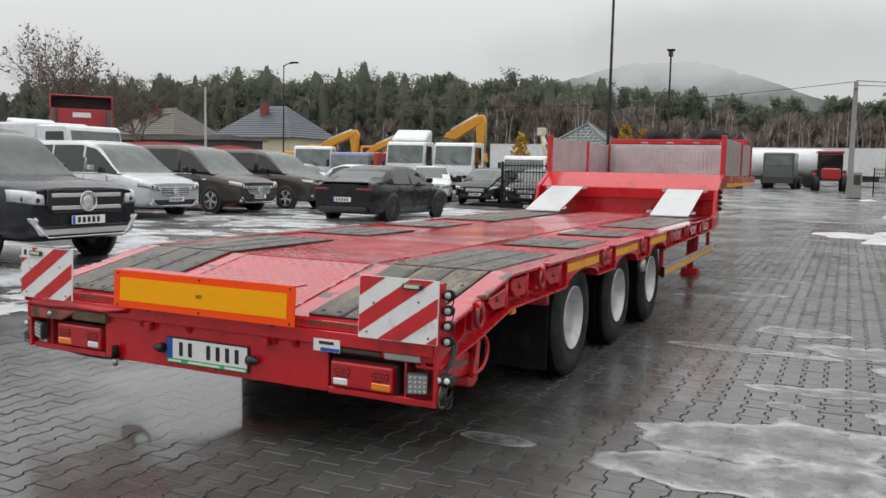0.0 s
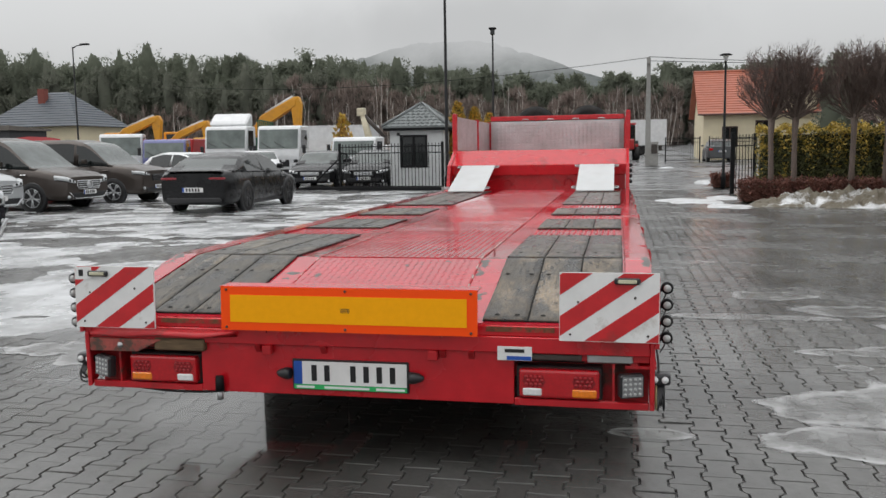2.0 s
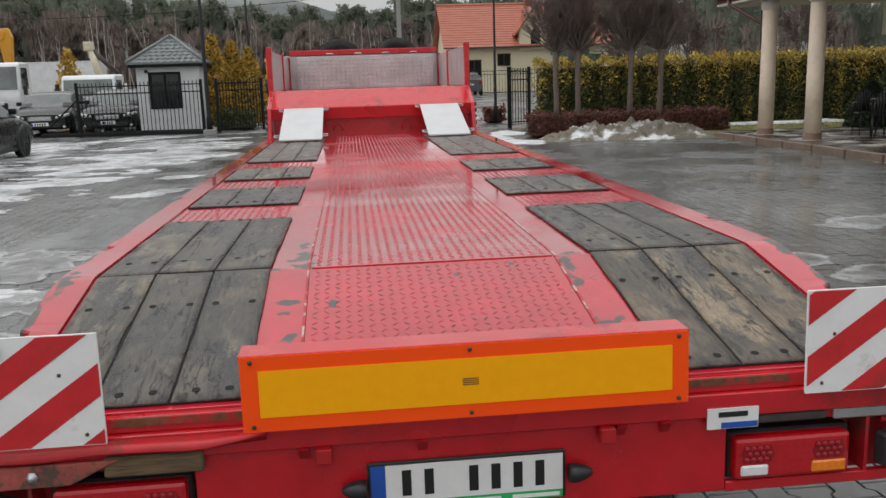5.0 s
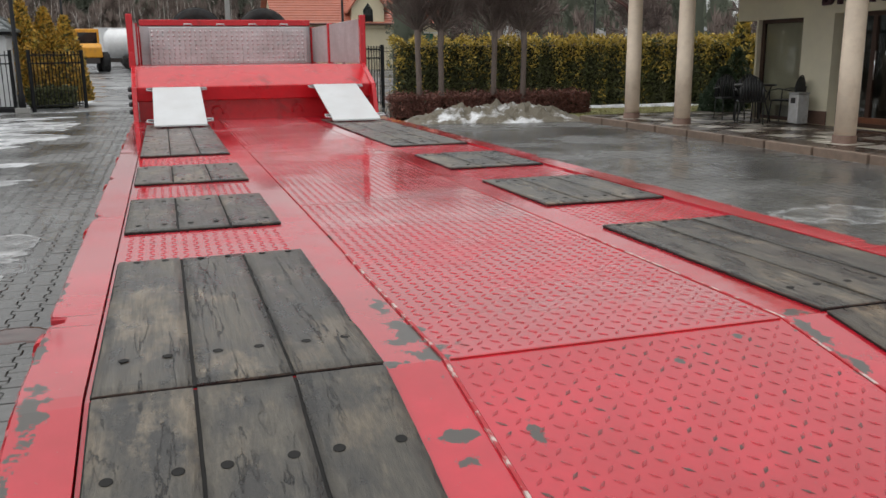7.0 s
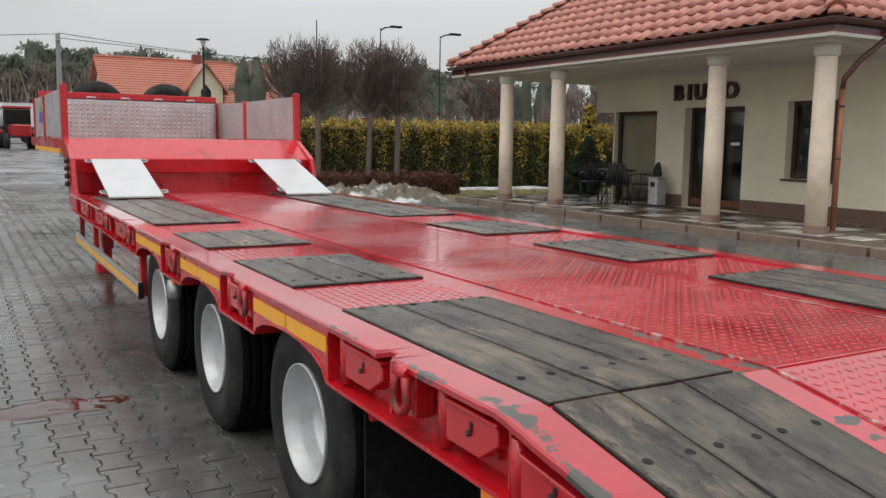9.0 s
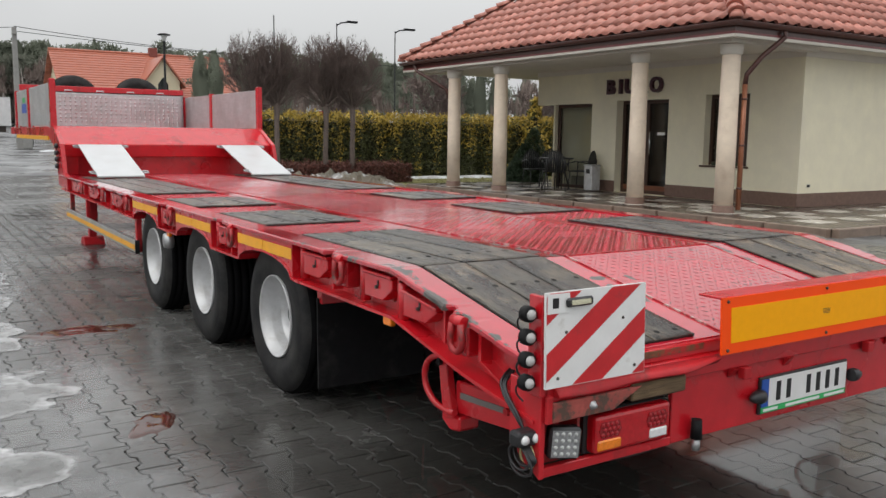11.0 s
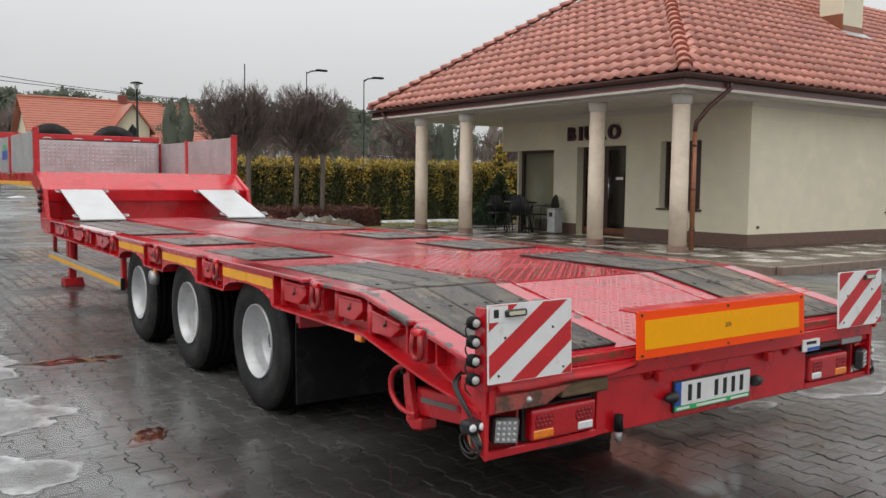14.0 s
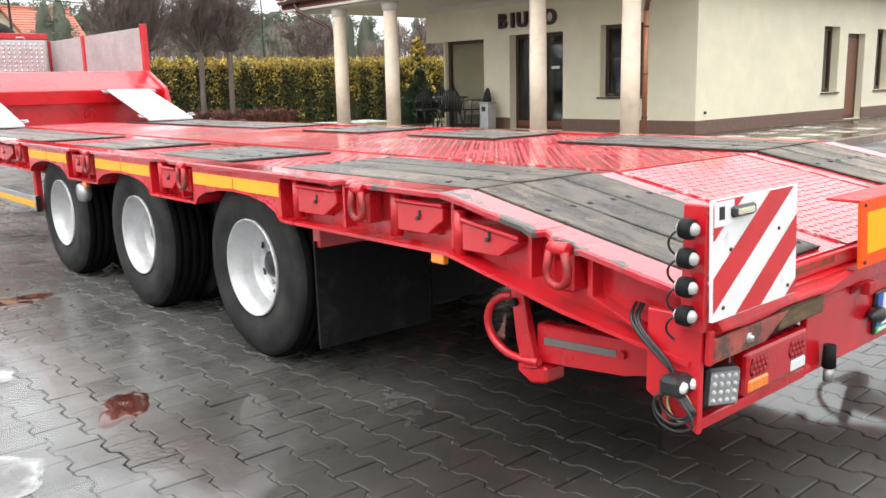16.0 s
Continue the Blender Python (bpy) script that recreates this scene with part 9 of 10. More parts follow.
for b_ in ((-0.62, -0.54, -1.03, -0.92, 0.92, 2.12), (0.34, 0.42, -1.03, -0.92, 0.92, 2.12), (-0.54, 0.34, -1.03, -0.92, 0.92, 1.0), (-0.54, 0.34, -1.03, -0.92, 2.04, 2.12), (-0.14, -0.08, -1.02, -0.93, 1.0, 2.04)):
    part("window_frame", box(B(), *b_, 0.01), IRON, w)
part("eave_board", box(B(), -1.2, 1.2, -1.2, 1.2, 2.28, 2.38, 0.01), IRON, k)
bm = B()
for j in range(8):
    f0, f1 = j / 8, (j + 1) / 8
    a, b = 1.24 * (1 - f0), 1.24 * (1 - f1)
    z0, z1 = 2.38 + 0.92 * f0, 2.38 + 0.92 * f1
    for q in range(4):
        m4 = pose(0, 0, 0, 0, 0, 90 * q)
        nseg = max(2, int(a * 2 / 0.2))
        for i in range(nseg):
            for e in range(2):
                u0, u1 = -1 + 2 * (i + e * 0.5) / nseg, -1 + 2 * (i + e * 0.5 + 0.5) / nseg
                w0, w1 = (0.03, 0.0) if e == 0 else (0.0, 0.03)
                bm.faces.new([bm.verts.new(m4 @ Vector(p)) for p in ((a * u0, -a, z0 + 0.05 + w0), (a * u1, -a, z0 + 0.05 + w1), (b * u1, -b, z1 + 0.015 + w1), (b * u0, -b, z1 + 0.015 + w0))])
                bm.faces.new([bm.verts.new(m4 @ Vector(p)) for p in ((a * u0, -a, z0 - 0.01), (a * u1, -a, z0 - 0.01), (a * u1, -a, z0 + 0.05 + w1), (a * u0, -a, z0 + 0.05 + w0))])
part("tiled_roof", bm, GREYTILE, k, "grey pressed-metal tile roof")
for q in range(4):
    bm = B()
    tube(bm, [(1.24, 1.24, 2.45), (0.02, 0.02, 3.33)], 0.05, 8)
    bmesh.ops.transform(bm, matrix=pose(0, 0, 0, 0, 0, 90 * q), verts=bm.verts)
    part("hip_cap", bm, GREYTILE, k)
part("wall_lamp", box(B(), -0.72, -0.62, -1.06, -1.0, 2.1, 2.2, 0.01), IRON, k)


def iron_fence(label, p, q, h, gap, brace=False):
    """Upright bars with pointed tips between two rails."""
    p, q = Vector((*p, 0)), Vector((*q, 0))
    ln = (q - p).length
    f = thing("iron_fence", label, "fence", "iron fences", pose(p.x, p.y, rise(p.x, p.y), 0, 0, math.degrees(math.atan2(q.y - p.y, q.x - p.x))))
    for z in (0.16, h - 0.35, h - 0.12):
        part("rail", box(B(), 0, ln, -0.02, 0.02, z - 0.018, z + 0.018, 0.003), IRON, f)
    bm = B()
    box(bm, -0.0095, 0.0095, -0.0095, 0.0095, 0.08, h - 0.06)
    lathe(bm, [(0.016, h - 0.06), (0.018, h - 0.03), (0.0, h)], 6)
    me = mesh_of("bar", bm, IRON)
    n = int(ln / gap)
    for i in range(n + 1):
        o = part("bar", me, None, f)
        o.matrix_basis = pose(i * ln / n, 0, 0)
    for x in (0, ln):
        part("post", box(B(), x - 0.04, x + 0.04, -0.04, 0.04, 0, h + 0.02, 0.006), IRON, f)
    if brace:
        bm = B()
        tube(bm, [(-1.0, 0, 0.35), (0, 0, h - 0.5)], 0.03, 6)
        part("brace", bm, IRON, f)
        part("guide_rail", box(B(), -1.3, ln, -0.05, 0.05, 0.02, 0.14, 0.01), IRON, f)
    return f


iron_fence("black iron sliding gate with pointed bars before the kiosk", (-8.85, 26.35), (-4.9, 25.75), 1.7, 0.125, True)
iron_fence("black iron fence in front of the golden thujas", (-4.45, 25.9), (-3.2, 27.4), 1.7, 0.125)
iron_fence("black iron gate end beside the thuja hedge", (4.42, 23.0), (5.1, 23.5), 1.75, 0.11)
iron_fence("dark iron fence before the far house", (4.2, 55.8), (6.4, 55.7), 1.7, 0.14)
iron_fence("dark iron fence before the far house", (7.0, 55.6), (26.0, 55.0), 1.7, 0.2)
part("gate_post", box(B(), 4.34, 4.45, 22.9, 23.01, 0, 1.78, 0.01), IRON, None)
tagged(bpy.data.objects["gate_post"], "black steel gate post beside the thuja hedge", "post")
part("post_base", box(B(), -4.86, -4.5, 25.28, 25.62, 0, 0.16, 0.015), CONCRETE, None)
tagged(bpy.data.objects["post_base"], "concrete footing of the yard lamp post", "footing")


def lamp_post(label, x, y, h, head, r=0.06, col=IRON, sink=0.0):
    t = thing("street_lamp", label, "lamp post", "lamp posts", pose(x, y, rise(x, y) - sink))
    bm = B()
    lathe(bm, [(r * 1.5, 0), (r * 1.5, 0.5), (r, 0.55), (r * 0.62, h)], 12)
    part("pole", bm, col, t)
    if head == "twin":
        part("crossbar", box(B(), -0.28, 0.28, -0.03, 0.03, h - 0.05, h, 0.01), col, t)
        for s in (-1, 1):
            part("floodlight", box(B(), s * 0.25 - 0.09, s * 0.25 + 0.09, -0.14, 0.05, h - 0.28, h + 0.02, 0.02), col, t)
    elif head == "globe":
        part("globe", lathe(B(), [(0.0, -0.17), (0.12, -0.12), (0.17, 0.0), (0.12, 0.12), (0.0, 0.17)], 14, pose(0, 0, h + 0.12)), LENS_WHITE, t)
        part("cap", lathe(B(), [(0.2, 0.0), (0.12, 0.1), (0.0, 0.12)], 14, pose(0, 0, h + 0.22)), col, t)
    elif head == "square":
        part("lantern", box(B(), -0.09, 0.09, -0.09, 0.09, h - 0.02, h + 0.2, 0.02), GLASS_CAR, t)
        part("cap", box(B(), -0.15, 0.15, -0.15, 0.15, h + 0.2, h + 0.27, 0.02), col, t)
    elif head == "disc":
        part("lantern", lathe(B(), [(0.05, -0.2), (0.09, -0.05), (0.10, 0.0)], 12, pose(0, 0, h)), LENS_WHITE, t)
        part("disc_shade", lathe(B(), [(0.2, -0.015), (0.2, 0.01), (0.1, 0.04), (0.0, 0.045)], 18, pose(0, 0, h)), col, t)
    elif head == "arm":
        part("arm", tube(B(), [(0, 0, h - 0.1), (0.25, 0, h + 0.05), (0.8, 0, h + 0.12)], 0.035, 8), col, t)
        part("lantern", box(B(), 0.55, 1.15, -0.12, 0.12, h + 0.08, h + 0.18, 0.03), col, t)
    return t


lamp_post("tall black yard lamp post with twin floodlights", -4.68, 25.45, 8.4, "twin", 0.062)
lamp_post("black lamp post with a small square head behind the kiosk", -4.15, 33.0, 6.2, "square", 0.055)
lamp_post("black lamp post with a disc-shaped shade", 4.5, 26.0, 4.35, "disc", 0.05)
lamp_post("street lamp with a bent arm before the far house", -32.4, 45.0, 8.0, "arm", 0.06)
for x, y, hh in ((12.2, 36.3, 6.6), (16.2, 38.0, 6.7), (19.0, 37.0, 6.45)):
    lamp_post("thin mast lamp behind the bare trees", x, y, hh, "arm" if x > 13 else "none", 0.04)
lamp_post("grey concrete pole before the far roofs", -43.6, 50.0, 7.2, "none", 0.12, CONCRETE)
t = thing("power_pole", "grey concrete power pole beside the road", "pole", "", pose(2.85, 50.0, rise(0, 50)))
part("pole", prism(B(), [(-0.17, 0), (0.17, 0), (0.11, 6.5), (-0.11, 6.5)], "y", -0.12, 0.12, 0.02), CONCRETE, t)
part("crossarm", box(B(), -0.1, 0.1, -0.35, 0.35, 6.1, 6.2, 0.01), CONCRETE, t)
part("foot_block", box(B(), 0.12, 0.62, -0.2, 0.3, 0, 1.45, 0.03), CONCRETE, t)
part("notice_board", box(B(), 0.2, 0.55, -0.235, -0.21, 0.75, 1.3), DARK, t)


def wire(label, a, b, sag):
    bm = B()
    A, C = Vector(a), Vector(b)
    tube(bm, [A.lerp(C, i / 14) + Vector((0, 0, -sag * 4 * (i / 14) * (1 - i / 14))) for i in range(15)], 0.018, 4)
    return single("power_cable", bm, IRON, label, "cable", "power cables")


wire("thin black power cable from the concrete pole", (2.85, 50, 6.85), (30.0, 62.0, 7.6), 0.5)
wire("thin black power cable from the concrete pole", (2.85, 50, 6.8), (-45, 78, 8.6), 1.0)
wire("thin black power cable from the concrete pole", (2.85, 50, 6.6), (40, 46.0, 6.2), 0.6)

# ---- far houses ----
H_WALL = mat("pale_yellow_house_wall", (0.70, 0.62, 0.44), 0.85, var=0.06, scale=1.5)
H_ROOF = mat("orange_metal_tile", (0.40, 0.125, 0.075), 0.4, var=0.12, scale=2, rnd=0.0)
H_GREY = mat("slate_grey_roof", (0.075, 0.088, 0.105), 0.45, var=0.15, scale=1)
H_BROWN = mat("grey_brown_roof", (0.135, 0.12, 0.105), 0.6, var=0.15, scale=1)


def gable_house(m, L, D, wall_h, ridge_h, roof_m, wall_m, label, courses=14, dormer=None, windows=(), over=0.45):
    """Long side along local x, front towards -y."""
    t = thing("house", label, "house", "far houses", m)
    bm = B()
    prism(bm, [(0, 0), (D, 0), (D, wall_h), (D / 2, ridge_h - 0.15), (0, wall_h)], "x", 0, L)
    part("wall", bm, wall_m, t)
    sl = (ridge_h - wall_h) / (D / 2)
    for sgn in (0, 1):
        bm = B()
        for j in range(courses):
            f0, f1 = j / courses, (j + 1) / courses
            y0, y1 = -over + (D / 2 + over) * f0, -over + (D / 2 + over) * f1
            z0, z1 = wall_h - over * sl + (ridge_h - wall_h + over * sl) * f0, wall_h - over * sl + (ridge_h - wall_h + over * sl) * f1
            if sgn:
                y0, y1 = D - y0, D - y1
            prism(bm, [(y0, z0 - 0.02), (y0, z0 + 0.075), (y1, z1 + 0.025), (y1, z1 - 0.05)], "x", -over, L + over)
        tagged(part("roof_slope", bm, roof_m, t, "tiled roof slope"), kind="stuff")
    bm = B()
    tube(bm, [(-over, D / 2, ridge_h + 0.05), (L + over, D / 2, ridge_h + 0.05)], 0.11, 8)
    part("ridge", bm, roof_m, t)
    part("gutter", tube(B(), [(-over, -over - 0.05, wall_h - over * sl), (L + over, -over - 0.05, wall_h - over * sl)], 0.07, 8), GUTTER, t)
    part("chimney", box(B(), L * 0.55, L * 0.55 + 0.6, D / 2 - 0.3, D / 2 + 0.3, ridge_h - 0.6, ridge_h + 0.55, 0.02), mat("red_chimney", (0.22, 0.06, 0.045), 0.7), t)
    for x, z, w_, h_ in windows:
        fr = part("window", box(B(), x, x + w_, -0.05, 0.02, z, z + h_), FRAME, t)
        part("pane", box(B(), x + 0.07, x + w_ / 2 - 0.03, -0.06, -0.045, z + 0.07, z + h_ - 0.07), GLASS_CAR, fr)
        part("pane", box(B(), x + w_ / 2 + 0.03, x + w_ - 0.07, -0.06, -0.045, z + 0.07, z + h_ - 0.07), GLASS_CAR, fr)
    if dormer:
        x0, x1, zb, zt = dormer
        xm = (x0 + x1) / 2
        bm = B()
        prism(bm, [(x0 + 0.25, zb - 1.5), (x1 - 0.25, zb - 1.5), (x1 - 0.25, zb), (xm, zt - 0.15), (x0 + 0.25, zb)], "y", -0.25, D / 2 - 0.4)
        d = part("dormer", bm, wall_m, t)
        for a, b in (((x0 - 0.1, zb - 0.3), (xm, zt + 0.02)), ((x1 + 0.1, zb - 0.3), (xm, zt + 0.02))):
            bm = B()
            prism(bm, [a, b, (b[0], b[1] - 0.16), (a[0], a[1] - 0.16)], "y", -0.55, D / 2 - 0.4)
            part("dormer_roof", bm, roof_m, d)
        bm = B()
        prism(bm, [(xm - 0.36, zb - 1.25), (xm + 0.36, zb - 1.25), (xm + 0.36, zb - 0.25), (xm, zb + 0.25), (xm - 0.36, zb - 0.25)], "y", -0.27, -0.252)
        part("dormer_window", bm, GLASS_CAR, d)
    return t


gable_house(pose(7.2, 62.0, 0.48, 0, 0, -1), 12.1, 9.8, 3.55, 6.7, H_ROOF, H_WALL, "pale yellow house with an orange tiled roof and dormer", 18, (5.0, 7.9, 4.5, 6.25), ((1.3, 0.9, 1.1, 1.5), (3.6, 1.9, 1.0, 0.9), (9.4, 0.9, 1.4, 1.5)))


def hip_house(m, L, D, wall_h, ridge_h, roof_m, wall_m, label):
    t = thing("house", label, "house", "far houses", m)
    part("wall", box(B(), 0, L, 0, D, 0, wall_h), wall_m, t)
    o_, hr = 0.7, D / 2 + 0.7
    for courses in (14,):
        bm = B()
        for j in range(courses):
            f0, f1 = j / courses, (j + 1) / courses
            def ring(f, dz):
                i = hr * f
                z = wall_h + (ridge_h - wall_h) * f + dz
                return [(-o_ + i, -o_ + i, z), (L + o_ - i, -o_ + i, z), (L + o_ - i, D + o_ - i, z), (-o_ + i, D + o_ - i, z)]
            loft(bm, [ring(f0, -0.02), ring(f0, 0.07), ring(f1 * 0.999, 0.0)], cap=False, smooth=False)
        tagged(part("tiled_roof", bm, roof_m, t), kind="stuff")
    part("chimney", box(B(), L * 0.42, L * 0.42 + 0.8, D * 0.3, D * 0.3 + 0.7, ridge_h - 1.8, ridge_h + 0.3, 0.02), mat("red_chimney", (0.22, 0.06, 0.045), 0.7), t)
    bm = box(B(), -0.4, 0.4, -0.6, 0.6, 0.03, 0.1, 0.0, pose(L * 0.8, D * 0.12, wall_h + (ridge_h - wall_h) * 0.32, math.degrees(math.atan2(ridge_h - wall_h, hr)), 0, 0))
    part("roof_window", bm, LIGHT_GLASS, t)
    for k in range(4):
        x = L * (0.12 + 0.22 * k)
        w_ = part("window", box(B(), x, x + 1.1, -0.05, 0.02, 1.0, 2.3), FRAME, t)
        part("pane", box(B(), x + 0.08, x + 1.02, -0.06, -0.045, 1.08, 2.22), GLASS_CAR, w_)
    return t


hip_house(pose(-64.6, 76, 0.65, 0, 0, -3), 11.0, 7.6, 3.95, 7.75, H_GREY, H_WALL, "house with a slate-grey hipped roof behind the vehicles")
hip_house(pose(-84.2, 79, 0.7, 0, 0, -4), 11.0, 7.5, 4.3, 7.9, H_BROWN, H_WALL, "house with a grey-brown hipped roof among bare trees")
o = thing("shed", "long low dark shed behind the vans", "shed", "", pose(-72, 62, 0.48, 0, 0, -8))
part("wall", box(B(), 0, 24, 0, 4, 0, 3.2), mat("dark_shed", (0.05, 0.05, 0.055), 0.7), o)
part("roof", prism(B(), [(-0.3, 3.2), (4.3, 3.2), (4.3, 3.35), (-0.3, 3.6)], "x", -0.3, 24.3), H_BROWN, o)

# ---- lawn, heaps and patches of old snow ----
GRASS = mat("winter_grass", (0.20, 0.19, 0.07), 0.9, var=0.35, scale=4, bump=0.5, bscale=90, dirt=(0.10, 0.075, 0.04), dscale=1.5, damt=0.35)
bm = B()
lawn = [(7.95, 16.75), (22, 16.75), (22, 21.0), (8.6, 20.6), (8.0, 18.6)]
prism(bm, lawn, "z", -0.03, 0.035)
tagged(single("lawn", bm, GRASS, "strip of dull winter grass before the hedge", "lawn"), kind="structure")
blades = np.stack([rngf.uniform(8.1, 18, 5000), rngf.uniform(16.8, 20.4, 5000), np.full(5000, 0.03)], axis=1)
o = foliage("grass", None, rngf, blades, 0.07, mat("grass_blades", (0.22, 0.215, 0.08), 0.8, var=0.3, island=0.4), 0.18)
tagged(o, "thin winter grass blades on the lawn", "grass", kind="stuff")
bm = box(B(), 8.0, 22, 16.62, 16.74, -0.03, 0.07, 0.01)
tagged(single("lawn_edging", bm, CONCRETE, "concrete edging of the lawn", "edging"), kind="structure")


def snow(name, label, specs, material, category="snow", group=""):
    for i, (cx, cy, rx, ry, rot, h, seed) in enumerate(specs):
        bm = B()
        snow_patch(bm, cx, cy, rx, ry, math.radians(rot), h, seed)
        single(name, bm, material, label, category, group)


ICE = mat("thin_ice_film", (0.30, 0.305, 0.31), 0.22, var=0.2, scale=4, bump=0.16, bscale=12, dirt=(0.15, 0.148, 0.143), dscale=2.2, damt=0.5, dsoft=0.3, drough=0.12)
i_n, i_l = ICE.node_tree.nodes, ICE.node_tree.links
i_att, i_rng, i_noi, i_add, i_mix, i_alp = [i_n.new(k) for k in ("ShaderNodeAttribute", "ShaderNodeMapRange", "ShaderNodeTexNoise", "ShaderNodeMath", "ShaderNodeMix", "ShaderNodeMapRange")]
i_att.attribute_name = "thick"
i_rng.inputs["From Min"].default_value, i_rng.inputs["From Max"].default_value = 0.15, 0.75
i_rng.inputs["To Min"].default_value, i_rng.inputs["To Max"].default_value = -0.12, 0.45
i_noi.inputs["Scale"].default_value, i_noi.inputs["Detail"].default_value, i_noi.inputs["Roughness"].default_value = 5.0, 8, 0.7
i_add.operation, i_add.use_clamp = "ADD", True
i_mix.data_type = "RGBA"
i_mix.inputs[6].default_value, i_mix.inputs[7].default_value = (0.47, 0.475, 0.475, 1), (0.15, 0.148, 0.142, 1)
i_alp.inputs["To Min"].default_value, i_alp.inputs["To Max"].default_value = 0.96, 0.55
i_geo = i_n.new("ShaderNodeNewGeometry")
i_l.new(i_geo.outputs["Position"], i_noi.inputs["Vector"])
i_l.new(i_att.outputs["Fac"], i_rng.inputs["Value"])
i_l.new(i_rng.outputs[0], i_add.inputs[0])
i_con = i_n.new("ShaderNodeMapRange")
i_con.clamp = False
i_con.inputs["To Min"].default_value, i_con.inputs["To Max"].default_value = -0.85, 1.4
i_l.new(i_noi.outputs["Fac"], i_con.inputs["Value"])
i_l.new(i_con.outputs[0], i_add.inputs[1])
i_l.new(i_add.outputs[0], i_mix.inputs[0])
i_l.new(i_add.outputs[0], i_alp.inputs["Value"])
i_l.new(i_mix.outputs[2], i_n["Principled BSDF"].inputs["Base Color"])
i_edge, i_mul = i_n.new("ShaderNodeMapRange"), i_n.new("ShaderNodeMath")
i_edge.inputs["From Max"].default_value = 0.32
i_mul.operation = "MULTIPLY"
i_l.new(i_att.outputs["Fac"], i_edge.inputs["Value"])
i_l.new(i_edge.outputs[0], i_mul.inputs[0])
i_l.new(i_alp.outputs[0], i_mul.inputs[1])
i_l.new(i_mul.outputs[0], i_n["Principled BSDF"].inputs["Alpha"])
BLOBS = ((2.35, 1.25, 0.62, 0.42), (2.2, 0.74, 0.48, 0.27), (2.75, 0.8, 0.5, 0.4), (2.75, 1.45, 0.5, 0.42), (2.62, 2.55, 0.42, 0.13), (3.0, 2.66, 0.42, 0.13), (2.54, 2.14, 0.12, 0.09), (2.15, 3.72, 0.72, 0.14), (2.95, 4.05, 0.5, 0.34), (2.45, 4.75, 0.46, 0.26), (1.45, 6.6, 0.5, 0.17), (1.95, 7.1, 0.36, 0.2),
         (2.02, 8.7, 0.48, 0.17), (1.28, 0.71, 0.27, 0.10), (1.52, 4.9, 0.1, 0.08), (3.45, 2.1, 0.5, 0.4), (3.5, 3.5, 0.6, 0.3), (3.7, 1.1, 0.6, 0.5), (3.2, 0.5, 0.5, 0.3), (4.6, 3.0, 0.9, 0.5), (4.8, 5.4, 0.8, 0.5))


def right_ice(x, y):
    best = -1.0
    for cx, cy, rx, ry in BLOBS:
        d = 1 - math.hypot((x - cx) / (rx * 0.86), (y - cy) / (ry * 0.86))
        best = max(best, d)
    v = best + 0.42 * frac(x, y, 2.6, 4.0) + 0.04
    return 0.0024 + 0.02 * v if v > 0 else -0.02


ICE_W = ICE.copy()
ICE_W.name = "white_melting_ice"
for nd in ICE_W.node_tree.nodes:
    if nd.bl_idname == "ShaderNodeMix" and nd.data_type == "RGBA" and abs(nd.inputs[6].default_value[0] - 0.47) < 0.01:
        nd.inputs[6].default_value, nd.inputs[7].default_value = (0.52, 0.525, 0.525, 1), (0.16, 0.158, 0.152, 1)
BLOBS_W = ((-2.42, 4.25, 0.22, 0.75), (-2.32, 5.3, 0.22, 0.7), (-2.35, 2.72, 0.30, 0.26), (-2.62, 2.9, 0.35, 0.5), (-2.45, 1.72, 0.30, 0.22), (-2.8, 1.9, 0.4, 0.3), (-2.25, 6.6, 0.3, 0.6), (-2.9, 3.9, 0.4, 0.6), (-3.1, 5.4, 0.5, 0.8))


def left_ice(x, y):
    best = max(1 - math.hypot((x - cx) / rx, (y - cy) / ry) for cx, cy, rx, ry in BLOBS_W)
    v = best + 0.62 * frac(x, y, 3.0, 14.0, 6) - 0.04
    return 0.0024 + 0.02 * v if v > 0 else -0.02


sheet("ice_sheet", "thin melting sheet of grey-white ice beside the trailer", "ice", -4.0, -1.8, 1.2, 7.4, 0.018, left_ice, ICE_W, 0.001, True, 0.011, "ice sheets on the paving", 0.0022)
sheet("ice_sheet", "thin melting sheet of grey-white ice on the paving", "ice", 0.7, 5.8, -0.2, 9.4, 0.018, right_ice, ICE, 0.001, True, 0.011, "ice sheets on the paving")


def left_slush(x, y):
    n = frac(x * 0.7, y * 1.1, 0.55, 9.0, 6)
    band = min(1.0, max(-1.0, (-3.3 - x) / 1.6))
    far = 0.10 if y > 12 else 0.0
    return min(0.022, 0.03 * (n * 0.9 - 0.20 + 0.26 * band + far - (0.25 if y > 24 else 0) - 0.5 * max(0.0, x + 3.1) - 0.45 * max(0.0, 1.3 - y)))


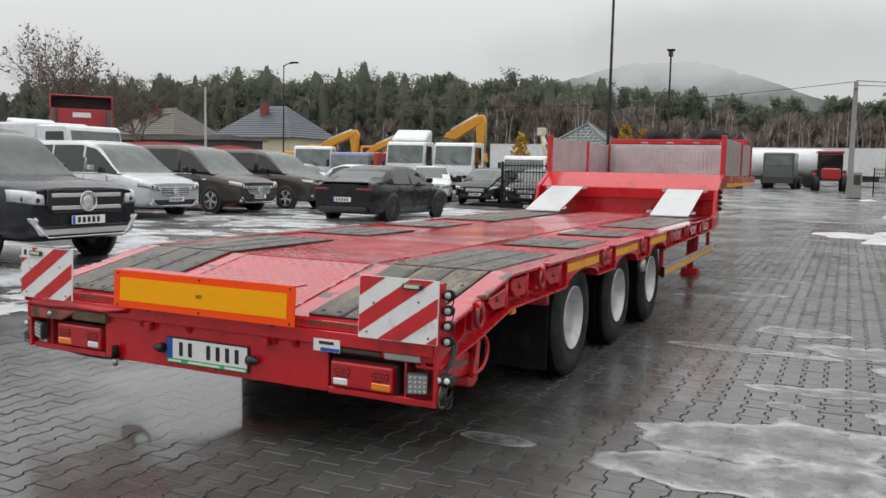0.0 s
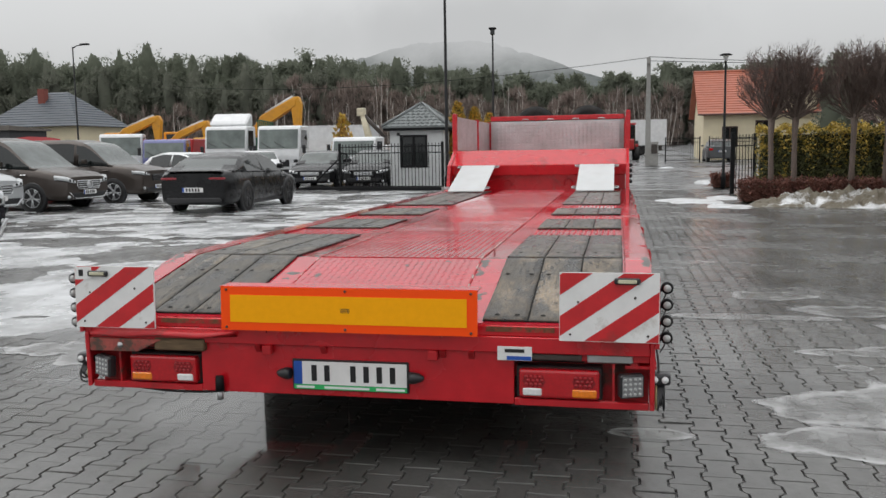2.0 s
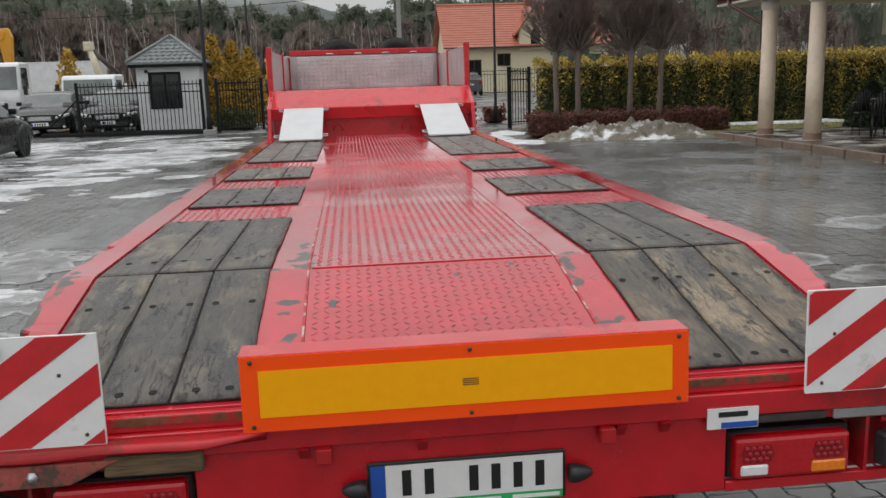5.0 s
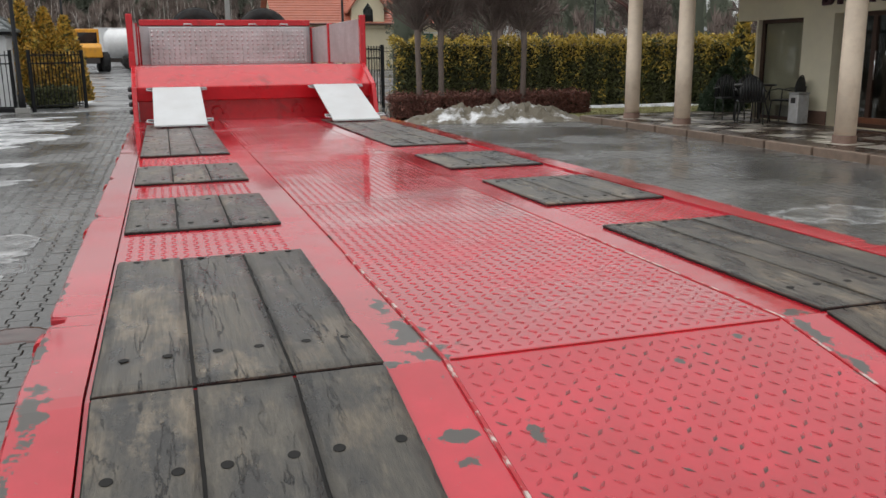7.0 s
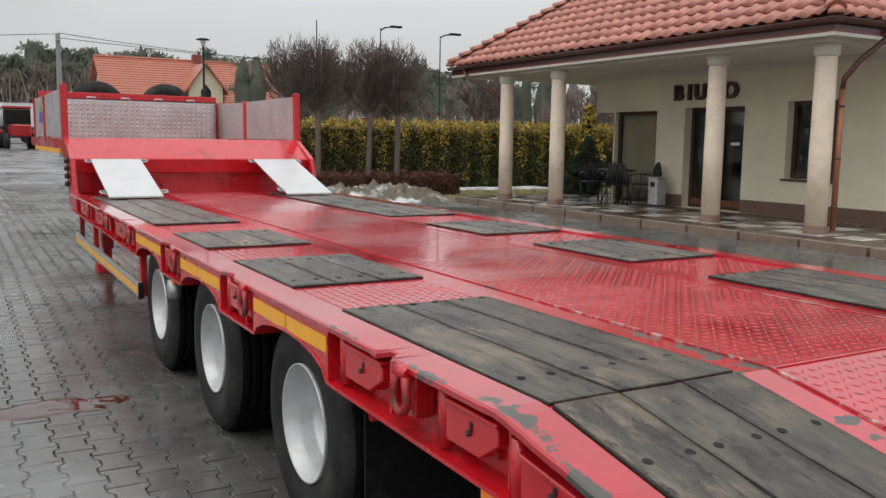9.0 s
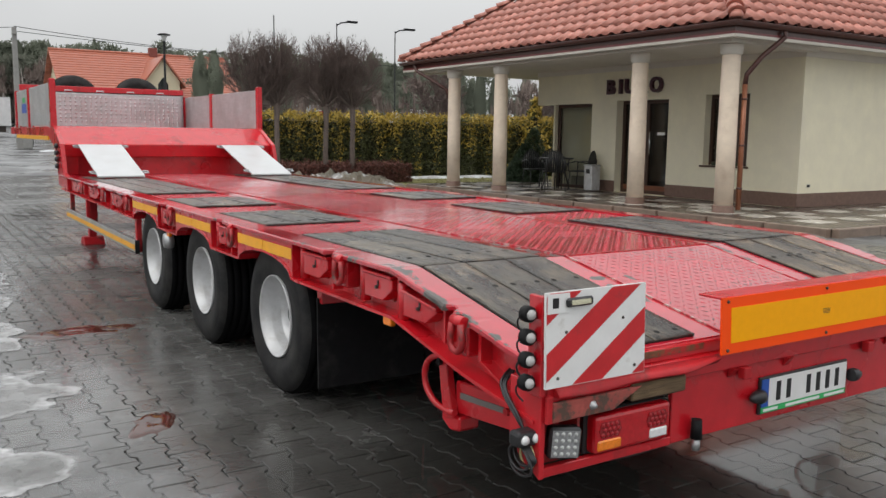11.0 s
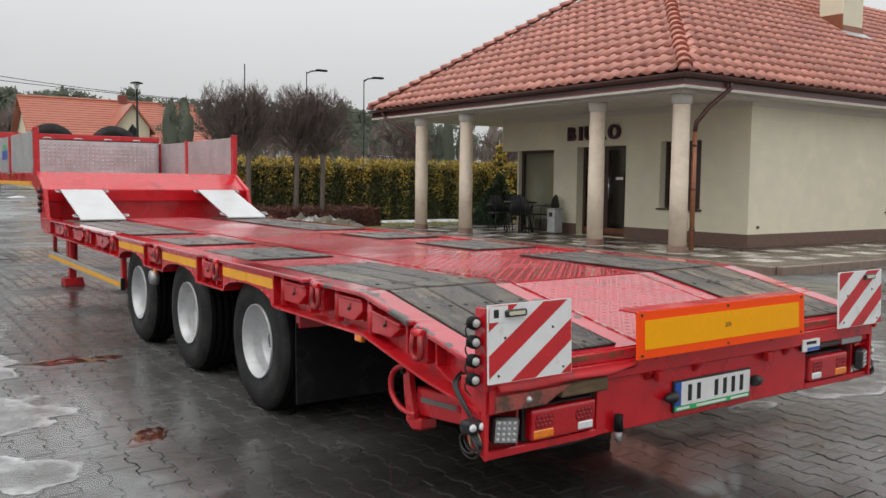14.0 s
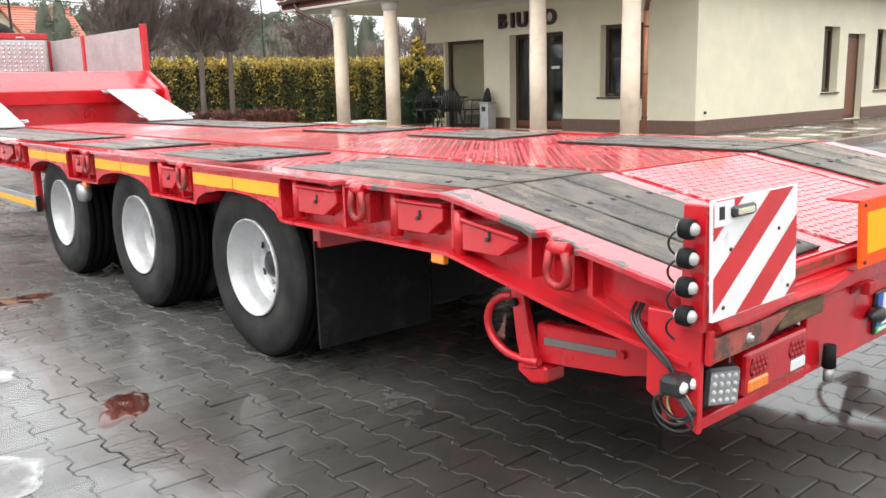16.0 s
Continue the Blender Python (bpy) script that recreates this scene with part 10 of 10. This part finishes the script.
SLUSH_W = mat("white_grey_slush", (0.62, 0.635, 0.65), 0.35, var=0.2, scale=2.5, bump=0.3, bscale=14, dirt=(0.22, 0.22, 0.218), dscale=1.3, damt=0.42, dsoft=0.35, drough=0.15)
sheet("slush_sheet", "ragged sheet of white and grey melting slush over the yard", "slush", -14.5, -2.2, -0.8, 25.8, 0.08, left_slush, SLUSH_W, 0.0012)
snow("snow_patch", "flat patch of old melting snow on the yard", (
    (2.9, 19.3, 0.75, 1.3, 20, 0.03, 20), (3.6, 17.2, 0.5, 0.8, 10, 0.03, 21), (3.9, 20.6, 0.5, 0.9, 0, 0.04, 22), (11.2, 19.85, 2.9, 0.2, -6.5, 0.10, 28), (9.9, 17.6, 0.3, 0.12, 0, 0.04, 29),
    (3.7, 46.5, 0.9, 0.5, 0, 0.3, 30), (4.3, 30.5, 0.35, 0.8, 0, 0.12, 31), (-3.6, 31.0, 0.4, 1.2, 0, 0.12, 32), (9.2, 6.0, 0.35, 0.09, -30, 0.02, 33)), SNOW, "snow", "snow patches")
snow("road_snow", "bank of snow along the far road", ((-4, 58, 9, 1.0, 0, 0.25, 170), (10, 57, 7, 0.8, 0, 0.2, 171), (-20, 60, 10, 1.2, 0, 0.25, 172)), SNOW, "snow", "road snow")


def heap(label, x0, x1, y0, y1, h, seed, material):
    vs, fs = [], []
    nx, ny = 64, 26
    for j in range(ny + 1):
        for i in range(nx + 1):
            u, v = i / nx, j / ny
            x, y = x0 + (x1 - x0) * u, y0 + (y1 - y0) * v - 0.25 * u
            env = (math.sin(math.pi * min(1, max(0, u))) ** 0.45) * (math.sin(math.pi * v) ** 0.8)
            n1 = noise.fractal(Vector((x * 1.9, y * 1.9, seed)), 0.9, 2.1, 5)
            n2 = noise.noise(Vector((x * 6.5, y * 6.5, seed + 3))) + 0.8 * abs(noise.noise(Vector((x * 13, y * 13, seed + 5))))
            z = h * env * (0.55 + 0.5 * n1) + 0.12 * env * n2
            vs.append((x, y, max(-0.02, z - 0.015)))
    for j in range(ny):
        for i in range(nx):
            a = j * (nx + 1) + i
            fs.append((a, a + 1, a + nx + 2, a + nx + 1))
    return tagged(raw("snow_mound", vs, fs, material), label, "snow heap")


DIRTY = mat("dirty_heaped_snow", (0.66, 0.67, 0.68), 0.65, var=0.2, scale=4, bump=0.8, bscale=12, dirt=(0.15, 0.13, 0.095), dscale=1.5, damt=0.64, dsoft=0.10)
heap("heap of dirty ploughed snow at the paving edge", 4.15, 8.2, 16.9, 18.3, 0.50, 3.0, DIRTY)
heap("low heap of ploughed snow before the lawn", 5.6, 7.9, 16.5, 17.3, 0.25, 8.0, DIRTY)

# red-brown stains and puddles by the wheels
STAIN = mat("rusty_puddle", (0.06, 0.022, 0.016), 0.05, var=0.5, scale=6, dirt=(0.055, 0.032, 0.02), dscale=4, damt=0.3)
snow("rust_puddle", "thin rusty brown puddle on the pavers", ((-1.86, 2.02, 0.20, 0.11, 60, 0.0016, 200), (-1.85, 4.08, 0.34, 0.17, -8, 0.0016, 201), (-1.58, 4.10, 0.14, 0.10, 10, 0.0026, 202)), STAIN, "puddle", "puddles")


def rain_film(x, y):
    n = frac(x, y, 0.9, 17.0, 4)
    near = max(1 - math.hypot((x + 2.55) / 1.0, (y - 2.5) / 2.6), 1 - math.hypot((x + 3.0) / 1.5, (y - 7.0) / 3.0))
    v = n * 0.5 + near * 0.9 - 0.22 - 1.2 * max(0.0, x + 1.75)
    return 0.0024 + 0.02 * v if v > 0 else -0.02


sheet("puddle", "thin pale film of melt water and slush on the pavers", "puddle", -4.6, 0.6, -1.2, 9, 0.022, rain_film, FILM, 0.001, True, 0.0045)

WATER = bpy.data.materials.new("clear_rain_water")
WATER.use_nodes = True
w_n, w_l = WATER.node_tree.nodes, WATER.node_tree.links
w_n.remove(w_n["Principled BSDF"])
w_clear, w_gloss, w_fres, w_mix = [w_n.new(k) for k in ("ShaderNodeBsdfTransparent", "ShaderNodeBsdfGlossy", "ShaderNodeLayerWeight", "ShaderNodeMixShader")]
w_clear.inputs["Color"].default_value = (0.985, 0.985, 0.98, 1)
w_gloss.inputs["Color"].default_value, w_gloss.inputs["Roughness"].default_value = (1, 1, 1, 1), 0.055
w_fres.inputs["Blend"].default_value = 0.5
w_pow, w_add = w_n.new("ShaderNodeMath"), w_n.new("ShaderNodeMath")
w_pow.operation, w_pow.inputs[1].default_value = "POWER", 4.6
w_add.operation, w_add.use_clamp, w_add.inputs[1].default_value = "ADD", True, 0.025
w_l.new(w_fres.outputs["Facing"], w_pow.inputs[0])
w_l.new(w_pow.outputs[0], w_add.inputs[0])
w_rip, w_bmp = w_n.new("ShaderNodeTexNoise"), w_n.new("ShaderNodeBump")
w_rip.inputs["Scale"].default_value = 3.0
w_bmp.inputs["Strength"].default_value, w_bmp.inputs["Distance"].default_value = 0.06, 0.02
w_l.new(w_rip.outputs["Fac"], w_bmp.inputs["Height"])
w_l.new(w_bmp.outputs["Normal"], w_gloss.inputs["Normal"])
w_att, w_mul = w_n.new("ShaderNodeAttribute"), w_n.new("ShaderNodeMath")
w_att.attribute_name, w_mul.operation = "thick", "MULTIPLY"
w_l.new(w_add.outputs[0], w_mul.inputs[0])
w_l.new(w_att.outputs["Fac"], w_mul.inputs[1])
w_l.new(w_mul.outputs[0], w_mix.inputs["Fac"])
# thicker water tints the pavers darker: soaking plus painted shade under the tail
w_soak_shade = w_n.new("ShaderNodeMix")
w_soak_shade.data_type = "RGBA"
w_soak_shade.inputs[6].default_value, w_soak_shade.inputs[7].default_value = (0.985, 0.985, 0.98, 1), (0.76, 0.755, 0.74, 1)
w_l.new(w_att.outputs["Fac"], w_soak_shade.inputs[0])
w_l.new(w_soak_shade.outputs[2], w_clear.inputs["Color"])
w_l.new(w_clear.outputs["BSDF"], w_mix.inputs[1])
w_l.new(w_gloss.outputs["BSDF"], w_mix.inputs[2])
w_l.new(w_mix.outputs["Shader"], w_n["Material Output"].inputs["Surface"])


def tail_pool(x, y):
    v = 1 - math.hypot((x + 0.35) / 1.75, (y - 0.95) / 1.35) + 0.4 * frac(x, y, 1.1, 23.0, 5)
    return 0.0024 + 0.02 * (v - 0.06) if v > 0.06 else -0.02


tail_water = sheet("puddle", "shallow rain puddle, tinted dark for soaked pavers and shade under the trailer tail", "puddle", -3.6, 1.4, -0.7, 4.4, 0.02, tail_pool, WATER, 0.001, True, 0.010)
tail_water.location.z += 0.0015



def deck_pool(x, y):
    v = 0.55 * frac(x * 0.55, y * 0.9, 1.5, 41.0, 5) + (0.05 if y > 2.3 else -0.08) + 0.14 * max(0.0, abs(x) - 0.15) - 0.5 * max(0.0, 1.0 - y) + 0.06
    return 0.0024 + 0.02 * v if v > 0 else -0.02


DECK_WATER = WATER.copy()
DECK_WATER.name = "rippled_rain_water"
for nd in DECK_WATER.node_tree.nodes:
    if nd.bl_idname == "ShaderNodeMix":
        nd.inputs[7].default_value = (0.95, 0.95, 0.95, 1)
    if nd.bl_idname == "ShaderNodeBsdfAnisotropic" or nd.bl_idname == "ShaderNodeBsdfGlossy":
        nd.inputs["Roughness"].default_value = 0.16
deck_water = sheet("puddle", "shallow rain water standing on the red deck plates", "puddle", -0.425, 0.425, 0.92, 8.3, 0.02, deck_pool, DECK_WATER, 0.001, True, 0.008)
deck_water.location.z = DZ + 0.0002 - 0.0015

# ---- terrace furniture ----
BLACK_M = mat("black_painted_metal", (0.014, 0.014, 0.015), 0.4, var=0.2)
t = thing("garden_table", "black round garden table on the terrace", "table", "", pose(10.1, 13.45, TZ))
part("tabletop", lathe(B(), [(0.40, 0.70), (0.40, 0.73), (0.0, 0.735)], 28), BLACK_M, t)
for k in range(4):
    a = math.pi / 4 + k * math.pi / 2
    part("leg", tube(B(), [(0.32 * math.cos(a), 0.32 * math.sin(a), 0.0), (0.2 * math.cos(a), 0.2 * math.sin(a), 0.4), (0.3 * math.cos(a), 0.3 * math.sin(a), 0.70)], 0.014, 8), BLACK_M, t)


def chair(m):
    c = thing("garden_chair", "black woven-metal garden armchair on the terrace", "chair", "garden chairs", m)
    part("seat", box(B(), -0.23, 0.23, -0.22, 0.23, 0.42, 0.45, 0.01), BLACK_M, c)
    bm = B()
    pts = [(-0.24 + 0.48 * i / 10, 0.24 + 0.03 * math.sin(math.pi * i / 10), 0.45 + 0.45 * math.sin(math.pi * i / 10) ** 0.4) for i in range(11)]
    tube(bm, pts, 0.012, 6)
    part("back_frame", bm, BLACK_M, c)
    for k in range(9):
        x = -0.2 + 0.05 * k
        part("back_slat", tube(B(), [(x, 0.24, 0.45), (x, 0.262, 0.45 + 0.43 * math.sin(math.pi * (x + 0.24) / 0.48) ** 0.4)], 0.021, 6), BLACK_M, c)
    for sx in (-1, 1):
        part("arm", tube(B(), [(sx * 0.25, 0.24, 0.62), (sx * 0.26, -0.05, 0.66), (sx * 0.26, -0.22, 0.62), (sx * 0.25, -0.22, 0.43)], 0.012, 6), BLACK_M, c)
        for sy in (-1, 1):
            part("leg", tube(B(), [(sx * 0.21, sy * 0.2, 0.43), (sx * 0.23, sy * 0.24, 0.0)], 0.012, 6), BLACK_M, c)
    return c


c1 = chair(pose(10.05, 14.15, TZ, 0, 0, -15))
for x, y, rz in ((9.65, 13.0, 150), (10.45, 12.95, 205), (10.35, 14.0, -40)):
    copy_thing(c1, pose(x, y, TZ, 0, 0, rz))
t = thing("litter_bin", "grey metal litter bin beside the office door", "bin", "", pose(10.4, 12.55, TZ))
part("body", box(B(), -0.13, 0.13, -0.13, 0.13, 0.02, 0.56, 0.02), RIM, t)
part("lid", box(B(), -0.14, 0.14, -0.14, 0.14, 0.56, 0.60, 0.02), GALV, t)
part("slot", box(B(), -0.1335, -0.1285, -0.06, 0.06, 0.40, 0.50), BLACK_M, t)


# ---- small pieces laid last ----
for m in spots1[:210] + spots2[:90]:
    o = part("roof_tile", me_tile, None, roof)
    o.matrix_basis = m
rest = (spots1[210:], spots2[90:])
vs, fs = [], []
for m in rest[0] + rest[1]:
    k = len(vs)
    vs += [tuple(m @ Vector(v)) for v in T_V]
    fs += [tuple(i + k for i in f) for f in T_F]
if vs:
    o = raw("roof_tiles", vs, fs, CLAY_S, roof)
    o.data.polygons.foreach_set("use_smooth", [i % 2 == 0 for i in range(len(o.data.polygons))])
    tagged(o, kind="stuff")

# interlocking double-T pavers
PA, PW, PN, PP = 0.100, 0.0825, 0.0575, 0.140
half = [(PW, PA), (PW, 0.062), (PN, 0.040), (PN, -0.040), (PW, -0.062), (PW, -PA)]
outline = [(u, v) for u, v in half] + [(-u, v) for u, v in half[::-1]]


def shrunk(d):
    out = []
    for u, v in outline:
        su = 1 if u > 0 else -1
        out.append((u - su * d, v - (math.copysign(d, v) if abs(v) > 0.09 else 0)))
    return out


P_TOP, P_LOW = shrunk(0.0060), shrunk(0.0034)
np_ = len(outline)
P_V = [(u, v, 0.0) for u, v in P_TOP] + [(u, v, -0.003) for u, v in P_LOW] + [(u, v, -0.016) for u, v in P_LOW]
P_F = [tuple(range(np_ - 1, -1, -1))] + [(i, (i + 1) % np_, np_ + (i + 1) % np_, np_ + i) for i in range(np_)] + [(np_ + i, np_ + (i + 1) % np_, 2 * np_ + (i + 1) % np_, 2 * np_ + i) for i in range(np_)]
me_p = bpy.data.meshes.new("paver")
me_p.from_pydata(P_V, [], P_F)
me_p.update()
me_p.materials.append(PAVER)
paving = tagged(thing("pavement", "wet grey interlocking concrete pavers of the yard", "paving"), kind="structure")
prng = np.random.default_rng(5)
cols = np.arange(-92, 57)
rws = np.arange(-22, 128)
arr_v = np.array(P_V)
spots = []
for c in cols:
    for r in rws:
        x, y = c * PP, r * 0.2 + (0.1 if c % 2 else 0.0)
        if x > TX - 0.09 and y > TY - 0.1:
            continue
        spots.append((x, y))
spots = np.array(spots)
near = [i for i, (x, y) in enumerate(spots) if (-3.0 < x < -1.35 and 0.1 < y < 3.7) or (0.9 < x < 1.6 and -0.6 < y < 1.2)]
near = near[:300]
nearset = set(near)
lift = prng.uniform(-0.0015, 0.0015, len(spots))
tx, ty_ = prng.normal(0, 0.009, len(spots)), prng.normal(0, 0.009, len(spots))
for i in near:
    o = part("paver", me_p, None, paving)
    o.matrix_basis = pose(spots[i][0], spots[i][1], lift[i], math.degrees(ty_[i]), math.degrees(tx[i]), 0)
rest_i = np.array([i for i in range(len(spots)) if i not in nearset])
allv = np.repeat(arr_v[None], len(rest_i), axis=0)
allv[:, :, 2] += lift[rest_i][:, None] - allv[:, :, 0] * tx[rest_i][:, None] + allv[:, :, 1] * ty_[rest_i][:, None]
allv[:, :, 0] += spots[rest_i][:, 0][:, None]
allv[:, :, 1] += spots[rest_i][:, 1][:, None]
base = (np.arange(len(rest_i)) * len(P_V)).tolist()
faces = [tuple(v + b for v in f) for b in base for f in P_F]
o = raw("pavers", allv.reshape(-1, 3).tolist(), faces, PAVER_S, paving)
tagged(o, kind="stuff")
